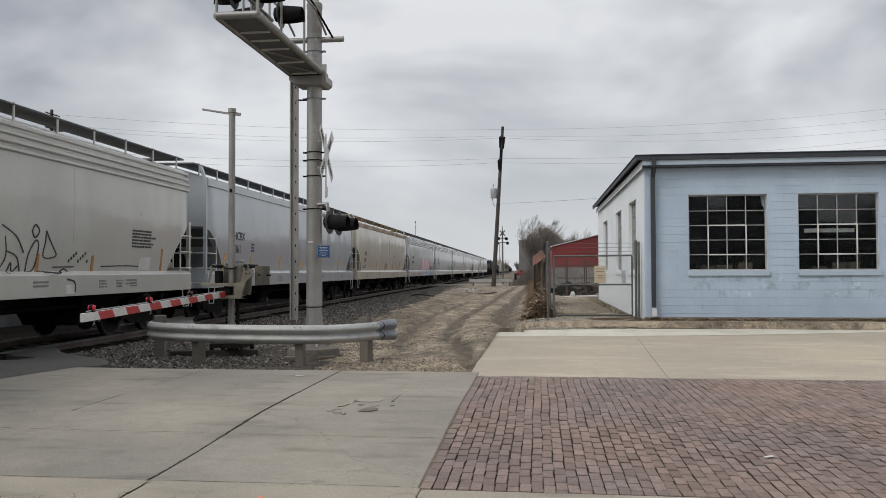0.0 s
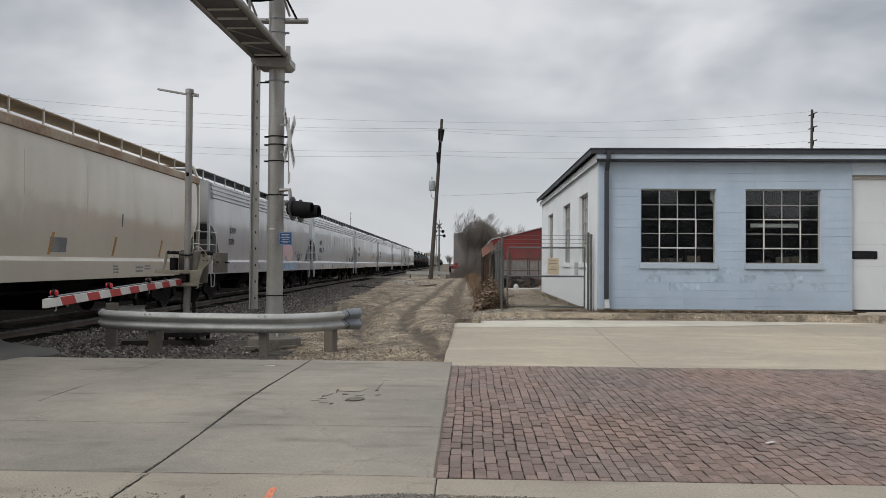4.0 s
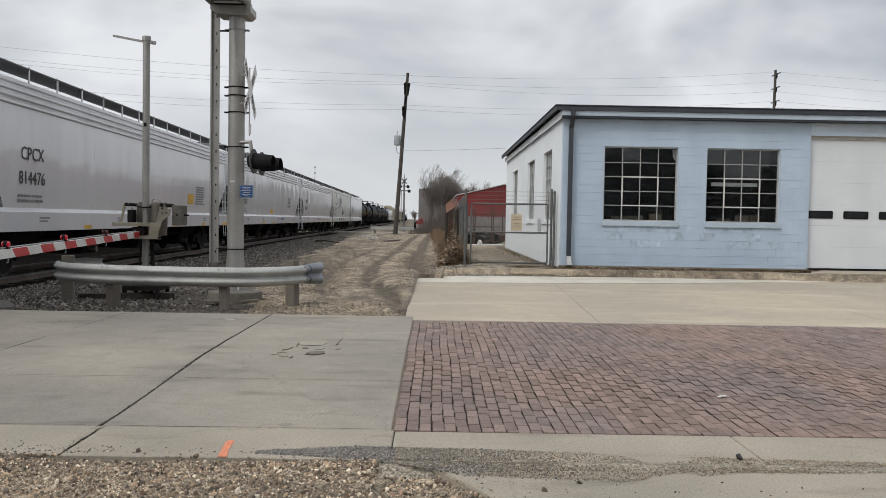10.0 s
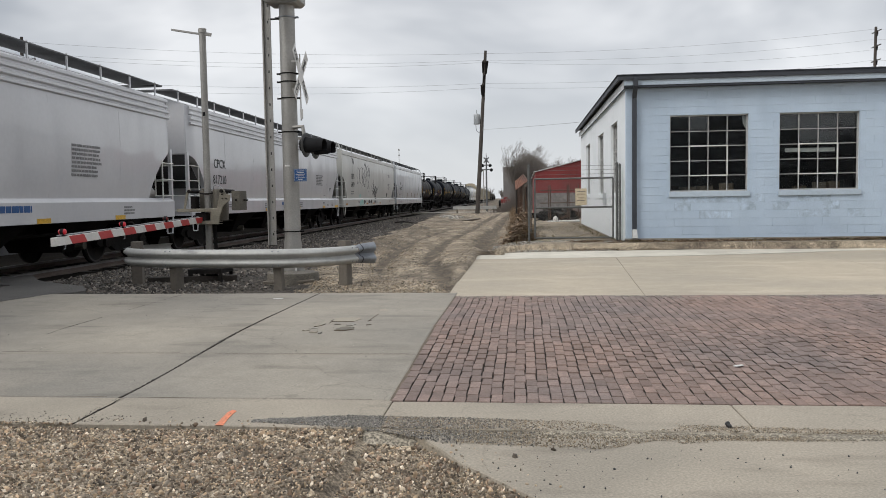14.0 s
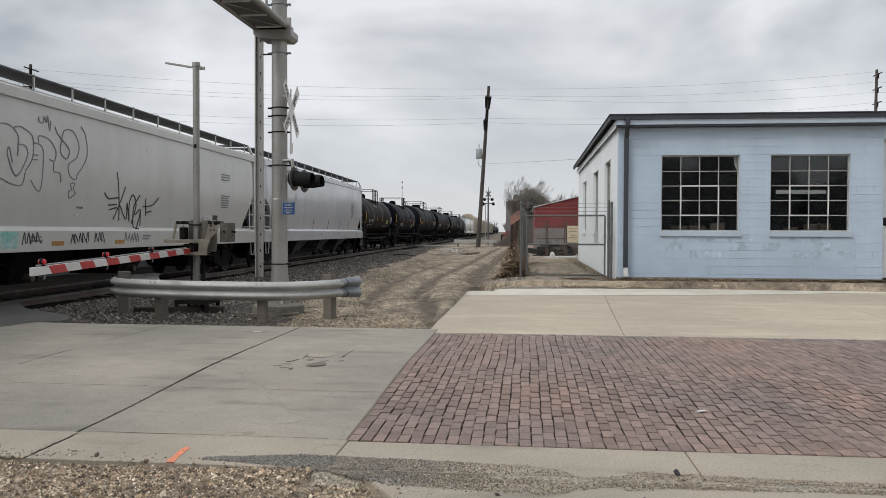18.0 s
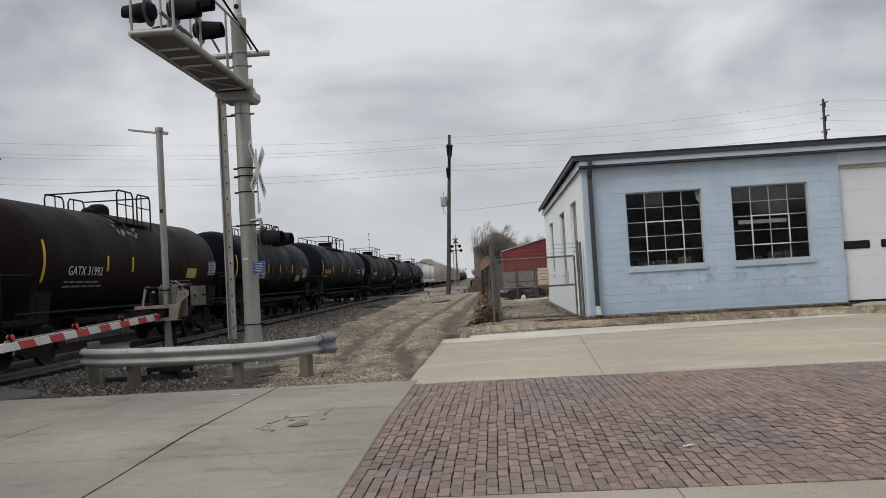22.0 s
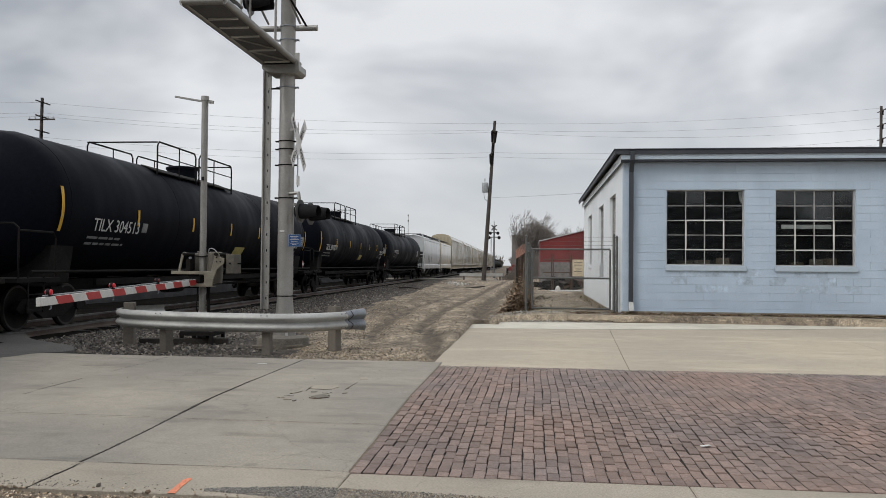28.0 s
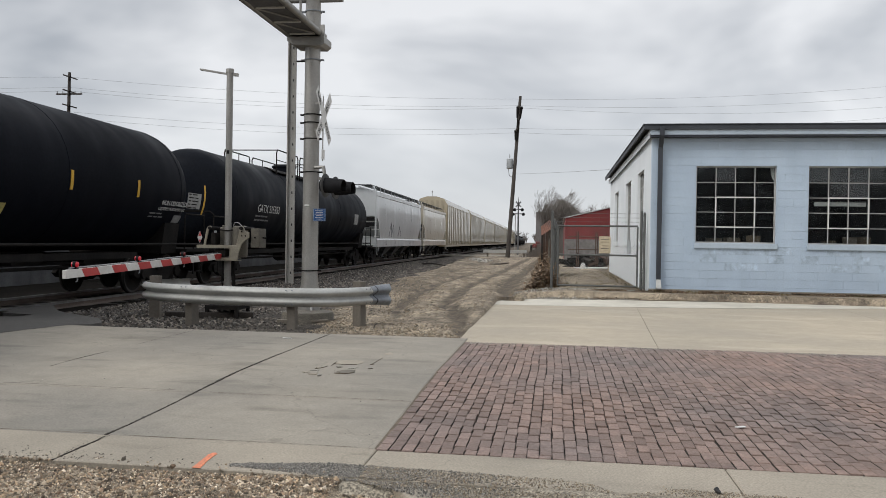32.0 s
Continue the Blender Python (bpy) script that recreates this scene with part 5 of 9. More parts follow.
# ---- gate mechanism with its lowered arm ----
def build_gate():
    gx, gy = -4.52, 10.0
    t = thing("crossing_gate", pose(gx, gy, 0), "grey crossing gate with a lowered red and white arm", "crossing gate")
    bm = B()
    tube(bm, [(0, 0, 0.15), (0, 0, 4.68)], 0.062, 14)
    part("mast", bm, M_POLE, t, smooth=40)
    bm = B()
    tube(bm, [(0, 0, 4.64), (0, 0, 4.72)], 0.075, 14)
    part("mast_cap", bm, M_POLE, t, smooth=40)
    bm = B()
    obox(bm, pose(-0.24, 0, 4.66, 0, 10, 0), 0.36, 0.03, 0.016)
    obox(bm, pose(0.07, 0, 4.62, 0, 10, 0), 0.1, 0.02, 0.03)
    part("top_arm", bm, M_POLE, t, "short flat bar at the mast top")
    bm = B()
    box(bm, -0.02, 0.03, -0.07, -0.06, 3.1, 3.17)
    part("id_tag", bm, M_BLACK, t)
    for x0, x1, z0, z1 in ((-0.50, 0.31, 1.31, 1.37), (-0.13, 0.31, 1.076, 1.135)):
        bm = B()
        box(bm, x0, x1, -0.28, -0.255, z0, z1)
        box(bm, x0, x1, -0.255, -0.08, z1 - 0.012, z1)
        box(bm, x0, x1, -0.255, -0.08, z0, z0 + 0.01)
        part("support_channel", bm, M_MECH, t, "pale steel support channel", bevel=0.004)
    bm = B()
    box(bm, -0.19, -0.03, 0.05, 0.40, 1.36, 1.71)
    box(bm, -0.17, -0.05, 0.10, 0.34, 1.71, 1.75)
    part("mechanism_box", bm, M_MECHD, t, "tan weathered gate mechanism box", bevel=0.02)
    bm = B()
    n = 18
    loft(bm, [[(0.20 + q * math.cos(2 * math.pi * i / n), 0.12 + q * 1.3 * math.sin(2 * math.pi * i / n), z) for i in range(n)] for z, q in ((1.14, 0.13), (1.36, 0.145), (1.68, 0.14), (1.72, 0.13), (1.74, 0.10))])
    part("motor_housing", bm, M_MECHD, t, "rounded motor housing", smooth=40)
    bm = B()
    prism(bm, [(-0.37, 1.37), (-0.33, 1.37), (-0.265, 1.66), (-0.215, 1.70), (-0.225, 1.73), (-0.275, 1.725), (-0.31, 1.68)], "y", -0.27, -0.24)
    part("pivot_arm", bm, M_MECH, t, "slender curved pivot arm", bevel=0.006)
    bm = B()
    prism(bm, [(0.16, 1.078), (0.315, 1.078), (0.335, 1.22), (0.40, 1.40), (0.47, 1.47), (0.54, 1.52), (0.54, 1.62), (0.47, 1.63), (0.435, 1.70), (0.395, 1.735), (0.355, 1.71), (0.325, 1.55), (0.285, 1.375), (0.16, 1.375)], "y", -0.30, -0.27)
    part("counterweight_arm", bm, M_MECH, t, "broad curved counterweight arm", bevel=0.008)
    bm = B()
    tube(bm, [(-0.245, -0.30, 1.69), (-0.245, 0.34, 1.69)], 0.03, 10)
    part("pivot_shaft", bm, M_UNDER, t)
    bm = B()
    tube(bm, [(0.39, -0.33, 1.69), (0.39, 0.30, 1.69)], 0.034, 10)
    part("pivot_shaft", bm, M_UNDER, t)
    bm = B()
    box(bm, 0.55, 0.715, -0.24, 0.12, 1.33, 1.69)
    part("counterweight", bm, M_MECHD, t, "flat steel counterweight plate", bevel=0.008)
    bm = B()
    tube(bm, [(0.64, -0.27, 1.52), (0.64, -0.24, 1.52)], 0.018, 8)
    tube(bm, [(0.70, -0.06, 1.52), (0.80, -0.06, 1.515)], 0.014, 8)
    part("counterweight_bolt", bm, M_UNDER, t)
    for x, z in ((0.395, 1.63), (0.40, 1.55), (0.47, 1.55)):
        bm = B()
        tube(bm, [(x, -0.312, z), (x, -0.298, z)], 0.014, 8)
        part("bolt", bm, M_UNDER, t)
    for x, z in ((-0.19, 1.62), (0.33, 1.66)):
        bm = B()
        tube(bm, [(x, -0.16, z), (x, -0.12, z)], 0.022, 10)
        part("bright_boss", bm, M_PORC, t, "small pale knob")
    bm = B()
    tube(bm, [(-0.12, -0.075, 1.66), (-0.05, -0.085, 1.645), (0.06, -0.085, 1.645), (0.13, -0.07, 1.66)], 0.014, 6)
    part("mast_clamp", bm, M_UNDER, t, "clamp bolted round the mast")
    bm = B()
    tube(bm, spline([(0.10, 0.02, 1.73), (0.16, -0.05, 1.80), (0.27, -0.1, 1.78), (0.35, -0.12, 1.70)], 5), 0.009, 6)
    part("looped_cable", bm, M_WIRE, t, "thin looped lamp cable")
    bm = B()
    box(bm, -0.30, -0.20, -0.10, 0.10, 1.37, 1.60)
    box(bm, -0.16, 0.28, 0.02, 0.26, 1.135, 1.31)
    box(bm, -0.16, 0.06, -0.24, -0.06, 1.15, 1.29)
    part("mechanism_bracket", bm, M_UNDER, t, bevel=0.012)

    # arm, lowered across the road towards -y
    a0, a1 = Vector((-0.05, -0.2, 1.16)), Vector((0.40, -5.75, 1.04))
    d = (a1 - a0).normalized()
    L = (a1 - a0).length
    arm_m = Matrix.Translation(a0) @ d.to_track_quat("X", "Z").to_matrix().to_4x4()
    bm = B()
    box(bm, 0, L, -0.025, 0.025, -0.052, 0.052)
    arm = part("gate_arm", bm, M_WHITE, t, "white gate arm with slanted red stripes", bevel=0.004)
    arm.matrix_basis = arm_m
    k = L / 14
    for i in range(14):
        if i % 2 == 0:
            for y in (-0.0275, 0.0265):
                bm = B()
                s = 0.045
                prism(bm, [(i * k + s, 0.0518), (i * k + k + s, 0.0518), (i * k + k - s, -0.0518), (i * k - s + (0.05 if i == 0 else 0), -0.0518)], "y", y - 0.001, y + 0.001)
                part("red_stripe", bm, M_RED, arm, "red reflective stripe")
    for q in (0.955, 0.64, 0.335):
        n = 12
        for e in (-1, 1):
            bm = B()
            loft(bm, [[(L * q + r * math.cos(2 * math.pi * i / n), e * y, 0.108 + r * math.sin(2 * math.pi * i / n)) for i in range(n)] for y, r in ((0.020, 0.034), (0.034, 0.033), (0.042, 0.022), (0.045, 0.006))])
            part("arm_lamp", bm, M_LAMP if q > 0.5 else M_LENS, arm, "red arm lamp" + (", lit" if q > 0.5 else ""), smooth=40)
        bm = B()
        tube(bm, [(L * q, -0.019, 0.108), (L * q, 0.019, 0.108)], 0.040, 14)
        part("lamp_body", bm, M_BLACK, arm, "black lamp body", smooth=40)
        bm = B()
        box(bm, L * q - 0.04, L * q + 0.04, -0.03, 0.03, 0.056, 0.070)
        part("lamp_base", bm, M_BLACK, arm)
        bm = B()
        tube(bm, [(L * q - 0.06, 0.0, -0.056), (L * q - 0.055, 0.0, -0.10), (L * q - 0.02, 0.0, -0.105)], 0.008, 6)
        part("cable_hook", bm, M_GALVB, arm, "small hook below the arm")
    bm = B()
    tube(bm, [(0.2, 0.0, 0.065), (L * 0.43, 0.0, 0.072), (L * 0.72, 0.0, 0.066), (L * 0.98, 0.0, 0.07)], 0.008, 6)
    part("arm_cable", bm, M_WIRE, arm, "thin black lamp cable")
    # foot
    bm = B()
    tube(bm, [(0, 0, 0.0), (0, 0, 0.6)], 0.085, 14)
    part("mast_sleeve", bm, M_POLE, t, smooth=40)
    bm = B()
    tube(bm, [(0.12, 0.0, 1.1), (0.13, 0.0, 0.6), (0.10, 0.02, 0.1)], 0.035, 8)
    tube(bm, [(-0.04, -0.12, 1.1), (-0.06, -0.12, 0.7), (-0.01, -0.05, 0.2)], 0.014, 6)
    part("cable_conduit", bm, M_UNDER, t)
    bm = B()
    box(bm, -0.30, 0.34, -0.32, 0.30, 0.16, 0.24)
    for x in (-0.27, 0.31):
        for y in (-0.29, 0.27):
            box(bm, x - 0.03, x + 0.03, y - 0.03, y + 0.03, -0.08, 0.16)
    part("base_frame", bm, M_UNDER, t, "dark steel base frame on short legs")


build_gate()


# ---- guard rail ----
def build_guardrail():
    t = thing("guard_rail", Matrix(), "galvanized W-beam guard rail bent round the signal, on wooden posts", "guard rail")
    line = spline([(-5.42, 10.4, 0), (-5.72, 9.75, 0), (-5.70, 9.15, 0), (-5.28, 8.62, 0), (-4.4, 8.28, 0), (-3.4, 8.12, 0), (-2.4, 8.12, 0), (-1.85, 8.45, 0), (-1.50, 9.0, 0)], 8)
    prof = [(0.0, 0.0), (0.035, 0.018), (0.075, 0.06), (0.08, 0.085), (0.06, 0.11), (0.01, 0.14), (0.0, 0.155), (0.01, 0.17), (0.06, 0.20), (0.08, 0.225), (0.075, 0.25), (0.035, 0.292), (0.0, 0.31)]
    def strip(bm, pts, z0, flare=None):
        rings = []
        for i, p in enumerate(pts):
            d = (pts[min(i + 1, len(pts) - 1)] - pts[max(i - 1, 0)]).normalized()
            out = Vector((d.y, -d.x, 0))
            k = 1.0 if flare is None else 1.0 + flare * i / (len(pts) - 1)
            zc = z0 + 0.155
            rings.append([p + out * o + Vector((0, 0, zc + (z - 0.155) * k)) for o, z in prof] + [p + out * (o - 0.006) + Vector((0, 0, zc + (z - 0.155) * k)) for o, z in prof[::-1]])
        loft(bm, rings)
    bm = B()
    strip(bm, line, 0.39)
    part("beam", bm, M_GALV, t, "galvanized ribbed steel beam", smooth=50)
    bm = B()
    end = [line[-1], line[-1] + Vector((0.08, 0.25, 0)), line[-1] + Vector((0.25, 0.42, 0))]
    strip(bm, [p + Vector((0.004, -0.012, 0)) for p in end], 0.39, 0.25)
    part("flared_end", bm, M_GALVB, t, "dull bluish flared end piece of the beam", smooth=50)
    bm = B()
    p, d = end[0], (end[1] - end[0]).normalized()
    out = Vector((d.y, -d.x, 0))
    loft(bm, [[p + d * (k + 0.05 * abs(z - 0.155) / 0.155) + out * (o + e) + Vector((0.004, -0.012, 0.39 + 0.155 + (z - 0.155) * 1.06)) for o, z in prof] for k, e in ((0.10, 0.004), (0.104, 0.009), (0.122, 0.009), (0.126, 0.004))], closed=False)
    part("end_seam", bm, M_BLACK, t, "dark lapped seam")
    for i, low in ((14, 0.0), (31, 0.13), (46, 0.13), (62, 0.0)):
        p = line[i]
        d = (line[i + 1] - line[i - 1]).normalized()
        inn = Vector((-d.y, d.x, 0))
        m = Matrix.Translation(p + inn * 0.13) @ pose(0, 0, 0.32 - low, rnd.uniform(-2, 2), rnd.uniform(-2, 2), math.degrees(math.atan2(d.y, d.x)))
        bm = B()
        obox(bm, m, 0.07, 0.095, 0.47)
        post = part("post", bm, M_POSTW, t, "weathered grey wooden post", bevel=0.01)
        for z in (0.02, 0.45):
            for s in (-0.05, 0.05):
                bm = B()
                obox(bm, Matrix.Translation(p - inn * 0.085 + d * s + Vector((0, 0, 0.42 + z * 0.55))), 0.009, 0.007, 0.009)
                part("bolt", bm, M_GALVB, post)


build_guardrail()


# ---- freight train ----
SPEED = 8.6
MOVING = []


def paint(name, c, dirt=0.88, streak=0.03, coat=0.8):
    return mat(name, c, tuple(v * dirt for v in c), 0.35, 12, 0.35, 0.0, bump=0.004, speck=0.025, streak=streak, rough2=0.5, wave=0.06, coat=coat)


def truck_meshes():
    bm = B()
    pts = [(-1.25, 0.46), (-1.1, 0.62), (-0.6, 0.66), (-0.35, 0.80), (0.35, 0.80), (0.6, 0.66), (1.1, 0.62), (1.25, 0.46), (1.1, 0.36), (0.7, 0.40), (0.35, 0.24), (-0.35, 0.24), (-0.7, 0.40), (-1.1, 0.36)]
    prism(bm, pts, "x", -0.06, 0.06)
    tube(bm, [(0.07, -0.87, 0.46), (0.13, -0.87, 0.46)], 0.12, 12)
    tube(bm, [(0.07, 0.87, 0.46), (0.13, 0.87, 0.46)], 0.12, 12)
    frame_me = mesh("side_frame", bm, M_UNDER)
    bm = B()
    n = 28
    loft(bm, [[(x, r * math.cos(2 * math.pi * i / n), r * math.sin(2 * math.pi * i / n)) for i in range(n)] for x, r in ((-0.07, 0.12), (-0.05, 0.40), (-0.06, 0.455), (0.05, 0.445), (0.05, 0.40), (0.03, 0.36), (0.01, 0.14), (0.06, 0.12), (0.06, 0.02))])
    wheel_me = mesh("wheel", bm, M_WHEEL, 40)
    bm = B()
    loft(bm, [[(x, r * math.cos(2 * math.pi * i / n), r * math.sin(2 * math.pi * i / n)) for i in range(n)] for x, r in ((0.052, 0.40), (0.054, 0.445), (0.0, 0.458), (0.0, 0.44))], True, False)
    tread_me = mesh("tread_rim", bm, M_TREAD, 40)
    bm = B()
    for i in range(5):
        a = (-0.10 + 0.05 * i)
        tube(bm, [(0.04, a, 0.40), (0.04, a, 0.66)], 0.022, 6)
    spring_me = mesh("spring_pack", bm, M_UNDER)
    bm = B()
    tube(bm, [(-0.72, 0, 0.46), (0.72, 0, 0.46)], 0.085, 10)
    axle_me = mesh("axle", bm, M_UNDER)
    bm = B()
    box(bm, -1.1, 1.1, -0.2, 0.2, 0.55, 0.86)
    bolster_me = mesh("bolster", bm, M_UNDER)
    return frame_me, wheel_me, tread_me, spring_me, axle_me, bolster_me


TRUCK = truck_meshes()


def add_truck(car, y):
    t = part("truck", TRUCK[5], M_UNDER, car, "dark steel bogie")
    t.location = (0, y, 0)
    for s in (1, -1):
        f = part("side_frame", TRUCK[0], M_UNDER, t)
        f.matrix_basis = pose(s * 0.98, 0, 0, 0, 0, 0 if s > 0 else 180)
        sp = part("spring_pack", TRUCK[3], M_UNDER, t)
        sp.location = (s * 0.98, 0, 0)
        for a in (-0.87, 0.87):
            w = part("wheel", TRUCK[1], M_WHEEL, t, "steel wheel with bright rim")
            w.matrix_basis = pose(s * 0.76, a, 0.458, 0, 0, 0 if s > 0 else 180)
            r = part("wheel_rim", TRUCK[2], M_TREAD, t, "bright worn wheel rim")
            r.matrix_basis = w.matrix_basis
    for a in (-0.87, 0.87):
        ax = part("axle", TRUCK[4], M_UNDER, t)
        ax.location = (0, a, 0)


def add_ends(car, L, paint_m):
    """Couplers and hoses at both ends."""
    for y, s in ((0.0, -1), (L, 1)):
        bm = B()
        box(bm, -0.12, 0.12, min(y, y - s * 0.9), max(y, y - s * 0.9), 0.78, 0.98)
        box(bm, -0.17, 0.17, y - 0.14, y + 0.14, 0.74, 1.02)
        part("coupler", bm, M_UNDER, car, bevel=0.02)
        bm = B()
        tube(bm, [(0.35, y - s * 0.5, 0.85), (0.34, y - s * 0.2, 0.5), (0.28, y + s * 0.02, 0.36)], 0.03, 6)
        part("brake_hose", bm, M_BLACK, car)


def ladder_part(car, x, y0, y1, z0, z1, n, material, name="ladder"):
    bm = B()
    for y in (y0, y1):
        box(bm, x - 0.012, x + 0.012, y - 0.018, y + 0.018, z0, z1)
    for i in range(n):
        z = z0 + 0.06 + (z1 - z0 - 0.12) * i / (n - 1)
        tube(bm, [(x, y0, z), (x, y1, z)], 0.014, 6)
    part(name, bm, material, car, "side grab-iron ladder")


def place_car(car, front):
    MOVING.append((car, front))


# Middle of each gap between the hopper cars, along the train
GAPS = (-4.6, 15.65, 35.85, 55.15, 74.75, 95.1, 115.5, 136.4, 157.2, 178.1, 198.7, 213.4, 229.0, 249.5, 271.2, 291.6, 313.3)


def gap_near(v, d):
    best = min(GAPS, key=lambda q: abs(q - v))
    return best if abs(best - v) < 3 else v + d


def side_x(z):
    """The hopper side's distance from the middle at a height; it draws in towards the sill."""
    k = (z - 2.75) / 1.35
    return 1.575 - (0.055 if k > 0 else 0.085) * k * k - (0.02 if z > 3.7 else 0)


def side_plate(bm, y0, y1, z0, z1, thick=0.006):
    """A flat plate that follows the hopper side."""
    loft(bm, [[(side_x(z) - 0.006, y0, z), (side_x(z) + thick, y0, z), (side_x(z) + thick, y1, z), (side_x(z) - 0.006, y1, z)] for z in (z0, (z0 + z1) / 2, z1)])


# Covered hopper: a shell with its lower corners cut away round the slope sheets
def hopper_car(front, back, color, name_lines=(), corrugated=False, chord=None, cut=1.3, label="", dark_slope=True, boards=True, curved=False, coat=0.8):
    g0, g1 = gap_near(front, -0.1) - front, gap_near(back, 0.1) - front
    L = back - front
    car = thing("covered_hopper_car", Matrix(), label, "freight car", "cars of the train")
    pm = paint("car_paint", color, coat=coat)
    e0, e1 = g0 + 0.58, g1 - 0.58            # the shell's ends
    zt, zb, zc = 4.0, 1.40, 2.66

    def low(y):
        d = min(y - e0, e1 - y)
        if d >= cut:
            return zb
        k, q = max(0.0, d) / cut, (1.5 if curved else 1.18)
        return zb + (zc - zb) * (1 - k ** q) ** (1 / q)

    half = side_x

    fr = (0, 0.12, 0.25, 0.38, 0.5, 0.62, 0.72, 0.81, 0.88, 0.94, 0.98, 1.0)
    ys = sorted({e1, *(e0 + cut * f for f in fr), *(e1 - cut * f for f in fr), *(e0 + cut + (e1 - e0 - 2 * cut) * i / 110 for i in range(111))})
    ys = [y for i, y in enumerate(ys) if i == 0 or y - ys[i - 1] > 1e-5]
    bm = B()
    rows = []
    nz = 9
    for y in ys:
        z0 = low(y)
        d = min(y - e0, e1 - y)
        draw = 0.09 * (1 - d / 0.45) ** 2 if d < 0.45 else 0.0
        right = []
        for i in range(nz + 1):
            z = z0 + (zt - z0) * i / nz
            # plates buckle a little between the inner frames
            dent = 0.0048 * (abs(math.sin((y - e0) * 2.1 + 0.5 * math.sin(z * 1.3 + front))) ** 0.6 - 0.6) + 0.007 * noise.noise((front, y * 0.9, z * 0.8))
            k = min(1.0, max(0.0, (z - 1.45) / 0.5)) * min(1.0, max(0.0, (3.55 - z) / 0.4))
            right.append((half(z) - draw + dent * k, y, z))
        rows.append(right + [(1.0, y, zt + 0.17), (0.4, y, zt + 0.24), (-0.4, y, zt + 0.24), (-1.0, y, zt + 0.17)] + [(-x, yy, z) for x, yy, z in right[::-1]])
    loft(bm, rows)
    body = part("body", bm, pm, car, "painted steel hopper body", smooth=40)
    for i in range(1, 7):
        y = e0 + (e1 - e0) * i / 7
        for s in (1, -1):
            bm = B()
            loft(bm, [[(s * (half(z) - 0.016), y - 0.012, z), (s * (half(z) + 0.003), y - 0.006, z), (s * (half(z) + 0.003), y + 0.006, z), (s * (half(z) - 0.016), y + 0.012, z)] for z in (1.44, 2.1, 2.75, 3.42)])
            part("weld_seam", bm, pm, body)
    # top chord
    if corrugated:
        for i, z in enumerate((3.52, 3.66, 3.80, 3.94)):
            bm = B()
            for s in (1, -1):
                x = s * (half(z) + 0.004)
                loft(bm, [[(x, y, z - 0.05), (x + s * 0.035, y, z - 0.025), (x + s * 0.035, y, z + 0.025), (x, y, z + 0.05)] for y in (e0 + 0.12, e1 - 0.12)])
            part("top_rib", bm, pm, body, "pressed rib along the roof edge")
    else:
        bm = B()
        for s in (1, -1):
            x = s * (half(3.9) - 0.01)
            loft(bm, [[(x, y, 3.78), (x + s * 0.06, y, 3.80), (x + s * 0.06, y, 3.98), (x, y, 4.02)] for y in (e0 + 0.02, e1 - 0.02)])
        part("top_chord", bm, chord or pm, body, "roof edge channel")
    # side sill
    bm = B()
    for s in (1, -1):
        loft(bm, [[(s * 1.44, y, 0.98), (s * 1.585, y, 0.98), (s * 1.585, y, 1.375), (s * 1.57, y, 1.395), (s * 1.485, y, 1.465), (s * 1.44, y, 1.465)] for y in (g0 + 0.56, g1 - 0.56)])
    part("side_sill", bm, pm, car, "deep side sill", bevel=0.008)
    # running boards on the roof
    if boards:
        walkway = chord or M_GRATE
        for s in (1, -1):
            bm = B()
            box(bm, min(s * 0.58, s * 1.26), max(s * 0.58, s * 1.26), e0 + 0.02, e1 - 0.02, 4.375, 4.40)
            b = part("running_board", bm, walkway, car, "dark grating walkway along the roof")
            for i in range(15):
                y = e0 + 0.15 + (e1 - e0 - 0.3) * i / 14
                bm = B()
                loft(bm, [[(s * 1.24 + o, y + w, z) for o, w in ((-0.014, -0.02), (0.014, -0.02), (0.014, 0.02), (-0.014, 0.02))] for z in (4.05, 4.43)])
                part("board_bracket", bm, pm, b)
        for y, s in ((e0 - 0.12, -1), (e1 + 0.12, 1)):
            bm = B()
            box(bm, -1.26, 1.26, y - 0.14, y + 0.14, 4.36, 4.40)
            part("end_walkway", bm, walkway, car, "dark grating walkway across the end")
        bm = B()
        for s in (0.34, -0.34):
            box(bm, s - 0.03, s + 0.03, e0 + 0.8, e1 - 0.8, 4.2, 4.38)
        part("hatch_coaming", bm, pm, body)
    # ends
    for y, s in ((e0, -1), (e1, 1)):
        bm = B()
        box(bm, -1.46, 1.46, min(y + s * 0.004, y + s * 0.03), max(y + s * 0.004, y + s * 0.03), zc + 0.02, 4.04)
        part("end_bulkhead", bm, pm, car)
        bm = B()
        yi = y - s * (cut + 0.75)
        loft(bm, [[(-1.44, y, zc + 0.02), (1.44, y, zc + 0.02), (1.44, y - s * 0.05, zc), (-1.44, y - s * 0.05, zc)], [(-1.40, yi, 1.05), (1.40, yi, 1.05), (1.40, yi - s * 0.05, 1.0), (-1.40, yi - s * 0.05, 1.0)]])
        part("slope_sheet", bm, M_SLOPE, car, "dark grey slope sheet")
        bm = B()
        box(bm, -1.5, 1.5, min(y + s * 0.02, y - s * 2.0), max(y + s * 0.02, y - s * 2.0), 1.12, 1.22)
        box(bm, -0.5, 0.5, min(y - s * 0.5, y - s * 1.9), max(y - s * 0.5, y - s * 1.9), 1.22, 2.1)
        part("end_platform", bm, M_UNDER, car)
        bm = B()
        box(bm, -1.46, 1.46, min(y + s * 0.02, y + s * 0.06), max(y + s * 0.02, y + s * 0.06), 0.98, 1.52)
        part("end_sill", bm, pm, car, "painted end sill plate")
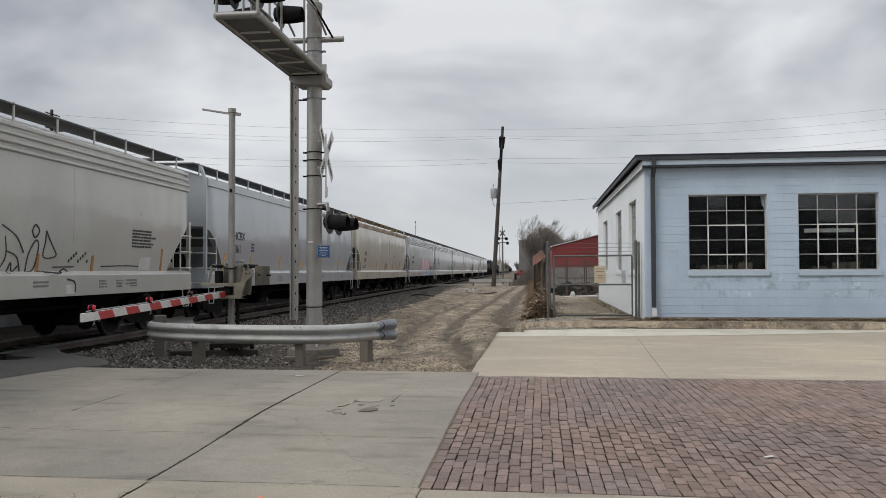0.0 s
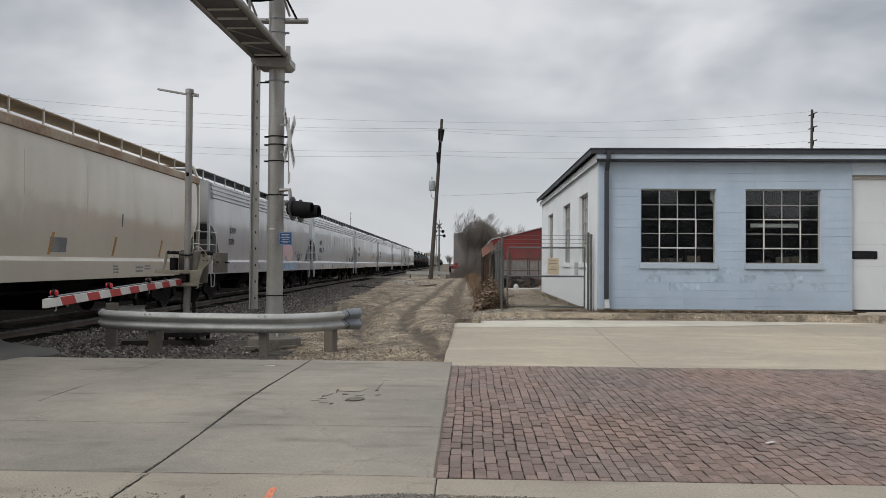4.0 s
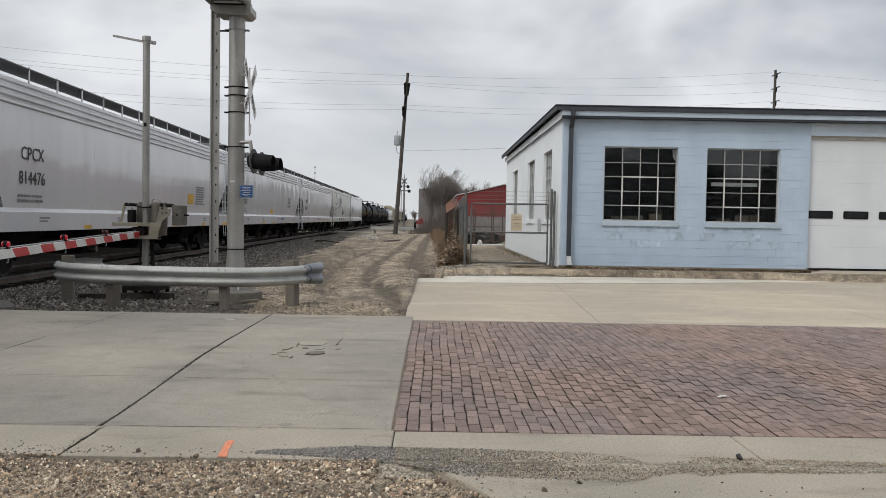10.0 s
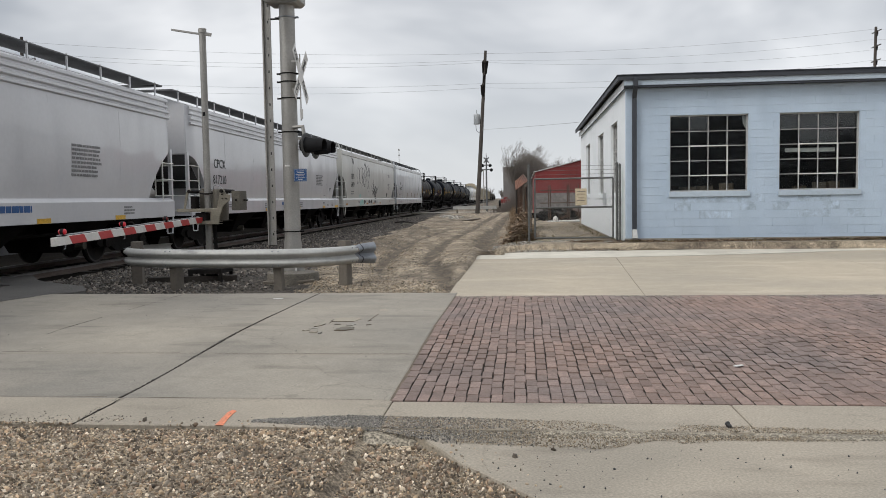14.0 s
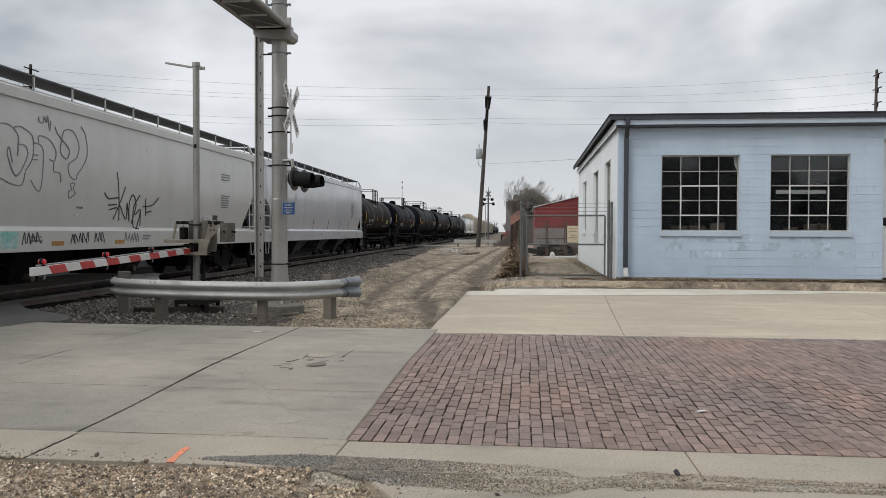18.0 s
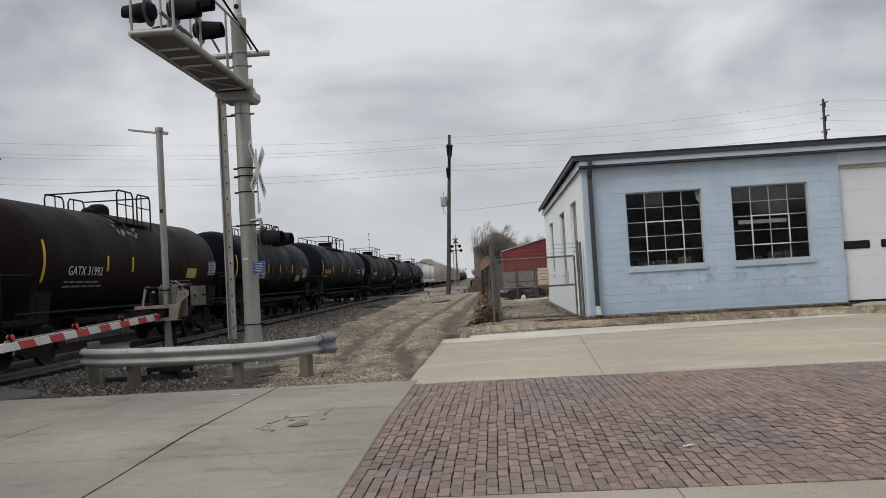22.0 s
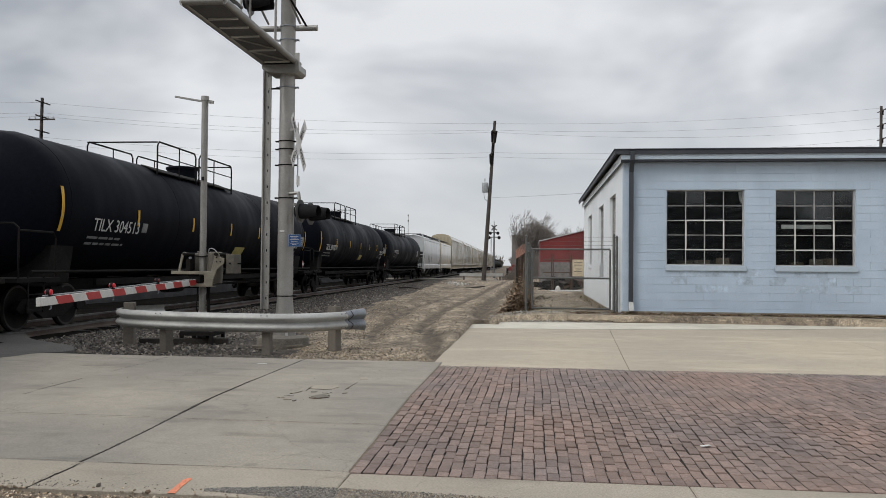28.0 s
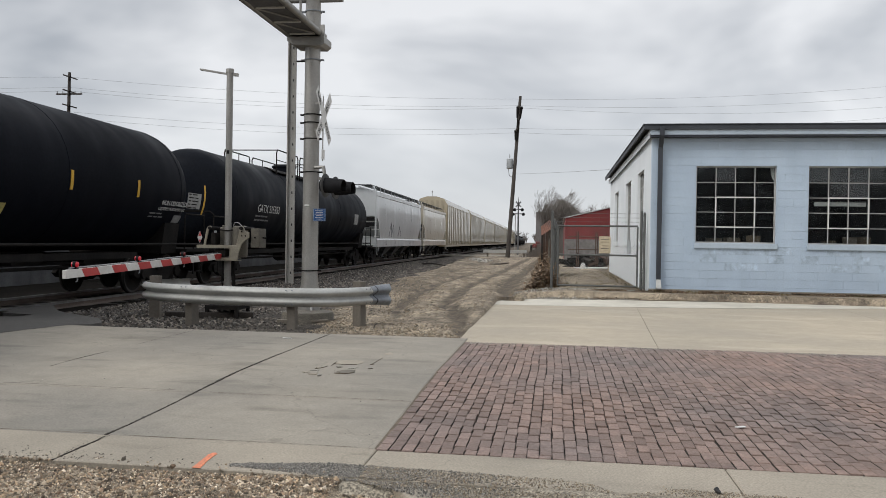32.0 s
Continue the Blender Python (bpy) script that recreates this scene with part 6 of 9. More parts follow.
        rail = M_FRAME if color[0] > 0.3 else pm
        for x in (1.49, -1.49):
            sx = 1 if x > 0 else -1
            bm = B()
            loft(bm, [[(xx - 0.03, yy - 0.05, z), (xx + 0.05, yy - 0.05, z), (xx + 0.05, yy + 0.05, z), (xx - 0.03, yy + 0.05, z)] for xx, yy, z in (((x, y + s * 0.02, 0.98), (x, y + s * 0.02, 2.72)) if corrugated else ((x, y + s * 0.02, 0.98), (x, y + s * 0.02, 3.92), (x - sx * 0.16, y - s * 0.02, 4.34)))])
            part("corner_post", bm, pm, car)
            xs = x + sx * 0.075
            bm = B()
            box(bm, xs - 0.012, xs + 0.012, y - s * 0.62 - 0.016, y - s * 0.62 + 0.016, 1.05, 2.42)
            for i in range(4):
                z = 1.12 + 0.41 * i
                tube(bm, [(xs, y + s * 0.06, z), (xs, y - s * 0.62, z)], 0.013, 6)
            part("side_ladder", bm, rail, car, "pale side grab-iron ladder")
            bm = B()
            for i in range(4):
                z = 1.12 + 0.41 * i
                tube(bm, [(x, y + s * 0.10, z), (x - sx * 0.85, y + s * 0.10, z)], 0.013, 6)
            box(bm, min(x - sx * 0.85, x - sx * 0.88), max(x - sx * 0.85, x - sx * 0.88), y + s * 0.10 - 0.015, y + s * 0.10 + 0.015, 1.05, 2.42)
            part("end_ladder", bm, rail, car, "pale end grab-iron ladder")
            bm = B()
            tube(bm, [(xs, y - s * 0.05, 1.0), (xs, y - s * 0.12, 0.56), (xs, y - s * 0.42, 0.56), (xs, y - s * 0.5, 1.0)], 0.018, 6)
            part("stirrup_step", bm, pm, car)
        bm = B()
        tube(bm, [(-0.5, y + s * 0.05, 1.26), (-0.5, y + s * 0.05, 3.0)], 0.05, 8)
        tube(bm, [(0.3, y - s * 0.3, 1.5), (-0.4, y - s * 0.3, 1.5)], 0.16, 12)
        part("brake_gear", bm, M_UNDER, car)
        if s > 0:
            bm = B()
            n = 14
            loft(bm, [[(1.05 + r * math.cos(2 * math.pi * i / n), yy, 1.58 + r * math.sin(2 * math.pi * i / n)) for i in range(n)] for yy, r in ((y - 1.0, 0.08), (y - 0.95, 0.19), (y - 0.35, 0.19), (y - 0.3, 0.08))])
            part("air_reservoir", bm, M_POLE, car, "pale brake air reservoir", smooth=40)
    # outlets under the floor
    k = 4 if not curved else 5
    for i in range(k):
        y = e0 + cut + 1.9 + (e1 - e0 - 2 * cut - 3.8) * i / (k - 1)
        bm = B()
        loft(bm, [[(-1.35, y - 1.45, 1.4), (1.35, y - 1.45, 1.4), (1.35, y + 1.45, 1.4), (-1.35, y + 1.45, 1.4)], [(-0.7, y - 0.55, 0.52), (0.7, y - 0.55, 0.52), (0.7, y + 0.55, 0.52), (-0.7, y + 0.55, 0.52)], [(-0.6, y - 0.5, 0.30), (0.6, y - 0.5, 0.30), (0.6, y + 0.5, 0.30), (-0.6, y + 0.5, 0.30)]])
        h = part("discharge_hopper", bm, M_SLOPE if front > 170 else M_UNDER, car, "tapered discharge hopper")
        bm = B()
        tube(bm, [(-0.85, y, 0.42), (0.85, y, 0.42)], 0.085, 10)
        part("outlet_pipe", bm, M_MECHD, h, "capped outlet pipe")
    bm = B()
    box(bm, -0.22, 0.22, g0 + 0.6, g1 - 0.6, 0.62, 1.1)
    part("center_sill", bm, M_UNDER, car)
    bm = B()
    tube(bm, [(0.75, g0 + 3.6, 0.72), (0.75, g1 - 3.6, 0.72)], 0.035, 6)
    tube(bm, [(-0.75, g0 + 3.6, 0.62), (-0.75, g1 - 3.6, 0.62)], 0.035, 6)
    part("brake_pipe", bm, M_UNDER, car)
    for y in (g0 + 2.35, g1 - 2.35):
        add_truck(car, y)
    for gy, s in ((g0, -1), (g1, 1)):
        bm = B()
        box(bm, -0.12, 0.12, min(gy + s * 0.1, gy - s * 0.9), max(gy + s * 0.1, gy - s * 0.9), 0.78, 0.98)
        part("coupler", bm, M_UNDER, car, bevel=0.02)
        bm = B()
        tube(bm, [(0.35, gy - s * 0.5, 0.85), (0.34, gy - s * 0.2, 0.5), (0.28, gy + s * 0.02, 0.36)], 0.03, 6)
        part("brake_hose", bm, M_BLACK, car)
    # stencils on the near side
    rr = random.Random(int(front) + 500)
    for i in range(4):
        y = e0 + 1.8 + (e1 - e0 - 3.6) * (i + rr.uniform(0.1, 0.9)) / 4
        bars(car, y, 1.24, rr.uniform(0.3, 0.6), rr.choice((2, 3)), 0.07, 0.035, M_MARKG, 1.586)
    for text, size, y, z, m in name_lines:
        writing(text, size, m, car, pose(side_x(z + size * 0.35) + 0.012, y, z, 90, 0, 90))
    return car, pm, e0


def bars(car, y, z, w, n, pitch, thick, material, x=1.583, name="stencil_print", ragged=True):
    """Small print that cannot be read, as bars."""
    bm = B()
    r = random.Random(int(y * 100 + z * 10))
    for i in range(n):
        x1 = w * (r.uniform(0.7, 1.0) if ragged else 1.0)
        p = 0.0
        while p < x1:
            q = min(x1, p + r.uniform(0.08, 0.2))
            xs = x if z < 1.4 else side_x(z - i * pitch + thick / 2) + 0.004
            box(bm, xs, xs + 0.006, y + p, y + q, z - i * pitch, z - i * pitch + thick)
            p = q + 0.025
    part(name, bm, material, car, "small stencilled print", kind="stuff")


def stripe(car, y, z0, z1, w, material, x=1.58, lean=0.0, name="reflector_strip"):
    bm = B()
    a, b = (x, x) if z1 < 1.42 else (side_x(z0) + 0.004, side_x(z1) + 0.004)
    loft(bm, [[(q - 0.014, y - w / 2 + d, z), (q - 0.014, y + w / 2 + d, z), (q + 0.006, y + w / 2 + d, z), (q + 0.006, y - w / 2 + d, z)] for q, d, z in ((a, 0, z0), (b, lean, z1))])
    part(name, bm, material, car, "reflective strip")


def curve_tag(car, strokes, r, material, name="graffiti"):
    """Sprayed line work on the near side; strokes of (y, z) points."""
    for s in strokes:
        bm = B()
        pts = spline([(1.60, y, z) for y, z in s], 6)
        rows = []
        for i, p in enumerate(pts):
            d = (pts[min(i + 1, len(pts) - 1)] - pts[max(i - 1, 0)]).normalized()
            w = Vector((0, -d.z, d.y)) * r
            x = (side_x(p.z) if p.z > 1.44 else 1.585) + 0.001
            rows.append([(x, p.y + w.y, p.z + w.z), (x + 0.009, p.y + w.y, p.z + w.z), (x + 0.009, p.y - w.y, p.z - w.z), (x, p.y - w.y, p.z - w.z)])
        loft(bm, rows)
        part(name, bm, material, car, "sprayed graffiti line")


WARM = (0.50, 0.49, 0.445)
GREYB = (0.415, 0.44, 0.465)
BEIGE = (0.54, 0.49, 0.395)
SILVER = (0.46, 0.465, 0.475)
PALE = (0.58, 0.61, 0.625)
LILAC = (0.57, 0.572, 0.59)
M_PINK = mat("graffiti_pink", (0.62, 0.40, 0.50), (0.60, 0.43, 0.47), 1.2, 20, 0.6, bump=0.0, speck=0.05)
M_TAGBLUE = mat("graffiti_blue", (0.16, 0.27, 0.42), (0.36, 0.44, 0.52), 5, 20, 0.6, bump=0.0, speck=0.2)
M_TEAL = mat("graffiti_teal", (0.20, 0.44, 0.40), (0.36, 0.48, 0.44), 5, 20, 0.6, bump=0.0, speck=0.2)

M_RUSTCHORD = mat("rust_streaked_beige", (0.40, 0.33, 0.24), (0.22, 0.13, 0.075), 0.8, 12, 0.6, bump=0.05, speck=0.2)
# Front cars first; each mark reads on the side towards the road
c, pm, L = hopper_car(-4.9, 15.25, WARM, (), True, label="warm grey covered hopper car with graffiti low on its side")
place_car(c, -4.9)
bars(c, 16.84, 2.33, 1.2, 6, 0.07, 0.04, M_MARK)
for y in (13.4, 15.25, 18.35):
    stripe(c, y, 1.42, 1.98 if y > 18 else 1.77, 0.09, M_OCHRE)
curve_tag(c, [[(12.35, 2.23), (12.75, 2.05), (12.98, 1.78)], [(12.3, 1.44), (12.5, 1.7), (12.45, 2.05)], [(12.5, 1.8), (12.8, 1.7), (12.92, 1.44)], [(13.07, 1.44), (13.12, 1.75), (13.3, 2.0), (13.4, 1.9), (13.3, 1.5), (13.07, 1.44)], [(13.19, 2.16), (13.28, 2.28), (13.4, 2.17), (13.28, 2.05), (13.19, 2.16)], [(13.61, 2.18), (13.8, 1.95), (13.96, 1.74), (13.57, 1.71), (13.6, 2.0), (13.61, 2.18)], [(12.55, 1.42), (12.65, 1.6), (12.7, 1.45), (12.85, 1.55)],
    [(13.4, 1.46), (14.0, 1.42), (14.25, 1.5), (14.4, 1.44)], [(13.9, 1.53), (14.6, 1.54)], [(15.6, 1.55), (16.6, 1.57), (17.2, 1.56)], [(14.25, 1.3), (14.5, 1.25), (14.52, 1.05)]], 0.012, M_MARK)
for i in range(9):
    stripe(c, 14.4 + 0.08 * i, 1.62 + 0.05 * (i * 5 % 4), 1.68 + 0.05 * (i * 5 % 4), 0.04, M_MARK, name="paint_dab")
bm = B()
side_plate(bm, 17.24, 17.78, 1.48, 1.77)
part("pale_placard", bm, M_WHITE, c, "pale square placard")
bm = B()
box(bm, 1.584, 1.589, 14.2, 14.5, 1.03, 1.2)
part("white_patch", bm, M_WHITE, c, "white painted patch on the sill")
for y in (15.4, 16.1, 16.7):
    bars(c, y, 1.24, 0.35, 3, 0.06, 0.03, M_MARKG, 1.588)

c, pm, L = hopper_car(15.5, 35.35, GREYB, (("HCBX", 0.36, 2.70, 2.38, M_MARK), ("1361", 0.36, 2.64, 1.99, M_MARK)), False, label="blue-grey covered hopper car with black reporting marks")
place_car(c, 15.5)
bars(c, 2.6, 1.70, 1.3, 2, 0.12, 0.05, M_MARKG)
for y in (1.95, 4.3, 7.4, 10.4, 13.4, 16.6):
    stripe(c, y, 1.5, 1.98, 0.1, M_YELLOW, lean=0.12)
bars(c, 4.3, 2.26, 0.25, 3, 0.1, 0.06, M_MARK, ragged=False)

c, pm, L = hopper_car(35.65, 54.85, BEIGE, (("PSPX", 0.31, 2.75, 2.29, M_MARK), ("2599", 0.31, 2.70, 1.92, M_MARK)), False, M_RUSTCHORD, label="beige covered hopper car with rust along its roof edge", dark_slope=True)
place_car(c, 35.65)
bars(c, 2.4, 1.68, 1.2, 2, 0.10, 0.05, M_MARKG)
for y in (6.6, 9.6, 12.6, 15.6):
    stripe(c, y, 1.5, 1.95, 0.09, M_OCHRE, lean=0.12)
stripe(c, 13.0, 2.2, 2.5, 0.05, M_MARK, name="scratch")
bm = B()
side_plate(bm, 9.6, 10.3, 1.55, 1.85)
part("placard", bm, M_MARKG, c, "dark placard")
bars(c, 13.8, 1.2, 0.6, 2, 0.09, 0.05, M_MARKG, 1.586)

c, pm, L = hopper_car(55.15, 74.35, SILVER, (("CRDX", 0.3, 2.8, 2.4, M_MARK), ("20080", 0.3, 2.7, 2.0, M_MARK)), True, label="silver grey covered hopper car with pink and blue graffiti")
place_car(c, 55.15)
M_PEACH = mat("graffiti_peach", (0.62, 0.42, 0.38), (0.58, 0.46, 0.46), 1.2, 20, 0.6, bump=0.0, speck=0.05)
rr = random.Random(44)
for i in range(16):
    y, z = 9.4 + 4.6 * rr.random(), 1.55 + 0.62 * rr.random()
    r = min(rr.uniform(0.35, 0.75), z - 1.42 + 0.15)
    bm = B()
    prism(bm, [(y + r * 1.25 * (1 + 0.2 * rr.uniform(-1, 1)) * math.cos(a / 7 * math.pi), max(1.44, z + r * 0.8 * (1 + 0.2 * rr.uniform(-1, 1)) * math.sin(a / 7 * math.pi))) for a in range(14)], "x", 1.555, 1.578 + 0.0006 * i)
    for v in bm.verts:
        v.co.x += side_x(v.co.z) - 1.575
    part("graffiti_cloud", bm, M_PINK if z > 1.75 else M_PEACH, c, "faded pink and peach sprayed patch")
for i in range(11):
    y = 9.6 + 0.48 * i
    bm = B()
    prism(bm, [(y, 1.0), (y + 0.42, 1.01 + 0.03 * (i % 2)), (y + 0.5, 1.3), (y + 0.3, 1.37), (y + 0.05, 1.33), (y - 0.06, 1.15)], "x", 1.584, 1.588 + 0.0004 * (i % 3))
    part("graffiti_letter", bm, M_TAGBLUE, c, "blue sprayed letter on the sill")
curve_tag(c, [[(15.3, 1.90), (15.1, 1.95), (15.12, 1.80), (15.3, 1.72), (15.08, 1.62)], [(15.48, 1.62), (15.48, 1.82)], [(15.66, 1.74), (15.86, 1.76), (15.78, 1.86), (15.64, 1.72), (15.86, 1.60)], [(16.0, 1.58), (16.0, 1.84), (16.12, 1.82), (16.2, 1.60)], [(16.5, 1.82), (16.32, 1.74), (16.36, 1.62), (16.52, 1.62)], [(16.66, 1.72), (16.86, 1.75), (16.8, 1.86), (16.64, 1.72), (16.88, 1.60)]], 0.016, M_MARKG)
bm = B()
side_plate(bm, 15.8, 16.3, 1.43, 1.60)
part("placard", bm, M_MARK, c)

c, pm, L = hopper_car(74.65, 94.45, PALE, (("CBFX", 0.38, 2.75, 2.43, M_MARK), ("470075", 0.38, 2.72, 1.99, M_MARK)), True, label="pale grey covered hopper car with ribbed roof edge and black marks")
place_car(c, 74.65)
bars(c, 2.7, 1.70, 1.2, 2, 0.13, 0.06, M_MARKG)
bars(c, 4.25, 2.24, 0.22, 3, 0.1, 0.06, M_MARK, ragged=False)
bars(c, 15.47, 1.95, 1.35, 7, 0.072, 0.04, M_MARKG)
bm = B()
side_plate(bm, 17.1, 17.55, 1.48, 1.76)
part("placard", bm, M_MARK, c, "small dark placard")
bars(c, 14.23, 1.03, 0.8, 1, 0.1, 0.09, M_SIGNBLUE, 1.586)
for y in (4.2, 8.2, 10.9, 13.52, 16.18):
    stripe(c, y, 0.99, 1.12, 0.42, M_YELLOW, 1.588)

c, pm, L = hopper_car(94.75, 115.05, LILAC, (("CPCX", 0.38, 2.72, 2.43, M_MARK), ("814476", 0.38, 2.68, 1.94, M_MARK)), True, label="light grey covered hopper car with a yellow notice panel", curved=False)
place_car(c, 94.75)
bars(c, 2.7, 1.68, 1.2, 2, 0.10, 0.05, M_MARKG)
bars(c, 15.6, 2.35, 1.2, 8, 0.085, 0.05, M_MARKG)
bm = B()
side_plate(bm, 14.6, 15.3, 1.75, 2.1)
part("notice_panel", bm, M_YELLOW, c, "yellow notice panel")
for y, w in ((6, 0.4), (9.5, 0.4), (13, 0.4), (16.5, 0.4), (19.85, 0.75)):
    stripe(c, y, 1.0, 1.09, w, M_YELLOW, 1.588)

c, pm, L = hopper_car(115.35, 135.75, LILAC, (("SHQX", 0.36, 2.85, 2.36, M_MARK), ("41920", 0.36, 2.84, 1.94, M_MARK)), True, label="light grey covered hopper car with smooth rounded lower corners", curved=True)
place_car(c, 115.35)
bars(c, 2.8, 1.68, 1.0, 2, 0.10, 0.05, M_MARKG)
bars(c, 15.6, 2.5, 1.3, 8, 0.085, 0.05, M_MARKG)
for y, w in ((1.37, 1.0), (7.83, 0.45), (10.8, 0.45), (14.5, 0.45), (17.5, 0.45)):
    stripe(c, y, 0.985, 1.08, w, M_YELLOW, 1.588)
bars(c, 13.0, 1.2, 1.3, 1, 0.13, 0.12, M_SIGNBLUE, 1.586)
bm = B()
side_plate(bm, 10.0, 10.7, 1.54, 1.76)
part("notice_panel", bm, M_YELLOW, c, "yellow notice panel")

c, pm, L = hopper_car(136.05, 156.25, LILAC, (("CPCX", 0.38, 2.72, 2.36, M_MARK), ("817210", 0.38, 2.69, 1.89, M_MARK)), True, label="light grey covered hopper car with black reporting marks", curved=True)
place_car(c, 136.05)
bars(c, 15.7, 2.47, 1.45, 7, 0.07, 0.04, M_MARKG)
bars(c, 9.9, 1.2, 1.1, 1, 0.13, 0.12, M_SIGNBLUE, 1.586)
for y, w in ((8.0, 0.45), (12.4, 0.45), (17.06, 0.42), (19.9, 0.7)):
    stripe(c, y, 1.0, 1.1, w, M_YELLOW, 1.588)
stripe(c, 17.92, 1.09, 1.16, 0.23, M_MARKG, 1.588)
bars(c, 18.73, 1.2, 0.4, 3, 0.065, 0.03, M_MARKG, 1.586)
bars(c, 18.43, 1.92, 0.4, 3, 0.06, 0.03, M_MARKG)
bars(c, 17.4, 1.56, 0.3, 1, 0.06, 0.03, M_MARKG)

c, pm, L = hopper_car(156.55, 177.75, (0.50, 0.498, 0.465), (("CEFX", 0.42, 3.45, 2.54, M_MARK), ("54019", 0.42, 3.42, 2.08, M_MARK)), False, label="cream covered hopper car with outlined graffiti letters", coat=0.35)
place_car(c, 156.55)
bars(c, 3.6, 1.80, 1.2, 2, 0.13, 0.06, M_MARKG)
# outlined letters high on the side
curve_tag(c, [
    [(5.3, 2.5), (5.4, 3.15), (5.9, 3.2), (6.1, 2.9), (5.95, 2.45), (5.5, 2.3), (5.3, 2.5)],
    [(6.2, 2.4), (6.25, 3.1), (6.7, 3.25), (7.03, 3.27), (7.28, 3.1), (7.25, 2.73)],
    [(7.26, 2.95), (7.5, 2.94), (7.55, 2.75), (7.22, 2.37), (6.96, 2.72), (7.01, 2.87), (7.1, 2.6)],
    [(6.2, 2.4), (6.76, 2.3), (7.08, 2.22), (7.39, 2.22), (7.49, 2.46)]], 0.012, M_MARKG)
curve_tag(c, [
    [(7.18, 3.25), (7.4, 3.28), (7.7, 3.17), (7.75, 3.0), (7.71, 2.73), (7.49, 2.48)],
    [(7.77, 3.03), (8.0, 3.0), (8.07, 2.8), (7.97, 2.14), (7.66, 2.32)],
    [(7.7, 2.8), (7.9, 2.81)], [(7.72, 2.71), (7.89, 2.72)],
    [(7.92, 3.05), (7.94, 3.18), (8.28, 3.15), (8.5, 2.95), (8.45, 2.75), (8.27, 2.76)],
    [(8.43, 2.72), (8.43, 2.54), (8.64, 2.52), (8.67, 2.34)]], 0.012, M_MARKG)
curve_tag(c, [
    [(8.5, 3.43), (8.6, 3.28), (8.97, 3.05), (8.95, 2.88), (8.84, 2.83), (8.67, 2.95), (8.76, 3.3), (8.9, 3.42), (9.18, 3.4), (9.36, 3.16), (9.27, 2.89), (8.96, 2.72), (9.0, 2.5), (9.22, 2.43), (9.3, 2.55), (9.53, 2.75), (9.69, 3.02), (9.63, 3.4), (9.48, 3.55)],
    [(9.0, 2.03), (8.97, 2.17), (9.08, 2.22), (9.03, 2.33), (9.2, 2.35), (9.14, 2.23), (9.22, 2.14), (9.0, 2.03)],
    [(7.97, 3.55), (7.96, 3.46), (8.09, 3.45), (8.13, 3.57), (8.21, 3.47), (8.26, 3.6), (8.3, 3.32), (8.36, 3.52)],
    [(4.1, 3.7), (4.25, 3.35), (4.3, 3.7), (4.45, 3.4)]], 0.012, M_MARKG)
for word, z in (("CEFX", 3.5), ("54019", 3.28)):
    writing(word, 0.2, M_MARK, c, pose(0.75, L - 0.045, z, 90, 0, 0))
# spiky black tag low on the side
curve_tag(c, [[(10.98, 2.71), (11.06, 2.38), (11.16, 1.62)], [(11.39, 2.4), (11.22, 2.12), (10.89, 1.64)], [(11.11, 2.01), (11.49, 1.65), (11.5, 2.03), (11.66, 1.6)], [(11.66, 1.6), (11.61, 2.03), (11.78, 2.23), (11.96, 1.99), (11.78, 1.55)], [(12.14, 2.24), (11.84, 1.93), (11.89, 1.5), (12.07, 1.47), (12.2, 1.89), (11.96, 1.77)], [(12.2, 1.89), (12.25, 1.5)], [(12.45, 2.17), (12.5, 1.75)]], 0.016, M_MARK)
curve_tag(c, [[(10.43, 2.22), (10.63, 2.1), (11.06, 2.14)], [(10.61, 1.95), (11.0, 1.98)], [(10.68, 1.85), (11.0, 1.91)], [(12.32, 1.97), (12.83, 2.02), (13.18, 2.22)], [(12.51, 1.83), (12.8, 1.87)]], 0.016, M_MARK)
bm = B()
prism(bm, [(5.9, 1.02), (7.2, 1.05), (7.27, 1.36), (6.6, 1.36), (6.1, 1.3)], "x", 1.586, 1.589)
part("graffiti_band", bm, M_TEAL, c, "sprayed colour patch on the sill")
bm = B()
side_plate(bm, 6.3, 6.8, 1.5, 1.68)
part("graffiti_band", bm, M_TEAL, c, "sprayed colour patch above the sill")
scr = random.Random(18)
for y0, y1 in ((7.35, 8.0), (9.0, 9.75), (9.95, 10.5), (11.3, 12.1)):
    n = int((y1 - y0) / 0.15)
    curve_tag(c, [[(y0 + 0.15 * k, 1.1 + scr.uniform(0, 0.06)), (y0 + 0.15 * k + scr.uniform(0, 0.12), 1.36 - scr.uniform(0, 0.06)), (y0 + 0.15 * k + 0.1, 1.2), (y0 + 0.15 * k + scr.uniform(0.08, 0.2), 1.1 + scr.uniform(0, 0.08))] for k in range(n)], 0.009, M_MARKG if y0 > 11 else M_MARK)
for y in (8.53, 11.07, 13.65, 2.1):
    stripe(c, y, 1.08, 1.17, 0.42, M_OCHRE, 1.588)
bars(c, 9.3, 1.84, 0.3, 1, 0.1, 0.04, M_MARKG)
bars(c, 9.25, 1.68, 0.2, 2, 0.08, 0.05, M_MARKW)
bm = B()
side_plate(bm, 17.0, 17.4, 1.55, 1.85)
part("placard", bm, M_MARK, c)
bars(c, 17.64, 3.12, 0.8, 3, 0.08, 0.03, M_MARKG)
bars(c, 17.64, 2.45, 0.8, 6, 0.07, 0.04, M_MARKG)

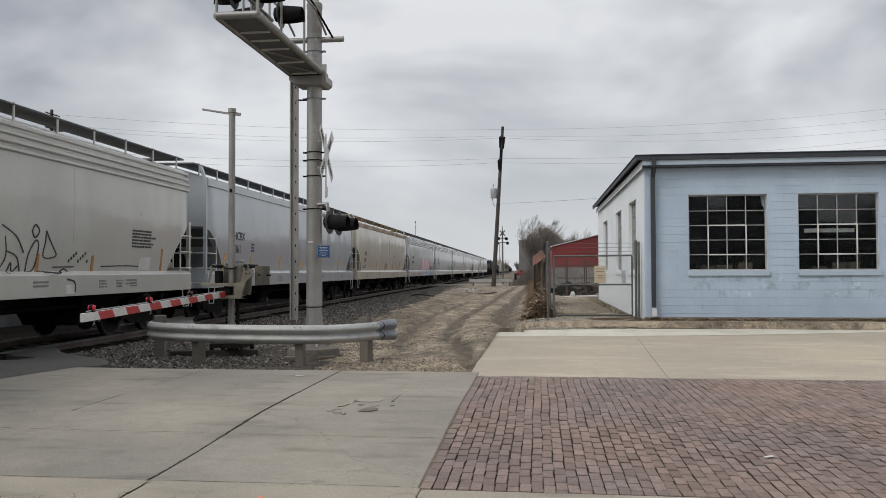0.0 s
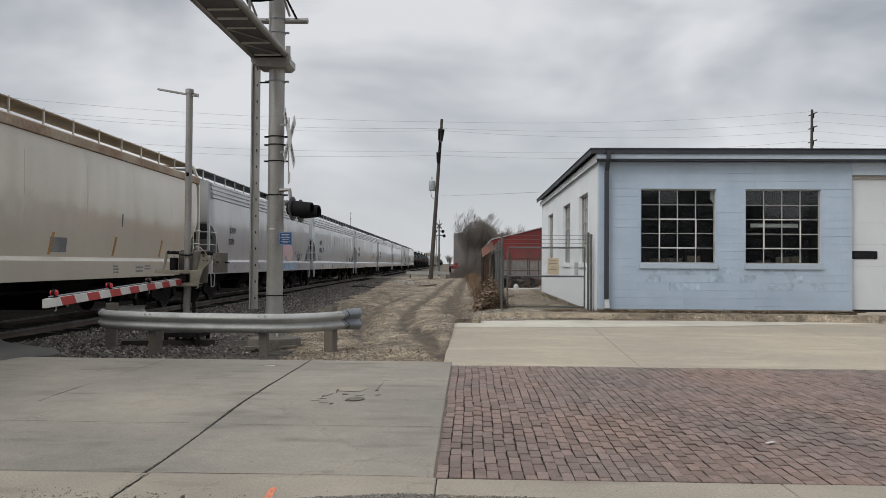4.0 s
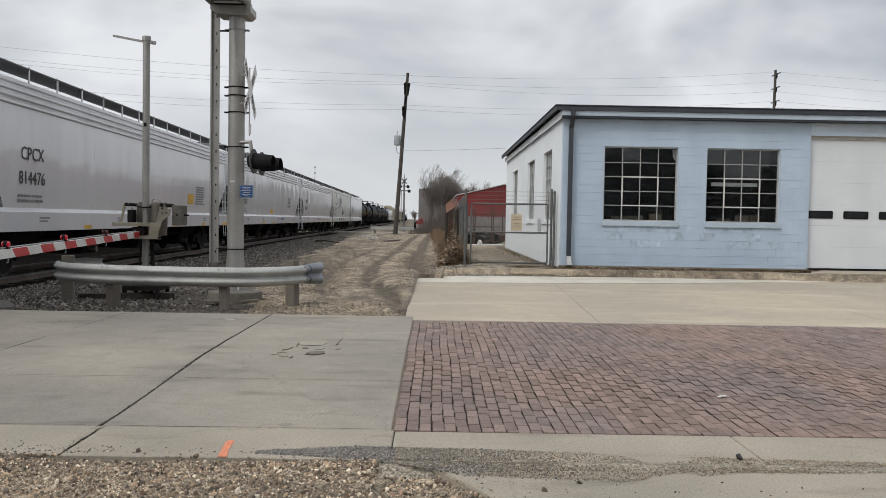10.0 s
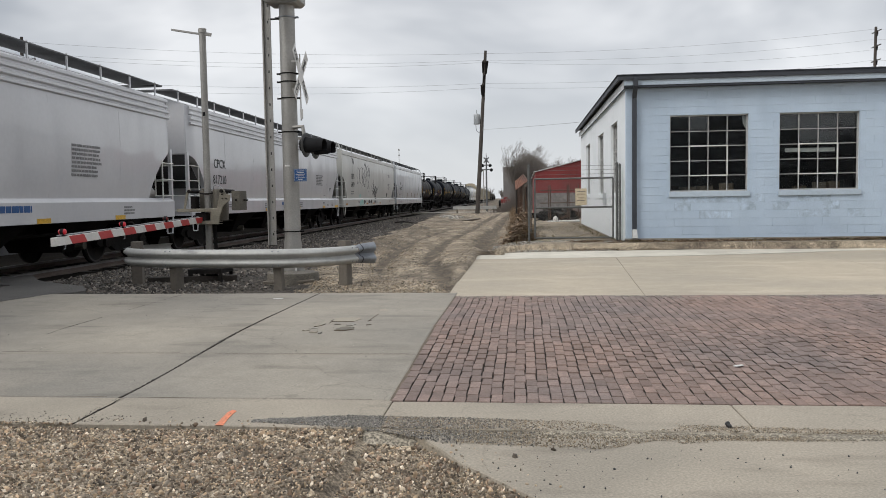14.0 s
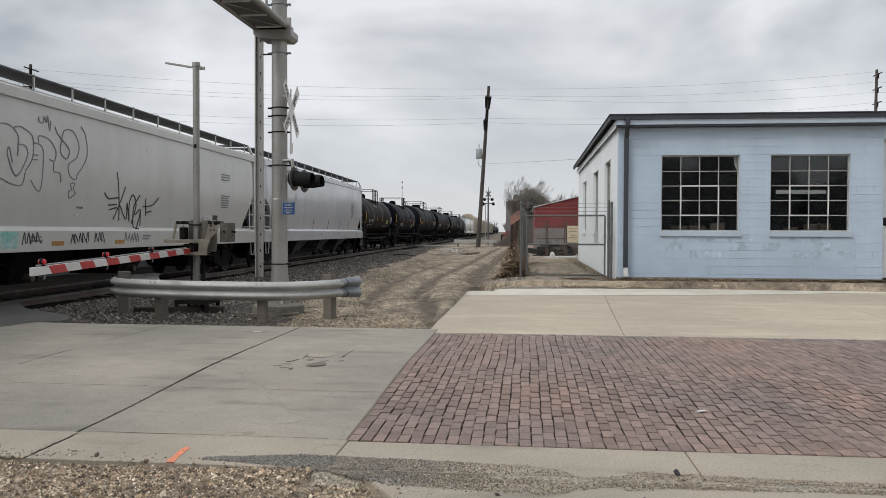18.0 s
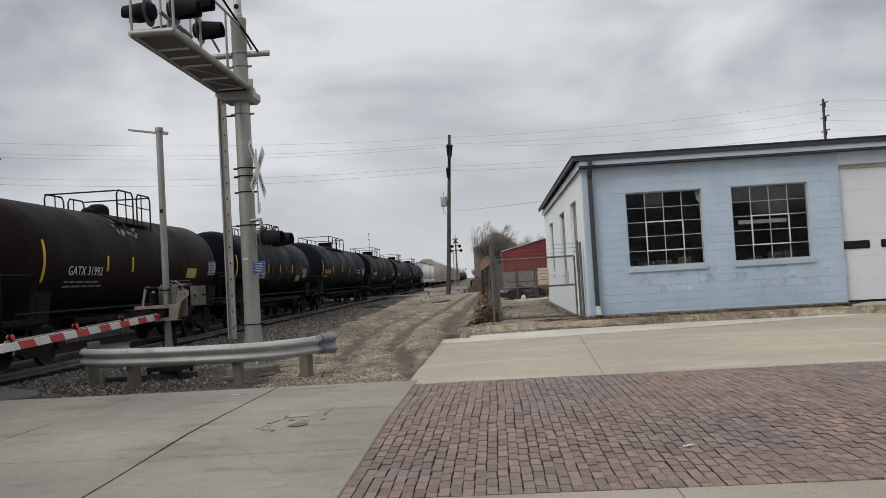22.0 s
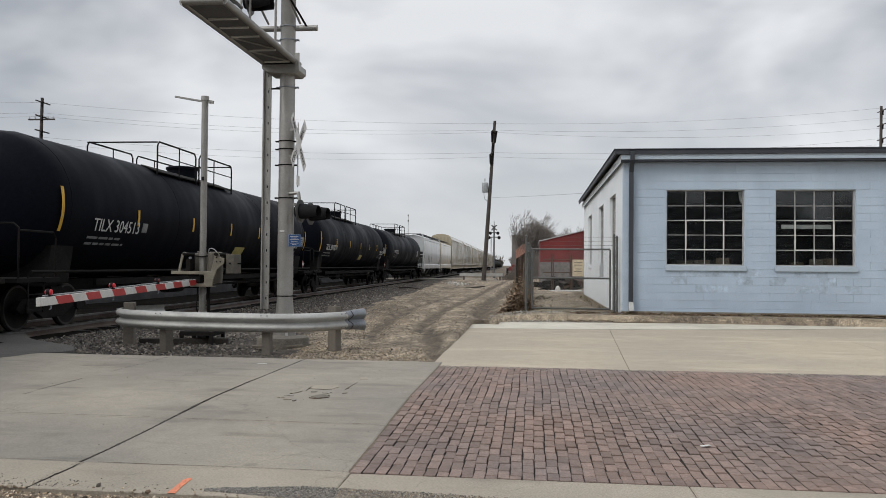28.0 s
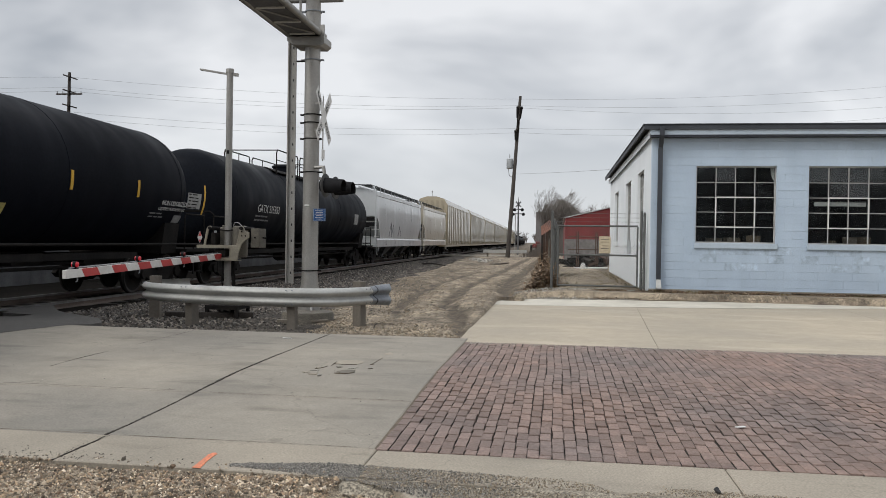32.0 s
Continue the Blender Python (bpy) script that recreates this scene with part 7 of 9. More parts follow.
c, pm, L = hopper_car(178.05, 197.5, (0.47, 0.49, 0.51), (("TILX", 0.34, 2.84, 2.55, M_MARK), ("624152", 0.38, 2.72, 2.11, M_MARK)), False, label="silver grey covered hopper car with low angled hoppers", curved=False)
place_car(c, 178.05)
bars(c, 4.4, 2.5, 0.3, 3, 0.1, 0.06, M_MARKG)
bars(c, 2.7, 1.85, 1.1, 2, 0.12, 0.05, M_MARKG)
bars(c, 16.5, 2.9, 1.0, 10, 0.09, 0.05, M_MARKG)
for y in (8, 11, 13.6, 16):
    stripe(c, y, 1.5, 1.9, 0.06, M_RUST, lean=0.1)


# Tank cars
def tank_car(front, back, color, radius, marks, label, dome="box", white=M_MARKW, strips=M_YELLOW, placard=None, strip_at_y=(2.75, 6.0, 9.3, 12.3, 15.1, 17.7)):
    shift = gap_near(front, -0.1) - front + 0.12      # marks are told from the front mark
    L = gap_near(back, 0.1) - front - 0.12 - shift
    car = thing("tank_car", Matrix(), label, "freight car", "cars of the train")
    pm = mat("tank_paint", color, tuple(v * 0.7 + 0.003 for v in color), 0.6, 14, 0.34, 0.0, bump=0.015, speck=0.15, streak=0.1, rough2=0.6, spec=0.02, wave=0.04)
    e0, e1, zc, n = 0.95, L - 0.95, 1.02 + radius, 36
    prof = [(0.0, 0.0), (0.02, 0.35), (0.09, 0.62), (0.22, 0.82), (0.42, 0.945), (0.65, 0.99), (0.85, 1.0)]
    rings = [(e0 + d, k) for d, k in prof[1:]] + [(e0 + 0.85 + (L - 3.6) * i / 12, 1.0) for i in range(1, 12)] + [(e1 - d, k) for d, k in prof[:0:-1]]
    bm = B()
    loft(bm, [[(radius * k * math.cos(2 * math.pi * i / n), y, zc + radius * k * math.sin(2 * math.pi * i / n)) for i in range(n)] for y, k in rings])
    tank = part("tank_shell", bm, pm, car, "dark painted steel tank", smooth=40)
    for y in (e0 + 0.86, L * 0.33, L * 0.67, e1 - 0.86):
        bm = B()
        loft(bm, [[(r * math.cos(2 * math.pi * i / n), yy, zc + r * math.sin(2 * math.pi * i / n)) for i in range(n)] for yy, r in ((y - 0.02, radius - 0.003), (y - 0.012, radius + 0.006), (y + 0.012, radius + 0.006), (y + 0.02, radius - 0.003))], True, False)
        part("weld_seam", bm, pm, tank)
    mid = L / 2
    bm = B()
    nn = 20
    loft(bm, [[(r * math.cos(2 * math.pi * i / nn), mid + r * math.sin(2 * math.pi * i / nn), zc + radius + z) for i in range(nn)] for z, r in (((-0.15, 0.30), (0.12, 0.30), (0.22, 0.27), (0.29, 0.17), (0.31, 0.03)) if dome == "round" else ((-0.15, 0.46), (0.22, 0.46), (0.24, 0.50), (0.30, 0.50), (0.33, 0.42)))])
    part("valve_housing", bm, pm, car, "round valve housing on the tank top", smooth=40)
    if dome == "round":
        bm = B()
        loft(bm, [[(r * math.cos(2 * math.pi * i / nn), mid - 0.62 + r * math.sin(2 * math.pi * i / nn), zc + radius + z) for i in range(nn)] for z, r in ((-0.1, 0.16), (0.06, 0.16), (0.12, 0.12), (0.16, 0.05))])
        part("manway_cover", bm, pm, car, smooth=40)
    top = zc + radius
    bm = B()
    pa, pb = (mid - 3.9, mid + 1.7) if L > 17 else (mid - 0.95, mid + 1.2)
    pc = pa + (pb - pa) * 0.46
    drop = radius - math.sqrt(radius ** 2 - 0.98 ** 2)
    for sx in (1, -1):
        loft(bm, [[(sx * 0.52, y, top - 0.06), (sx * 0.98, y, top - drop + 0.12), (sx * 0.98, y, top - drop + 0.09), (sx * 0.52, y, top - 0.09)] for y in (pa, pb)])
    plat = part("top_platform", bm, M_UNDER, car, "steel grating platform")
    for s in (1, -1):
        bm = B()
        for a, b in ((pa, pc), (pc + 0.25, pb)):
            tube(bm, [(s * 0.98, a, top - drop - 0.03), (s * 0.98, a, top + 0.44), (s * 0.98, a + 0.1, top + 0.55), (s * 0.98, b - 0.1, top + 0.55), (s * 0.98, b, top + 0.44), (s * 0.98, b, top - drop - 0.03)], 0.024, 6)
            tube(bm, [(s * 0.98, a, top + 0.18), (s * 0.98, b, top + 0.18)], 0.016, 6)
        for k in (0.25, 0.72):
            tube(bm, [(s * 0.98, pa + (pb - pa) * k, top - drop - 0.03), (s * 0.98, pa + (pb - pa) * k, top + 0.55)], 0.018, 6)
        part("platform_railing", bm, M_UNDER, car, "black safety railing")
    for yy in (pa, pb):
        bm = B()
        tube(bm, [(0.98, yy, top + 0.53), (-0.98, yy, top + 0.53)], 0.02, 6)
        part("end_railing", bm, M_UNDER, car)
    for s in (1, -1):
        bm = B()
        tube(bm, [(s * 1.48, 0.5, 1.18), (s * 1.48, L - 0.5, 1.18)], 0.03, 8)
        part("side_handrail", bm, M_UNDER, car, "long handrail along the tank")
    for y, s in ((0.75, -1), (L - 0.75, 1)):
        bm = B()
        box(bm, -1.5, 1.5, y - 0.7, y + 0.7, 0.98, 1.06)
        part("end_platform", bm, M_UNDER, car)
        bm = B()
        yy = y + s * 0.55
        tube(bm, [(1.42, yy, 1.0), (1.42, yy, 2.0), (1.32, yy, 2.08), (-1.32, yy, 2.08), (-1.42, yy, 2.0), (-1.42, yy, 1.0)], 0.022, 6)
        for sx in (1.42, -1.42):
            tube(bm, [(sx, yy, 1.95), (sx, yy - s * 1.1, 1.95), (sx, yy - s * 1.2, 1.85), (sx, yy - s * 1.2, 1.05)], 0.022, 6)
        part("end_handrail", bm, M_UNDER, car, "bent end handrail")
        bm = B()
        ya = y - s * 1.1
        loft(bm, [[(-1.2, ya - 0.4, 0.95), (1.2, ya - 0.4, 0.95), (1.2, ya + 0.4, 0.95), (-1.2, ya + 0.4, 0.95)], [(-1.3, ya - 0.4, zc - radius * 0.55), (1.3, ya - 0.4, zc - radius * 0.55), (1.3, ya + 0.4, zc - radius * 0.55), (-1.3, ya + 0.4, zc - radius * 0.55)]])
        part("bolster_cradle", bm, M_UNDER, car)
        ladder_part(car, 1.46, min(y - s * 0.2, y + s * 0.3), max(y - s * 0.2, y + s * 0.3), 0.4, 1.1, 3, M_UNDER, "step_ladder")
    bm = B()
    box(bm, -0.25, 0.25, 0.8, L - 0.8, 0.72, 0.98)
    tube(bm, [(0.6, mid - 2.5, 0.72), (0.6, mid - 1.5, 0.72)], 0.2, 12)
    box(bm, -0.4, 0.4, mid + 0.8, mid + 1.5, 0.55, 1.0)
    for s in (1, -1):
        box(bm, s * 1.15 - 0.04, s * 1.15 + 0.04, 3.4, L - 3.4, 0.86, 1.0)
        tube(bm, [(s * 0.8, 3.2, 0.7), (s * 0.8, L - 3.2, 0.7)], 0.035, 6)
    for k in range(1, 6):
        box(bm, -1.15, 1.15, 3.2 + (L - 6.4) * k / 6 - 0.05, 3.2 + (L - 6.4) * k / 6 + 0.05, 0.8, 0.98)
    part("underframe", bm, M_UNDER, car)
    for y in (2.0, L - 2.0):
        add_truck(car, y)
    add_ends(car, L, pm)

    if placard:
        y, z = placard[0] - shift, placard[1]
        bm = B()
        prism(bm, [(y - 0.16, z), (y, z - 0.16), (y + 0.16, z), (y, z + 0.16)], "x", 1.49, 1.495)
        plate = part("hazard_placard", bm, M_WHITE, car, "red and white diamond placard")
        for k0, k1 in ((0.03, 0.145), (-0.145, -0.06)):
            bm = B()
            prism(bm, [(y - 0.14 + abs(k0), z + k0), (y + 0.14 - abs(k0), z + k0), (y + 0.148 - abs(k1), z + k1), (y - 0.148 + abs(k1), z + k1)], "x", 1.496, 1.499)
            part("red_field", bm, M_RED, plate)

    def on_shell(z):
        return math.sqrt(max(0.05, radius ** 2 - (z - zc) ** 2)) + 0.006

    for text, size, y, z, m in marks:
        y -= shift
        lean = math.degrees(math.asin(max(-1, min(1, (z + size * 0.35 - zc) / radius))))
        zz = z
        writing(text, size, m, car, Matrix.Translation((on_shell(zz + size * 0.35) + 0.012, y, zz)) @ pose(0, 0, 0, 90, 0, 90) @ pose(0, 0, 0, -lean, 0, 0))
    if strips:
        for k, y in enumerate(strip_at_y):
            y -= shift
            if y > L - 1.6:
                break
            z0, z1 = (zc - 0.55, zc + 0.35) if k == 0 and y < 4 else (zc - 0.3, zc + 0.08)
            bm = B()
            loft(bm, [[(on_shell(z) - 0.006, y, z), (on_shell(z) + 0.004, y, z), (on_shell(z) + 0.004, y + 0.09, z), (on_shell(z) - 0.006, y + 0.09, z)] for z in [z0 + (z1 - z0) * q / 8 for q in range(9)]])
            part("reflector_strip", bm, strips, car, "vertical reflective strip")

    def panel(y0, y1, z0, z1, m, name="data_panel", lab="data panel"):
        bm = B()
        k = 4
        y0, y1 = y0 - shift, y1 - shift
        loft(bm, [[(on_shell(z0 + (z1 - z0) * i / k) - 0.006, y0, z0 + (z1 - z0) * i / k), (on_shell(z0 + (z1 - z0) * i / k) + 0.003, y0, z0 + (z1 - z0) * i / k), (on_shell(z0 + (z1 - z0) * i / k) + 0.003, y1, z0 + (z1 - z0) * i / k), (on_shell(z0 + (z1 - z0) * i / k) - 0.006, y1, z0 + (z1 - z0) * i / k)] for i in range(k + 1)])
        part(name, bm, m, car, lab)

    def lines(y, z, w, count, pitch, thick, m):
        for i in range(count):
            zz, q, end = z - i * pitch, y, y + w * (0.75 + 0.25 * ((i * 37) % 5) / 4)
            while q < end - 0.05:
                word = min(end, q + rnd.uniform(0.12, 0.42))
                panel(q, word, zz, zz + thick, m, "stencil_line", "small stencilled print")
                q = word + 0.07

    place_car(car, front + shift)
    return car, panel, lines


BROWN = (0.0185, 0.0128, 0.0122)
BLACKT = (0.0055, 0.0067, 0.0108)
NAVY = (0.0045, 0.006, 0.010)
GREYT = (0.0105, 0.0122, 0.0162)
M_FADED = mat("faded_notice", (0.30, 0.30, 0.29), (0.22, 0.22, 0.215), 6, 40, 0.7, bump=0.0, speck=0.3)
M_OLIVE = mat("faded_yellow_notice", (0.40, 0.34, 0.10), (0.30, 0.26, 0.09), 5, 40, 0.7, bump=0.0, speck=0.25)
c, panel, lines = tank_car(197.85, 211.55, BROWN, 1.35, (("GATX 31992", 0.3, 3.85, 1.97, M_MARKW),), "brown-black tank car with white marks and yellow panels", "round", strip_at_y=(2.85, 5.77, 7.2, 9.4))
panel(11.23, 12.05, 1.9, 2.2, M_OLIVE, "notice_panel", "yellow notice panel")
panel(13.2, 13.9, 2.0, 2.45, M_FADED)
lines(13.27, 2.4, 0.55, 5, 0.09, 0.03, M_UNDER)
lines(3.85, 1.8, 2.2, 2, 0.10, 0.04, M_MARKG)
lines(10.0, 1.8, 2.2, 2, 0.10, 0.04, M_MARKG)
scr = random.Random(5)
for k in range(16):
    y, z = 6.9 + 1.25 * scr.random(), 2.98 + 0.42 * scr.random()
    panel(y, y + scr.uniform(0.05, 0.16), z, z + scr.uniform(0.03, 0.14), M_MARKG, "paint_scrape", "pale scraped paint high on the tank")
c, panel, lines = tank_car(211.85, 227.35, NAVY, 1.385, (("GATX 37075", 0.32, 4.62, 1.86, M_MARKW),), "blue-black tank car with faded violet graffiti low on its side", "round", strip_at_y=(2.3, 6.85, 8.92, 11.28, 13.4))
lines(4.3, 1.72, 1.8, 1, 0.12, 0.04, M_MARKG)
panel(12.3, 13.1, 1.75, 2.0, M_OLIVE, "notice_panel", "yellow notice panel")
panel(13.75, 14.5, 1.9, 2.35, M_FADED)
lines(13.8, 2.3, 0.6, 4, 0.09, 0.03, M_UNDER)
rr = random.Random(77)
M_SCRAWL = mat("faded_violet_spray", (0.075, 0.035, 0.055), (0.035, 0.022, 0.032), 5, 20, 0.7, bump=0.0, speck=0.3)
zc = 1.02 + 1.385
for y0, y1, z0, z1, count in ((5.4, 7.4, 1.75, 2.35, 14), (7.7, 9.9, 1.65, 2.6, 18), (10.6, 11.9, 2.0, 2.75, 12)):
    y = y0
    for k in range(count):
        bm = B()
        y = y0 + (y1 - y0) * k / count
        pts = spline([(0, y + rr.uniform(-0.1, 0.25), z0 + (z1 - z0) * q + rr.uniform(-0.12, 0.12)) for q in (rr.choice((0.0, 0.2, 1.0)), 0.5, rr.choice((0.1, 0.6, 0.9)))], 5)
        rows = []
        for p in pts:
            x = math.sqrt(1.385 ** 2 - (p.z - zc) ** 2) + 0.002
            rows.append([(x - 0.01, p.y - 0.4 - 0.016, p.z), (x + 0.006, p.y - 0.4 - 0.016, p.z), (x + 0.006, p.y - 0.4 + 0.016, p.z), (x - 0.01, p.y - 0.4 + 0.016, p.z)])
        loft(bm, rows)
        part("graffiti", bm, M_SCRAWL, c, "faded violet sprayed scrawl")
c, panel, lines = tank_car(227.65, 247.95, GREYT, 1.50, (("UTLX 952703", 0.34, 3.18, 2.12, M_YELLOW),), "dark grey pressure tank car with yellow marks", "box")
lines(3.3, 1.95, 1.4, 1, 0.12, 0.05, M_YELLOW)
panel(18.4, 19.3, 2.1, 2.55, M_FADED)
lines(16.0, 2.35, 1.6, 2, 0.16, 0.07, M_MARKW)
for f0, f1, ty, number in ((248.3, 269.45, 3.95, "304513"), (269.75, 289.9, 3.68, "304483")):
    c, panel, lines = tank_car(f0, f1, BLACKT, 1.52, (("TILX " + number, 0.40, ty, 2.05, M_MARKW), ("NON-ODORIZED", 0.17, 18.9, 2.12, M_MARKW), ("LIQUEFIED PETROLEUM GAS", 0.11, 18.8, 2.0, M_MARKW)), "black pressure tank car with white marks and yellow strips", "box", placard=(21.1, 1.36))
    lines(ty, 1.88, 1.9, 2, 0.13, 0.05, M_MARKG)
    panel(ty + 2.35, ty + 2.6, 2.1, 2.32, M_MARKG, "stencil_box", "small stencilled box")
    panel(12.6 if ty < 3.8 else 13.1, 13.4 if ty < 3.8 else 14.0, 1.62, 1.9, M_OLIVE, "notice_panel", "faded yellow notice panel")
    panel(20.3, 21.1, 2.1, 2.5, M_FADED)
    lines(20.35, 2.45, 0.65, 5, 0.085, 0.03, M_UNDER)
    panel(21.3, 21.38, 1.95, 2.75, M_YELLOW, "reflector_strip", "vertical reflective strip")
    lines(18.5, 1.9, 0.8, 2, 0.08, 0.03, M_MARKG)
    panel(19.8, 20.2, 1.72, 1.9, M_MARKG, "stencil_box", "small stencilled box")
c, panel, lines = tank_car(290.2, 311.5, GREYT, 1.50, (("GATX 215353", 0.36, 5.0, 2.2, M_MARKW),), "dark grey pressure tank car with white marks", "box", strips=None)
lines(5.0, 2.05, 1.5, 2, 0.13, 0.05, M_MARKG)
panel(18.6, 19.4, 2.1, 2.6, M_FADED)

c, pm, L = hopper_car(311.8, 331.0, (0.50, 0.515, 0.52), (), False, label="silver covered hopper car behind the tank cars", curved=False)
place_car(c, 311.8)
curve_tag(c, [[(6, 1.6), (6.4, 2.4), (6.8, 1.6), (7.2, 2.3), (7.6, 1.6)], [(9, 1.6), (9.4, 2.2), (9.9, 1.6)]], 0.05, M_MARKG)
c, pm, L = hopper_car(331.3, 347.0, BEIGE, (), False, label="beige covered hopper car", curved=False)
place_car(c, 331.3)


def autorack(front, L, tone):
    car = thing("autorack_car", Matrix(), "tall buff autorack car with perforated side panels", "freight car", "cars of the train")
    m1 = paint("rack_panel", tuple(v * tone for v in (0.40, 0.34, 0.235)))
    m2 = paint("rack_frame", tuple(v * tone for v in (0.34, 0.29, 0.20)))
    bm = B()
    loft(bm, [[(1.5, y, 1.0), (1.52, y, 4.9), (1.2, y, 5.45), (0.5, y, 5.68), (-0.5, y, 5.68), (-1.2, y, 5.45), (-1.52, y, 4.9), (-1.5, y, 1.0)] for y in (0.7, L - 0.7)])
    body = part("rack_body", bm, m1, car, "buff rack body")
    k = 14
    for i in range(k):
        y0 = 0.8 + (L - 1.6) * i / k
        bm = B()
        box(bm, 1.52, 1.55, y0 + 0.06, y0 + (L - 1.6) / k - 0.06, 1.35, 4.75)
        part("side_panel", bm, m1, body)
        bm = B()
        box(bm, 1.51, 1.58, y0 - 0.05, y0 + 0.05, 1.0, 4.9)
        part("side_post", bm, m2, body)
    for y in (0.68, L - 0.68):
        for x in (-1.0, -0.5, 0.0, 0.5, 1.0):
            bm = B()
            box(bm, x - 0.12, x + 0.12, y - 0.04, y + 0.04, 1.1, 5.3)
            part("end_door_leaf", bm, m2, body, "dark slotted end door")
    bm = B()
    box(bm, -1.5, 1.5, 0.4, L - 0.4, 0.8, 1.0)
    part("deck_sill", bm, m2, car)
    for y in (2.6, L - 2.6):
        add_truck(car, y)
    add_ends(car, L, m2)
    place_car(car, front)


for i in range(8):
    autorack(347.3 + i * 27.2, 26.9, (1.0, 0.92, 1.05, 0.9)[i % 4])
tank_car(565.2, 581.6, BLACKT, 1.45, (), "black tank car far down the train", "box", strips=None)
for i in range(12):
    tank_car(581.9 + 17.0 * i, 598.6 + 17.0 * i, (GREYT, BLACKT, BROWN)[i % 3], 1.45, (), "dark tank car far down the train", "box", strips=None)


# ---- fence, gate and yard ----
def chain_link(bm, x0, x1, z0, z1, y, pitch=0.075, r=0.0025, axis="x"):
    w, h = x1 - x0, z1 - z0
    for s in (1, -1):
        k = -h if s > 0 else 0.0
        while k < (w if s > 0 else w + h):
            if s > 0:
                a, b = max(0, k), min(w, k + h)
                za, zb = a - k, b - k
            else:
                a, b = max(0, k - h), min(w, k)
                za, zb = k - a, k - b
            if b - a > 0.01:
                p, q = (x0 + a, y, z0 + za), (x0 + b, y, z0 + zb)
                if axis == "y":
                    p, q = (y, p[0], p[2]), (y, q[0], q[2])
                tube(bm, [p, q], r, 3, caps=False)
            k += pitch


def build_fence():
    g = thing("chain_link_gate", Matrix(), "closed chain-link yard gate with a faded tan sign", "gate")
    y = 17.2
    for name, pts in (("gate_frame", [(1.72, y, 0.38), (1.72, y, 1.97)]), ("gate_frame", [(3.80, y, 0.38), (3.80, y, 1.97)]), ("gate_rail", [(1.72, y, 1.97), (3.80, y, 1.98)]), ("gate_rail", [(1.72, y, 1.20), (3.80, y, 1.20)]), ("gate_rail", [(1.72, y, 0.38), (3.80, y, 0.38)])):
        bm = B()
        tube(bm, pts, 0.024, 8)
        part(name, bm, M_CHAIN, g, smooth=40)
    bm = B()
    chain_link(bm, 1.74, 3.79, 0.40, 1.96, y)
    part("chain_mesh", bm, M_CHAIN, g, "woven wire mesh")
    bm = B()
    for z in (2.08, 2.19, 2.30):
        tube(bm, [(1.55, y, z), (3.93, y, z + 0.01)], 0.004, 4)
    part("barbed_wire", bm, M_CHAIN, g, "three strands of wire above the gate")
    bm = B()
    box(bm, 2.80, 3.10, y - 0.04, y - 0.03, 1.25, 1.70)
    s = part("sign_plate", bm, M_TAN, g, "faded tan sign board", bevel=0.004)
    for z, w in ((1.62, 0.2), (1.55, 0.22), (1.45, 0.16), (1.38, 0.2)):
        bm = B()
        box(bm, 2.95 - w / 2, 2.95 + w / 2, y - 0.0425, y - 0.0405, z - 0.008, z + 0.008)
        part("sign_line", bm, M_WOOD, s)
    bm = B()
    box(bm, 3.52, 3.62, y - 0.08, y - 0.03, 1.24, 1.58)
    part("latch_box", bm, M_PORC, g, "grey latch box", bevel=0.01)
    f = thing("chain_link_fence", Matrix(), "old chain-link fence along the yard", "fence")
    for x, yy, z1 in ((1.56, 17.15, 2.32), (3.90, 17.2, 2.35), (3.97, 17.16, 2.3), (1.6, 20.2, 2.2), (1.62, 23.2, 2.2), (1.65, 26.2, 2.2), (1.68, 29.2, 2.2), (1.7, 32.2, 2.2)):
        bm = B()
        tube(bm, [(x, yy, 0.1), (x, yy, z1)], 0.034, 10)
        p = part("fence_post", bm, M_CHAIN, f, smooth=40)
        bm = B()
        tube(bm, [(x, yy, z1), (x, yy, z1 + 0.05)], 0.045, 10, 0.015)
        part("post_cap", bm, M_CHAIN, p)
    bm = B()
    tube(bm, [(1.57, 17.2, 1.95), (1.7, 32.2, 1.95)], 0.02, 8)
    part("top_rail", bm, M_CHAIN, f)
    bm = B()
    chain_link(bm, 17.2, 32.2, 0.35, 1.95, 1.63, 0.12, 0.003, "y")
    part("chain_mesh", bm, M_CHAIN, f, "woven wire mesh")
    # rear cross fence
    r = thing("rear_fence", Matrix(), "rusty pipe fence at the back of the yard", "fence")
    for x in (2.6, 2.68, 3.48, 3.56, 4.0):
        bm = B()
        tube(bm, [(x, 34, 0.2), (x, 34, 2.07)], 0.026, 8)
        part("fence_post", bm, M_RUSTB, r)
    for z in (1.21, 1.81):
        bm = B()
        tube(bm, [(2.2, 34, z), (4.1, 34, z)], 0.022, 8)
        part("fence_rail", bm, M_RUSTB, r)


build_fence()


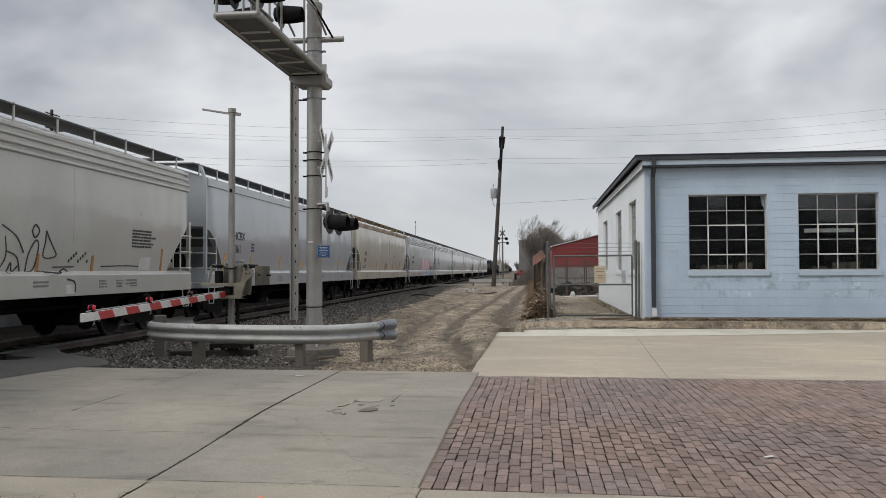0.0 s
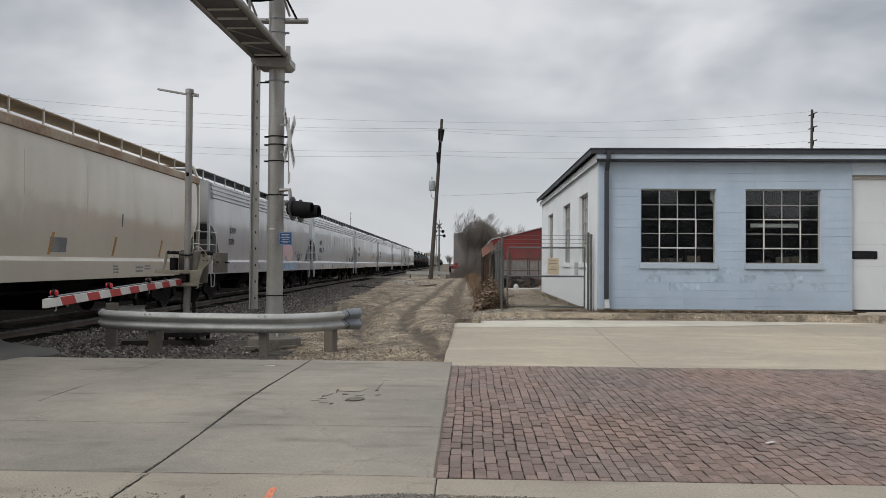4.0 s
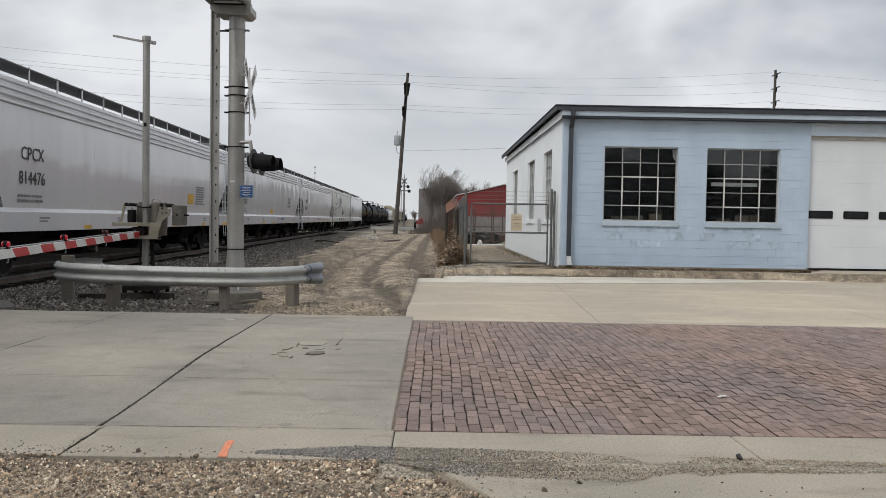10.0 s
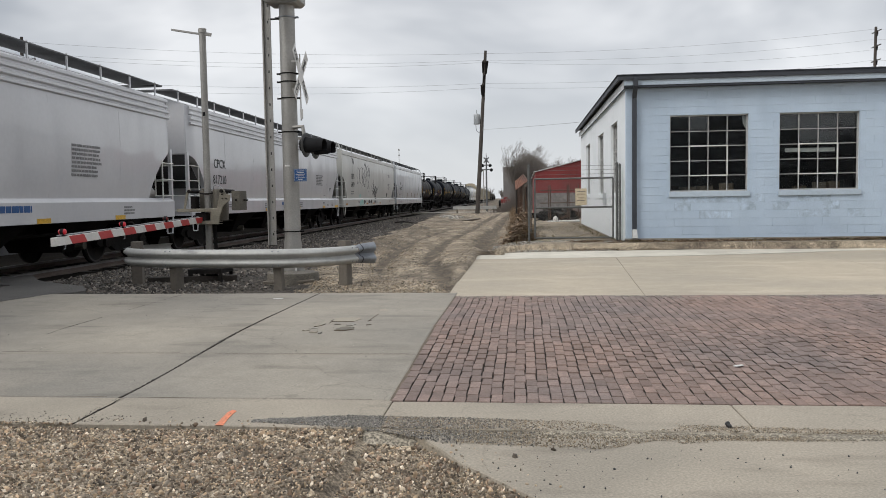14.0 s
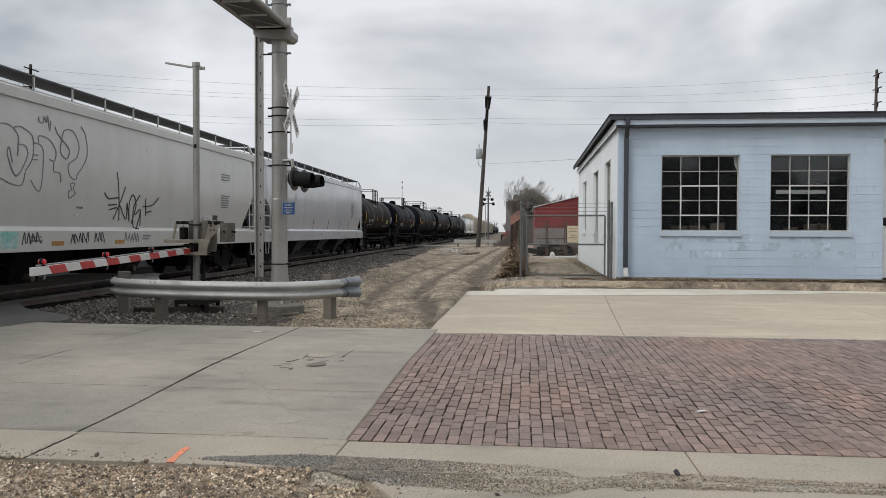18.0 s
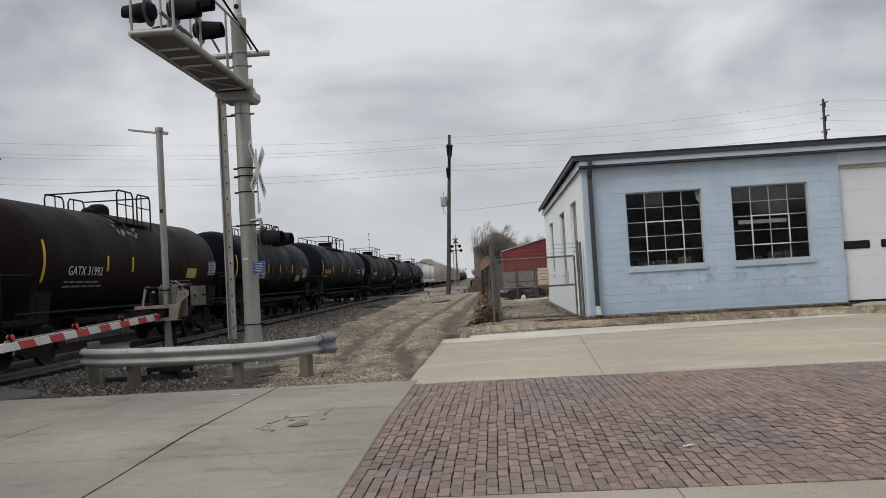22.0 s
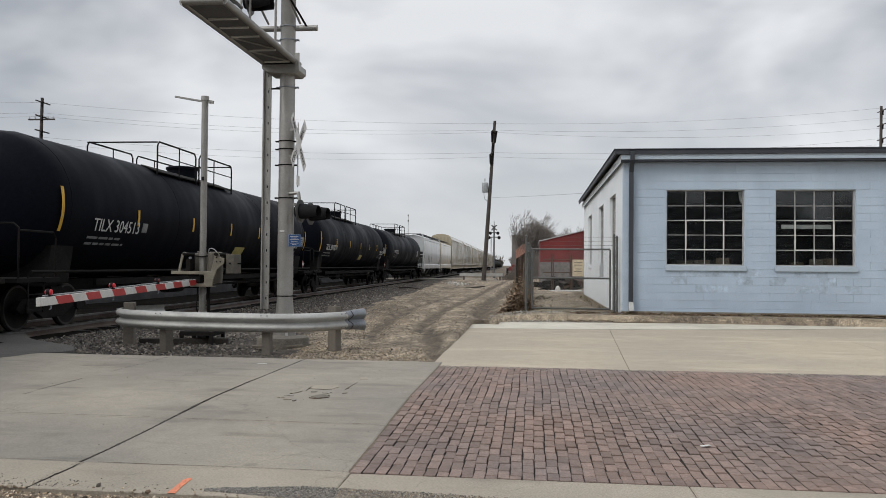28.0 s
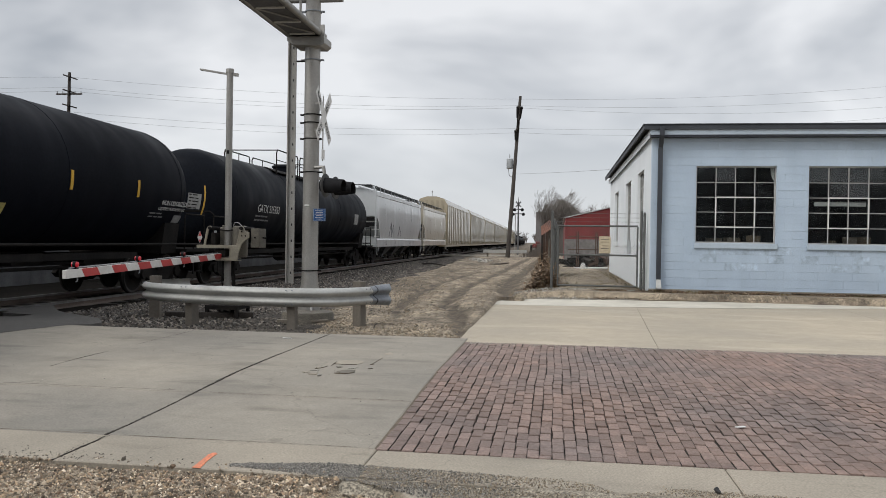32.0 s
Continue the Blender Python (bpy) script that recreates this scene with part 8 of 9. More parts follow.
def build_shed():
    t = thing("lean_to", Matrix(), "small rusty lean-to of corrugated sheet and old boards", "shed")
    # a crooked corrugated sheet hung across the front
    bm = B()
    n = 22
    rows = []
    for j in range(5):
        k = j / 4
        row = []
        for i in range(n + 1):
            f = i / n
            x = 1.11 + 0.03 * k + (0.30 + 0.14 * k) * f
            z = 2.07 - 0.32 * k + (0.25 + 0.07 * k) * f
            row.append((x, 24.0 - 0.35 * k + 0.014 * math.cos(f * 2 * math.pi * 7), z))
        rows.append(row)
    loft(bm, [r + [(x, y + 0.006, z) for x, y, z in r[::-1]] for r in rows])
    part("roof_sheet", bm, M_RUST, t, "rusty corrugated sheet, hung askew")
    for x, y, z in ((1.16, 23.8, 1.85), (1.41, 23.85, 2.05), (1.52, 26.2, 2.0), (1.16, 26.2, 1.7)):
        bm = B()
        tube(bm, [(x, y, 0.1), (x + 0.01, y, z)], 0.035, 6)
        part("post", bm, M_TIE if x < 1.3 else M_WOOD, t)
    for i in range(4):
        bm = B()
        obox(bm, pose(1.20 + 0.105 * i, 26.1, 1.05, 0, rnd.uniform(-2, 2), 0), 0.05, 0.012, 0.85 + 0.04 * (i % 3))
        part("back_board", bm, M_RUSTB, t)
    for i in range(8):
        bm = B()
        obox(bm, pose(1.54, 24.0 + 0.27 * i, 1.05, 0, rnd.uniform(-2, 2), 0), 0.012, 0.12, 0.82 + 0.06 * (i % 3))
        part("side_board", bm, M_RUSTB if i % 3 else M_TIE, t)


build_shed()


def tuft(bm, x, y, z, h, r, n, rr):
    for _ in range(n):
        a, k = rr.uniform(0, 6.283), rr.uniform(0.1, 1)
        bx, by = x + r * 0.35 * k * math.cos(a), y + r * 0.35 * k * math.sin(a)
        tx, ty, tz = bx + r * k * math.cos(a), by + r * k * math.sin(a), z + h * rr.uniform(0.5, 1.0)
        w = 0.004 + 0.004 * rr.random()
        px, py = -math.sin(a) * w, math.cos(a) * w
        mx, my, mz = (bx * 0.6 + tx * 0.4), (by * 0.6 + ty * 0.4), z + (tz - z) * 0.62
        vs = [bm.verts.new(p) for p in ((bx - px, by - py, z - 0.02), (bx + px, by + py, z - 0.02), (mx + px, my + py, mz), (mx - px, my - py, mz), (tx, ty, tz))]
        bm.faces.new(vs[:4])
        bm.faces.new((vs[3], vs[2], vs[4]))


def build_weeds():
    rr = random.Random(3)
    bm = B()
    for i in range(150):
        y = 17.2 + 16 * rr.random() ** 1.2
        tuft(bm, 1.36 + rr.gauss(0, 0.15), y, ground_z(1.3, y), rr.uniform(0.25, 0.6) + 0.6 * rr.random() ** 4, 0.3, 9, rr)
    for i in range(260):
        y = 23 + 45 * rr.random() ** 1.3
        tuft(bm, 1.3 + rr.gauss(0, 0.2) - 0.012 * (y - 24), y, 0.2, rr.uniform(0.2, 0.6) + 0.5 * rr.random() ** 3, 0.4, 14, rr)
    solid("dry_weeds", bm, M_WEED, "tangle of dry brown weeds along the fence", "weeds", kind="stuff")
    bm = B()
    for i in range(420):
        x = rr.uniform(1.0, 10.6)
        y = kerb_at(x, 2) + 0.05 + (16.4 - kerb_at(x, 2)) * rr.random() ** 0.8
        tuft(bm, x, y, 0.15 + 0.17 * smooth01((y - 14.9) / 1.5), rr.uniform(0.02, 0.07), 0.07, 6, rr)
    for i in range(500):
        x, y = rr.uniform(1.8, 3.9), rr.uniform(17.3, 30)
        tuft(bm, x, y, 0.29, rr.uniform(0.03, 0.1), 0.07, 6, rr)
    solid("dead_grass", bm, M_GRASS, "dead straw-coloured grass along the wall", "grass", kind="stuff")
    bm = B()
    def leaf(x, y, z, s):
        m = pose(x, y, z, rr.uniform(-40, 40), rr.uniform(-40, 40), rr.uniform(0, 360))
        vs = [bm.verts.new(m @ Vector(p)) for p in ((0, -s, 0), (s * 0.55, 0, s * 0.2), (0, s, 0), (-s * 0.55, 0, s * 0.2))]
        bm.faces.new(vs)
    for i in range(3800):
        x, y = 1.3 + rr.gauss(0, 0.2), 17.2 + abs(rr.gauss(0, 3.2))
        leaf(x, y, ground_z(x, y) + abs(rr.gauss(0.1, 0.3)) * math.exp(-((x - 1.35) / 0.3) ** 2) + 0.02, rr.uniform(0.03, 0.07))
    for i in range(15000):
        x = rr.uniform(2.6, 10.9)
        y = kerb_at(x, 2) + 0.02 + abs(rr.gauss(0, 0.05)) + (16.4 - kerb_at(x, 2)) * rr.random() ** 0.7
        if noise.noise((x * 1.7, y * 2.2, 9)) < -0.12 or y > 16.43:
            continue
        leaf(x, y, 0.158 + 0.165 * smooth01((y - 14.9) / 1.5) + 0.018, rr.uniform(0.014, 0.04))
    solid("fallen_leaves", bm, M_LEAF, "drift of brown fallen leaves", "leaves", kind="stuff")


build_weeds()


# ---- red building, far buildings, poles and tree ----
def build_red():
    t = thing("red_metal_building", Matrix(), "barn-red metal building with a shallow pitched roof", "building")
    bm = B()
    prism(bm, [(2.15, 0.0), (16.0, 0.0), (16.0, 3.4), (9.2, 4.75), (2.15, 3.05)], "y", 46, 62)
    w = part("wall", bm, M_REDWALL, t, "barn-red ribbed metal wall")
    for i in range(34):
        x = 2.25 + 0.4 * i
        z = 3.05 + (x - 2.15) * 0.241 if x < 9.2 else 4.75 - (x - 9.2) * 0.198
        bm = B()
        box(bm, x - 0.03, x + 0.03, 45.96, 46.0, 1.75, z - 0.06)
        part("wall_rib", bm, M_REDWALL, w)
    bm = B()
    prism(bm, [(2.05, 3.04), (9.2, 4.765), (16.1, 3.41), (16.1, 3.45), (9.2, 4.82), (2.05, 3.09)], "y", 45.92, 62.2)
    part("roof", bm, M_ROOFLT, t, "pale metal roof with a light edge")
    bm = B()
    box(bm, 2.1, 16, 45.9, 45.99, 0.0, 1.75)
    part("base_band", bm, M_GREYB, t, "grey masonry base")
    p = thing("scrap_pile", Matrix(), "low pile of dark scrap and boards in the yard", "scrap")
    rr = random.Random(5)
    for i in range(26):
        bm = B()
        obox(bm, pose(rr.uniform(2.3, 4.2), rr.uniform(34.6, 37), 0.38 + rr.uniform(0, 0.4), rr.uniform(-20, 20), rr.uniform(-20, 20), rr.uniform(0, 180)), rr.uniform(0.2, 0.7), rr.uniform(0.05, 0.2), rr.uniform(0.04, 0.12))
        part("scrap_piece", bm, rr.choice([M_RUSTB, M_UNDER, M_UNDER, M_TIE]), p)
    bm = B()
    tube(bm, [(2.5, 33.5, 0.33), (4.03, 33.6, 0.36)], 0.05, 8)
    solid("white_pipe", bm, M_WHITE, "white plastic pipe lying along the yard edge", "pipe")
    bm = B()
    n = 12
    loft(bm, [[(2.88 + r * math.cos(2 * math.pi * i / n), 33.2 + r * math.sin(2 * math.pi * i / n), z) for i in range(n)] for z, r in ((0.28, 0.11), (0.45, 0.12), (0.52, 0.1), (0.60, 0.04))])
    solid("white_jug", bm, M_WHITE, "white plastic jug on the lawn", "jug", smooth=40)


build_red()


def build_far():
    t = thing("grey_warehouse", Matrix(), "large grey-brown warehouse behind the bare tree", "building")
    bm = B()
    prism(bm, [(-1.9, 0), (5.3, 0), (5.3, 6.5), (3.85, 7.4), (2.5, 6.7), (-1.9, 6.5)], "y", 128, 150)
    part("wall", bm, M_GREYB, t)
    bm = B()
    box(bm, 5.32, 30, 129, 150, 0, 6.3)
    part("wing", bm, M_GREYB, t)
    bm = B()
    box(bm, 5.32, 30, 128.8, 150, 6.302, 6.5)
    part("parapet", bm, M_ROOFLT, t)
    r = thing("tree_line", Matrix(), "distant bare woods along the horizon", "trees", kind="stuff")
    rr = random.Random(11)
    bm = B()
    for i in range(420):
        x, y = rr.uniform(-420, 420), rr.uniform(420, 640)
        h = rr.uniform(5, 10)
        tube(bm, [(x, y, 0), (x, y, h * 0.45)], 0.2, 3, 0.12, caps=False)
        for k in range(26):
            a, b = rr.uniform(0, 6.28), rr.random()
            z = h * rr.uniform(0.2, 0.5)
            r2 = h * 0.42 * math.sqrt(b)
            tube(bm, [(x, y, z), (x + 0.6 * r2 * math.cos(a), y + 0.6 * r2 * math.sin(a), z + (h - z) * rr.uniform(0.3, 0.7)), (x + r2 * math.cos(a), y + r2 * math.sin(a), z + (h - z) * (1 - 0.5 * b) * rr.uniform(0.7, 1))], 0.09, 3, 0.03, caps=False)
    part("woods", bm, M_TWIG, r)
    v = thing("red_implement", Matrix(), "red farm implement parked by the lane", "machinery")
    bm = B()
    box(bm, -1.9, -0.5, 112, 116, 0.75, 1.3)
    part("frame", bm, M_REDWALL, v, bevel=0.1)
    bm = B()
    box(bm, -1.5, -0.9, 113, 115, 1.3, 1.65)
    part("hopper", bm, M_REDWALL, v, bevel=0.1)
    for x in (-2.1, -0.2):
        bm = B()
        tube(bm, [(x - 0.15, 114, 0.6), (x + 0.15, 114, 0.6)], 0.55, 16)
        part("wheel", bm, M_BLACK, v, smooth=40)
    s = thing("white_tank", Matrix(), "small white tank beside the weeds", "tank")
    bm = B()
    tube(bm, [(1.15, 78, 0.6), (1.15, 79.0, 0.6)], 0.3, 16)
    part("tank_body", bm, M_WHITE, s, smooth=40)
    bm = B()
    box(bm, 0.9, 1.4, 78.1, 78.9, 0.1, 0.42)
    part("cradle", bm, M_UNDER, s)


build_far()


def build_tree(name, x, y, h, seed, lean, label, reach=1.0, depth=6, low=0.55):
    t = thing(name, pose(x, y, 0.15), label, "tree")
    rr = random.Random(seed)
    trunk, twigs = B(), B()

    def grow(p, d, length, r, level):
        q = p + d * length
        mid = p + d * length * 0.5 + Vector((rr.uniform(-1, 1), rr.uniform(-1, 1), rr.uniform(-0.4, 0.4))) * length * 0.07
        tube(trunk if level < 2 else twigs, [p, mid, q], r, 6 if level < 2 else 4 if level < 4 else 3, r * 0.66, caps=False)
        if level >= depth:
            return
        for _ in range(rr.choice((3, 3, 4)) if level < 4 else rr.choice((2, 3, 3))):
            a = rr.uniform(0, 6.283)
            spread = rr.uniform(0.28, 0.70) * min(1.0, reach)
            side = Vector((math.cos(a), math.sin(a), rr.uniform(-0.15, 0.25)))
            nd = (d + side * spread + Vector((lean * (1 + level), 0, 0.26))).normalized()
            grow(p + d * length * rr.uniform(low if level < 2 else 0.55, 1.0), nd, length * rr.uniform(0.62, 0.82), r * rr.uniform(0.58, 0.74), level + 1)

    for k in range(7):
        a = rr.uniform(0, 6.283)
        grow(Vector((0.3 * math.cos(a), 0.3 * math.sin(a), 0)), Vector((0.35 * math.cos(a) * reach, 0.35 * math.sin(a) * reach, 1)).normalized(), h * 0.27, h * 0.0065, 0)
    k = h / max(v.co.z for v in twigs.verts)
    for v in (*trunk.verts, *twigs.verts):
        v.co *= k
    part("trunk", trunk, M_TWIG, t, "dark bare trunk and limbs", smooth=60)
    part("crown", twigs, M_TWIG, t, "crown of fine bare twigs")


def build_thicket():
    rr = random.Random(19)
    bm = B()
    for i in range(3400):
        x, y = rr.gauss(1.6, 1.5), rr.uniform(70, 100)
        h = rr.uniform(0.6, 3.2) * math.exp(-((x - 1.6) / 2.2) ** 2)
        a, k = rr.uniform(0, 6.283), rr.uniform(0.1, 0.5)
        tube(bm, [(x, y, 0.1), (x + 0.4 * k * h * math.cos(a), y, 0.1 + 0.55 * h), (x + k * h * math.cos(a) + 0.1 * h, y + k * h * math.sin(a), 0.1 + h)], 0.022, 3, 0.006, caps=False)
    solid("thicket", bm, M_TWIG, "thicket of bare brown brush below the trees", "brush", kind="stuff")


build_thicket()
build_tree("bare_tree", 1.2, 92, 7.9, 4, 0.03, "bare leafless tree with a dense upright crown of twigs", 0.85, 6, 0.1)
build_tree("bare_tree", 2.6, 94, 8.6, 17, 0.06, "bare leafless tree leaning with the wind", 0.9, 6, 0.1)
build_tree("bare_tree", 7.6, 120, 8.0, 12, 0.05, "bare leafless tree behind the red building", 1.2, 5)


def utility_pole(base, top, label, arms=(), transformer=False, r=0.17):
    t = thing("utility_pole", Matrix(), label, "utility pole", "utility poles")
    b, e = Vector(base), Vector(top)
    bm = B()
    tube(bm, [b + (e - b) * k / 5 for k in range(6)], r, 12, r * 0.62)
    part("pole", bm, M_POLEWOOD, t, smooth=40)
    for k, w in arms:
        p = b + (e - b) * k
        bm = B()
        box(bm, p.x - w, p.x + w, p.y - 0.06, p.y + 0.06, p.z - 0.06, p.z + 0.06)
        arm = part("crossarm", bm, M_POLEWOOD, t)
        for q in (-0.92, -0.5, 0.5, 0.92):
            bm = B()
            tube(bm, [(p.x + q * w, p.y, p.z + 0.06), (p.x + q * w, p.y, p.z + 0.22), (p.x + q * w, p.y, p.z + 0.26)], 0.05, 8, 0.03)
            part("insulator", bm, M_PORC, arm)
    # bundled crossarms seen along their length, with insulators on them
    for k0, k1, side in (((0.935, 0.86, 0.2), (0.935, 0.865, -0.16), (0.86, 0.80, -0.02), (0.80, 0.72, 0.0), (0.79, 0.73, -0.17)) if transformer else ((0.98, 0.95, 0.14), (0.90, 0.87, 0.14), (0.82, 0.79, 0.14))):
        p, q = b + (e - b) * k0, b + (e - b) * k1
        bm = B()
        tube(bm, [(p.x + side, p.y - 0.1, p.z), (q.x + side * 0.7, q.y - 0.1, q.z)], 0.13 if transformer else 0.07, 8, 0.09)
        part("string_insulator", bm, M_UNDER, t, "long dark insulator")
        for yy in (-1.0, 1.0):
            bm = B()
            tube(bm, [(p.x + side * 0.6, p.y, p.z - 0.1), (p.x + side * 0.6, p.y + yy, p.z - 0.1)], 0.06, 6)
            part("crossarm", bm, M_POLEWOOD, t)
    if transformer:
        p = b + (e - b) * 0.585
        bm = B()
        n = 16
        loft(bm, [[(p.x - 0.48 + rr * math.cos(2 * math.pi * i / n), p.y + rr * math.sin(2 * math.pi * i / n), p.z + z) for i in range(n)] for z, rr in ((-0.5, 0.27), (-0.45, 0.30), (0.38, 0.30), (0.45, 0.22), (0.5, 0.08))])
        c = part("transformer", bm, M_PORC, t, "grey pole transformer", smooth=40)
        bm = B()
        tube(bm, [(p.x - 0.5, p.y, p.z + 0.45), (p.x - 0.5, p.y, p.z + 0.8)], 0.05, 8)
        part("bushing", bm, M_PORC, c)
        bm = B()
        tube(bm, spline([(p.x - 0.6, p.y, p.z - 0.4), (p.x - 0.5, p.y, p.z - 1.1), (p.x - 0.1, p.y, p.z - 1.3)], 5), 0.025, 6)
        part("service_loop", bm, M_WIRE, c)
    return t


utility_pole((-2.87, 70, 0.1), (-1.94, 70, 14.95), "dark wooden utility pole leaning over the lane, with a transformer", (), True, 0.21)
utility_pole((35.6, 79, 0.0), (35.8, 79, 17.6), "wooden utility pole behind the blue building", (), False, 0.2)
utility_pole((-40.6, 60, 0.0), (-40.4, 60, 15.6), "wooden utility pole with a crossarm beyond the track", ((0.88, 1.2),), False, 0.2)


def wires():
    t = thing("power_lines", Matrix(), "thin sagging overhead power lines between poles", "wires")
    def run(a, b, sag):
        a, b = Vector(a), Vector(b)
        bm = B()
        tube(bm, [a + (b - a) * i / 14 - Vector((0, 0, sag * 4 * (i / 14) * (1 - i / 14))) for i in range(15)], 0.0085, 4)
        part("wire", bm, M_WIRE, t)
    for z1, z2, z3, sag in ((14.7, 17.4, 15.2, 0.5), (14.1, 16.4, 14.3, 0.6), (13.9, 15.4, 14.0, 0.7), (12.0, 14.4, 12.2, 0.6), (11.6, 13.8, 11.7, 0.7)):
        run((-1.95 - 0.06 * (14.9 - z1), 70, z1), (35.8, 79, z2), sag)
        run((-1.95 - 0.06 * (14.9 - z1), 70, z1), (-40.4, 60, z3), sag)
        run((-40.4, 60, z3), (-120, 44, z3 + 1), sag * 2)
        run((35.8, 79, z2), (110, 95, z2 + 2), sag * 2)
    run((-2.4, 70, 7.8), (4.0, 33, 4.9), 0.03)


wires()


def far_signals():
    t = thing("railway_signal", pose(-2.68, 85, 0.1), "small railway crossing signal mast down the line", "crossing signal")
    bm = B()
    tube(bm, [(0, 0, 0), (0, 0, 5.8)], 0.11, 8, 0.08)
    tube(bm, [(0, 0, 5.8), (0, 0, 6.4)], 0.05, 8, 0.02)
    part("mast", bm, M_GRATE, t)
    for z, w in ((4.55, 0.55), (5.05, 0.42)):
        bm = B()
        tube(bm, [(-w, 0, z), (w, 0, z)], 0.05, 6)
        part("crossarm", bm, M_GRATE, t)
        for x in (-w, w):
            bm = B()
            tube(bm, [(x, -0.16, z - 0.05), (x, 0.02, z - 0.05)], 0.11, 14)
            tube(bm, [(x, 0.02, z - 0.05), (x, 0.05, z - 0.05)], 0.18, 14)
            part("lamp", bm, M_BLACK, t, "dark signal lamp with a round backing")
    for a in (45, -45):
        bm = B()
        obox(bm, pose(0, -0.14, 5.6, 0, a, 0), 0.4, 0.01, 0.07)
        part("crossbuck_blade", bm, M_GRATE, t, "crossbuck blade seen from behind")
    a = thing("antenna_mast", pose(-16.3, 110, 0), "slim antenna mast beside the railway", "antenna")
    bm = B()
    tube(bm, [(0, 0, 0), (0, 0, 8.6)], 0.06, 8, 0.03)
    part("mast", bm, M_POLE, a)
    for z in (7.8, 8.6):
        bm = B()
        tube(bm, [(0, 0, z - 0.12), (0, 0, z + 0.12)], 0.09, 10)
        part("aerial", bm, M_POLE, a)
    p = thing("signal_post", pose(-2.95, 84, 0), "short grey signal post by the far crossing", "signal post")
    bm = B()
    tube(bm, [(0, 0, 0), (0, 0, 4.6)], 0.045, 8)
    part("post", bm, M_POLE, p)
    g = thing("far_guard_rail", Matrix(), "low guard rail by the far crossing", "guard rail")
    bm = B()
    box(bm, -5.4, -1.2, 73.0, 73.1, 0.45, 0.75)
    part("beam", bm, M_GALV, g)
    for x in (-5, -3.2, -1.5):
        bm = B()
        box(bm, x - 0.08, x + 0.08, 73.1, 73.25, -0.05, 0.75)
        part("post", bm, M_WOOD, g)
    sheet("far_crossing_road", -16, 8, 75, 80, lambda x, y: 0.1, M_CONC, "pale road of the far level crossing", "road", 4, 2)


far_signals()


# Added unseen plain walls: across the street behind the camera, and beyond the track
def build_back():
    # Unseen wall that blocks low sky light, to darken under the train.
    w = thing("unseen_blocker_wall", Matrix(), "unseen dark grey wall added to darken below the train", "wall", kind="structure")
    bm = B()
    loft(bm, [[(track_x(y) - 5.3, y, -0.2), (track_x(y) - 5.0, y, -0.2), (track_x(y) - 5.0, y, 3.5), (track_x(y) - 5.3, y, 3.5)] for y in (-70, 40, 150)])
    part("wall_block", bm, M_SLOPE, w)
    # Unseen wall, its grey set for what the window panes reflect.
    t = thing("unseen_street_wall", Matrix(), "unseen plain grey wall across the street, for pane reflections", "wall", kind="structure")
    for x0, x1, h in ((-60, -14, 6.5), (-13.5, 22, 7.5), (23, 70, 6)):
        bm = B()
        box(bm, x0, x1, -34, -26, -0.2, h)
        part("wall_block", bm, M_STREET, t)


build_back()


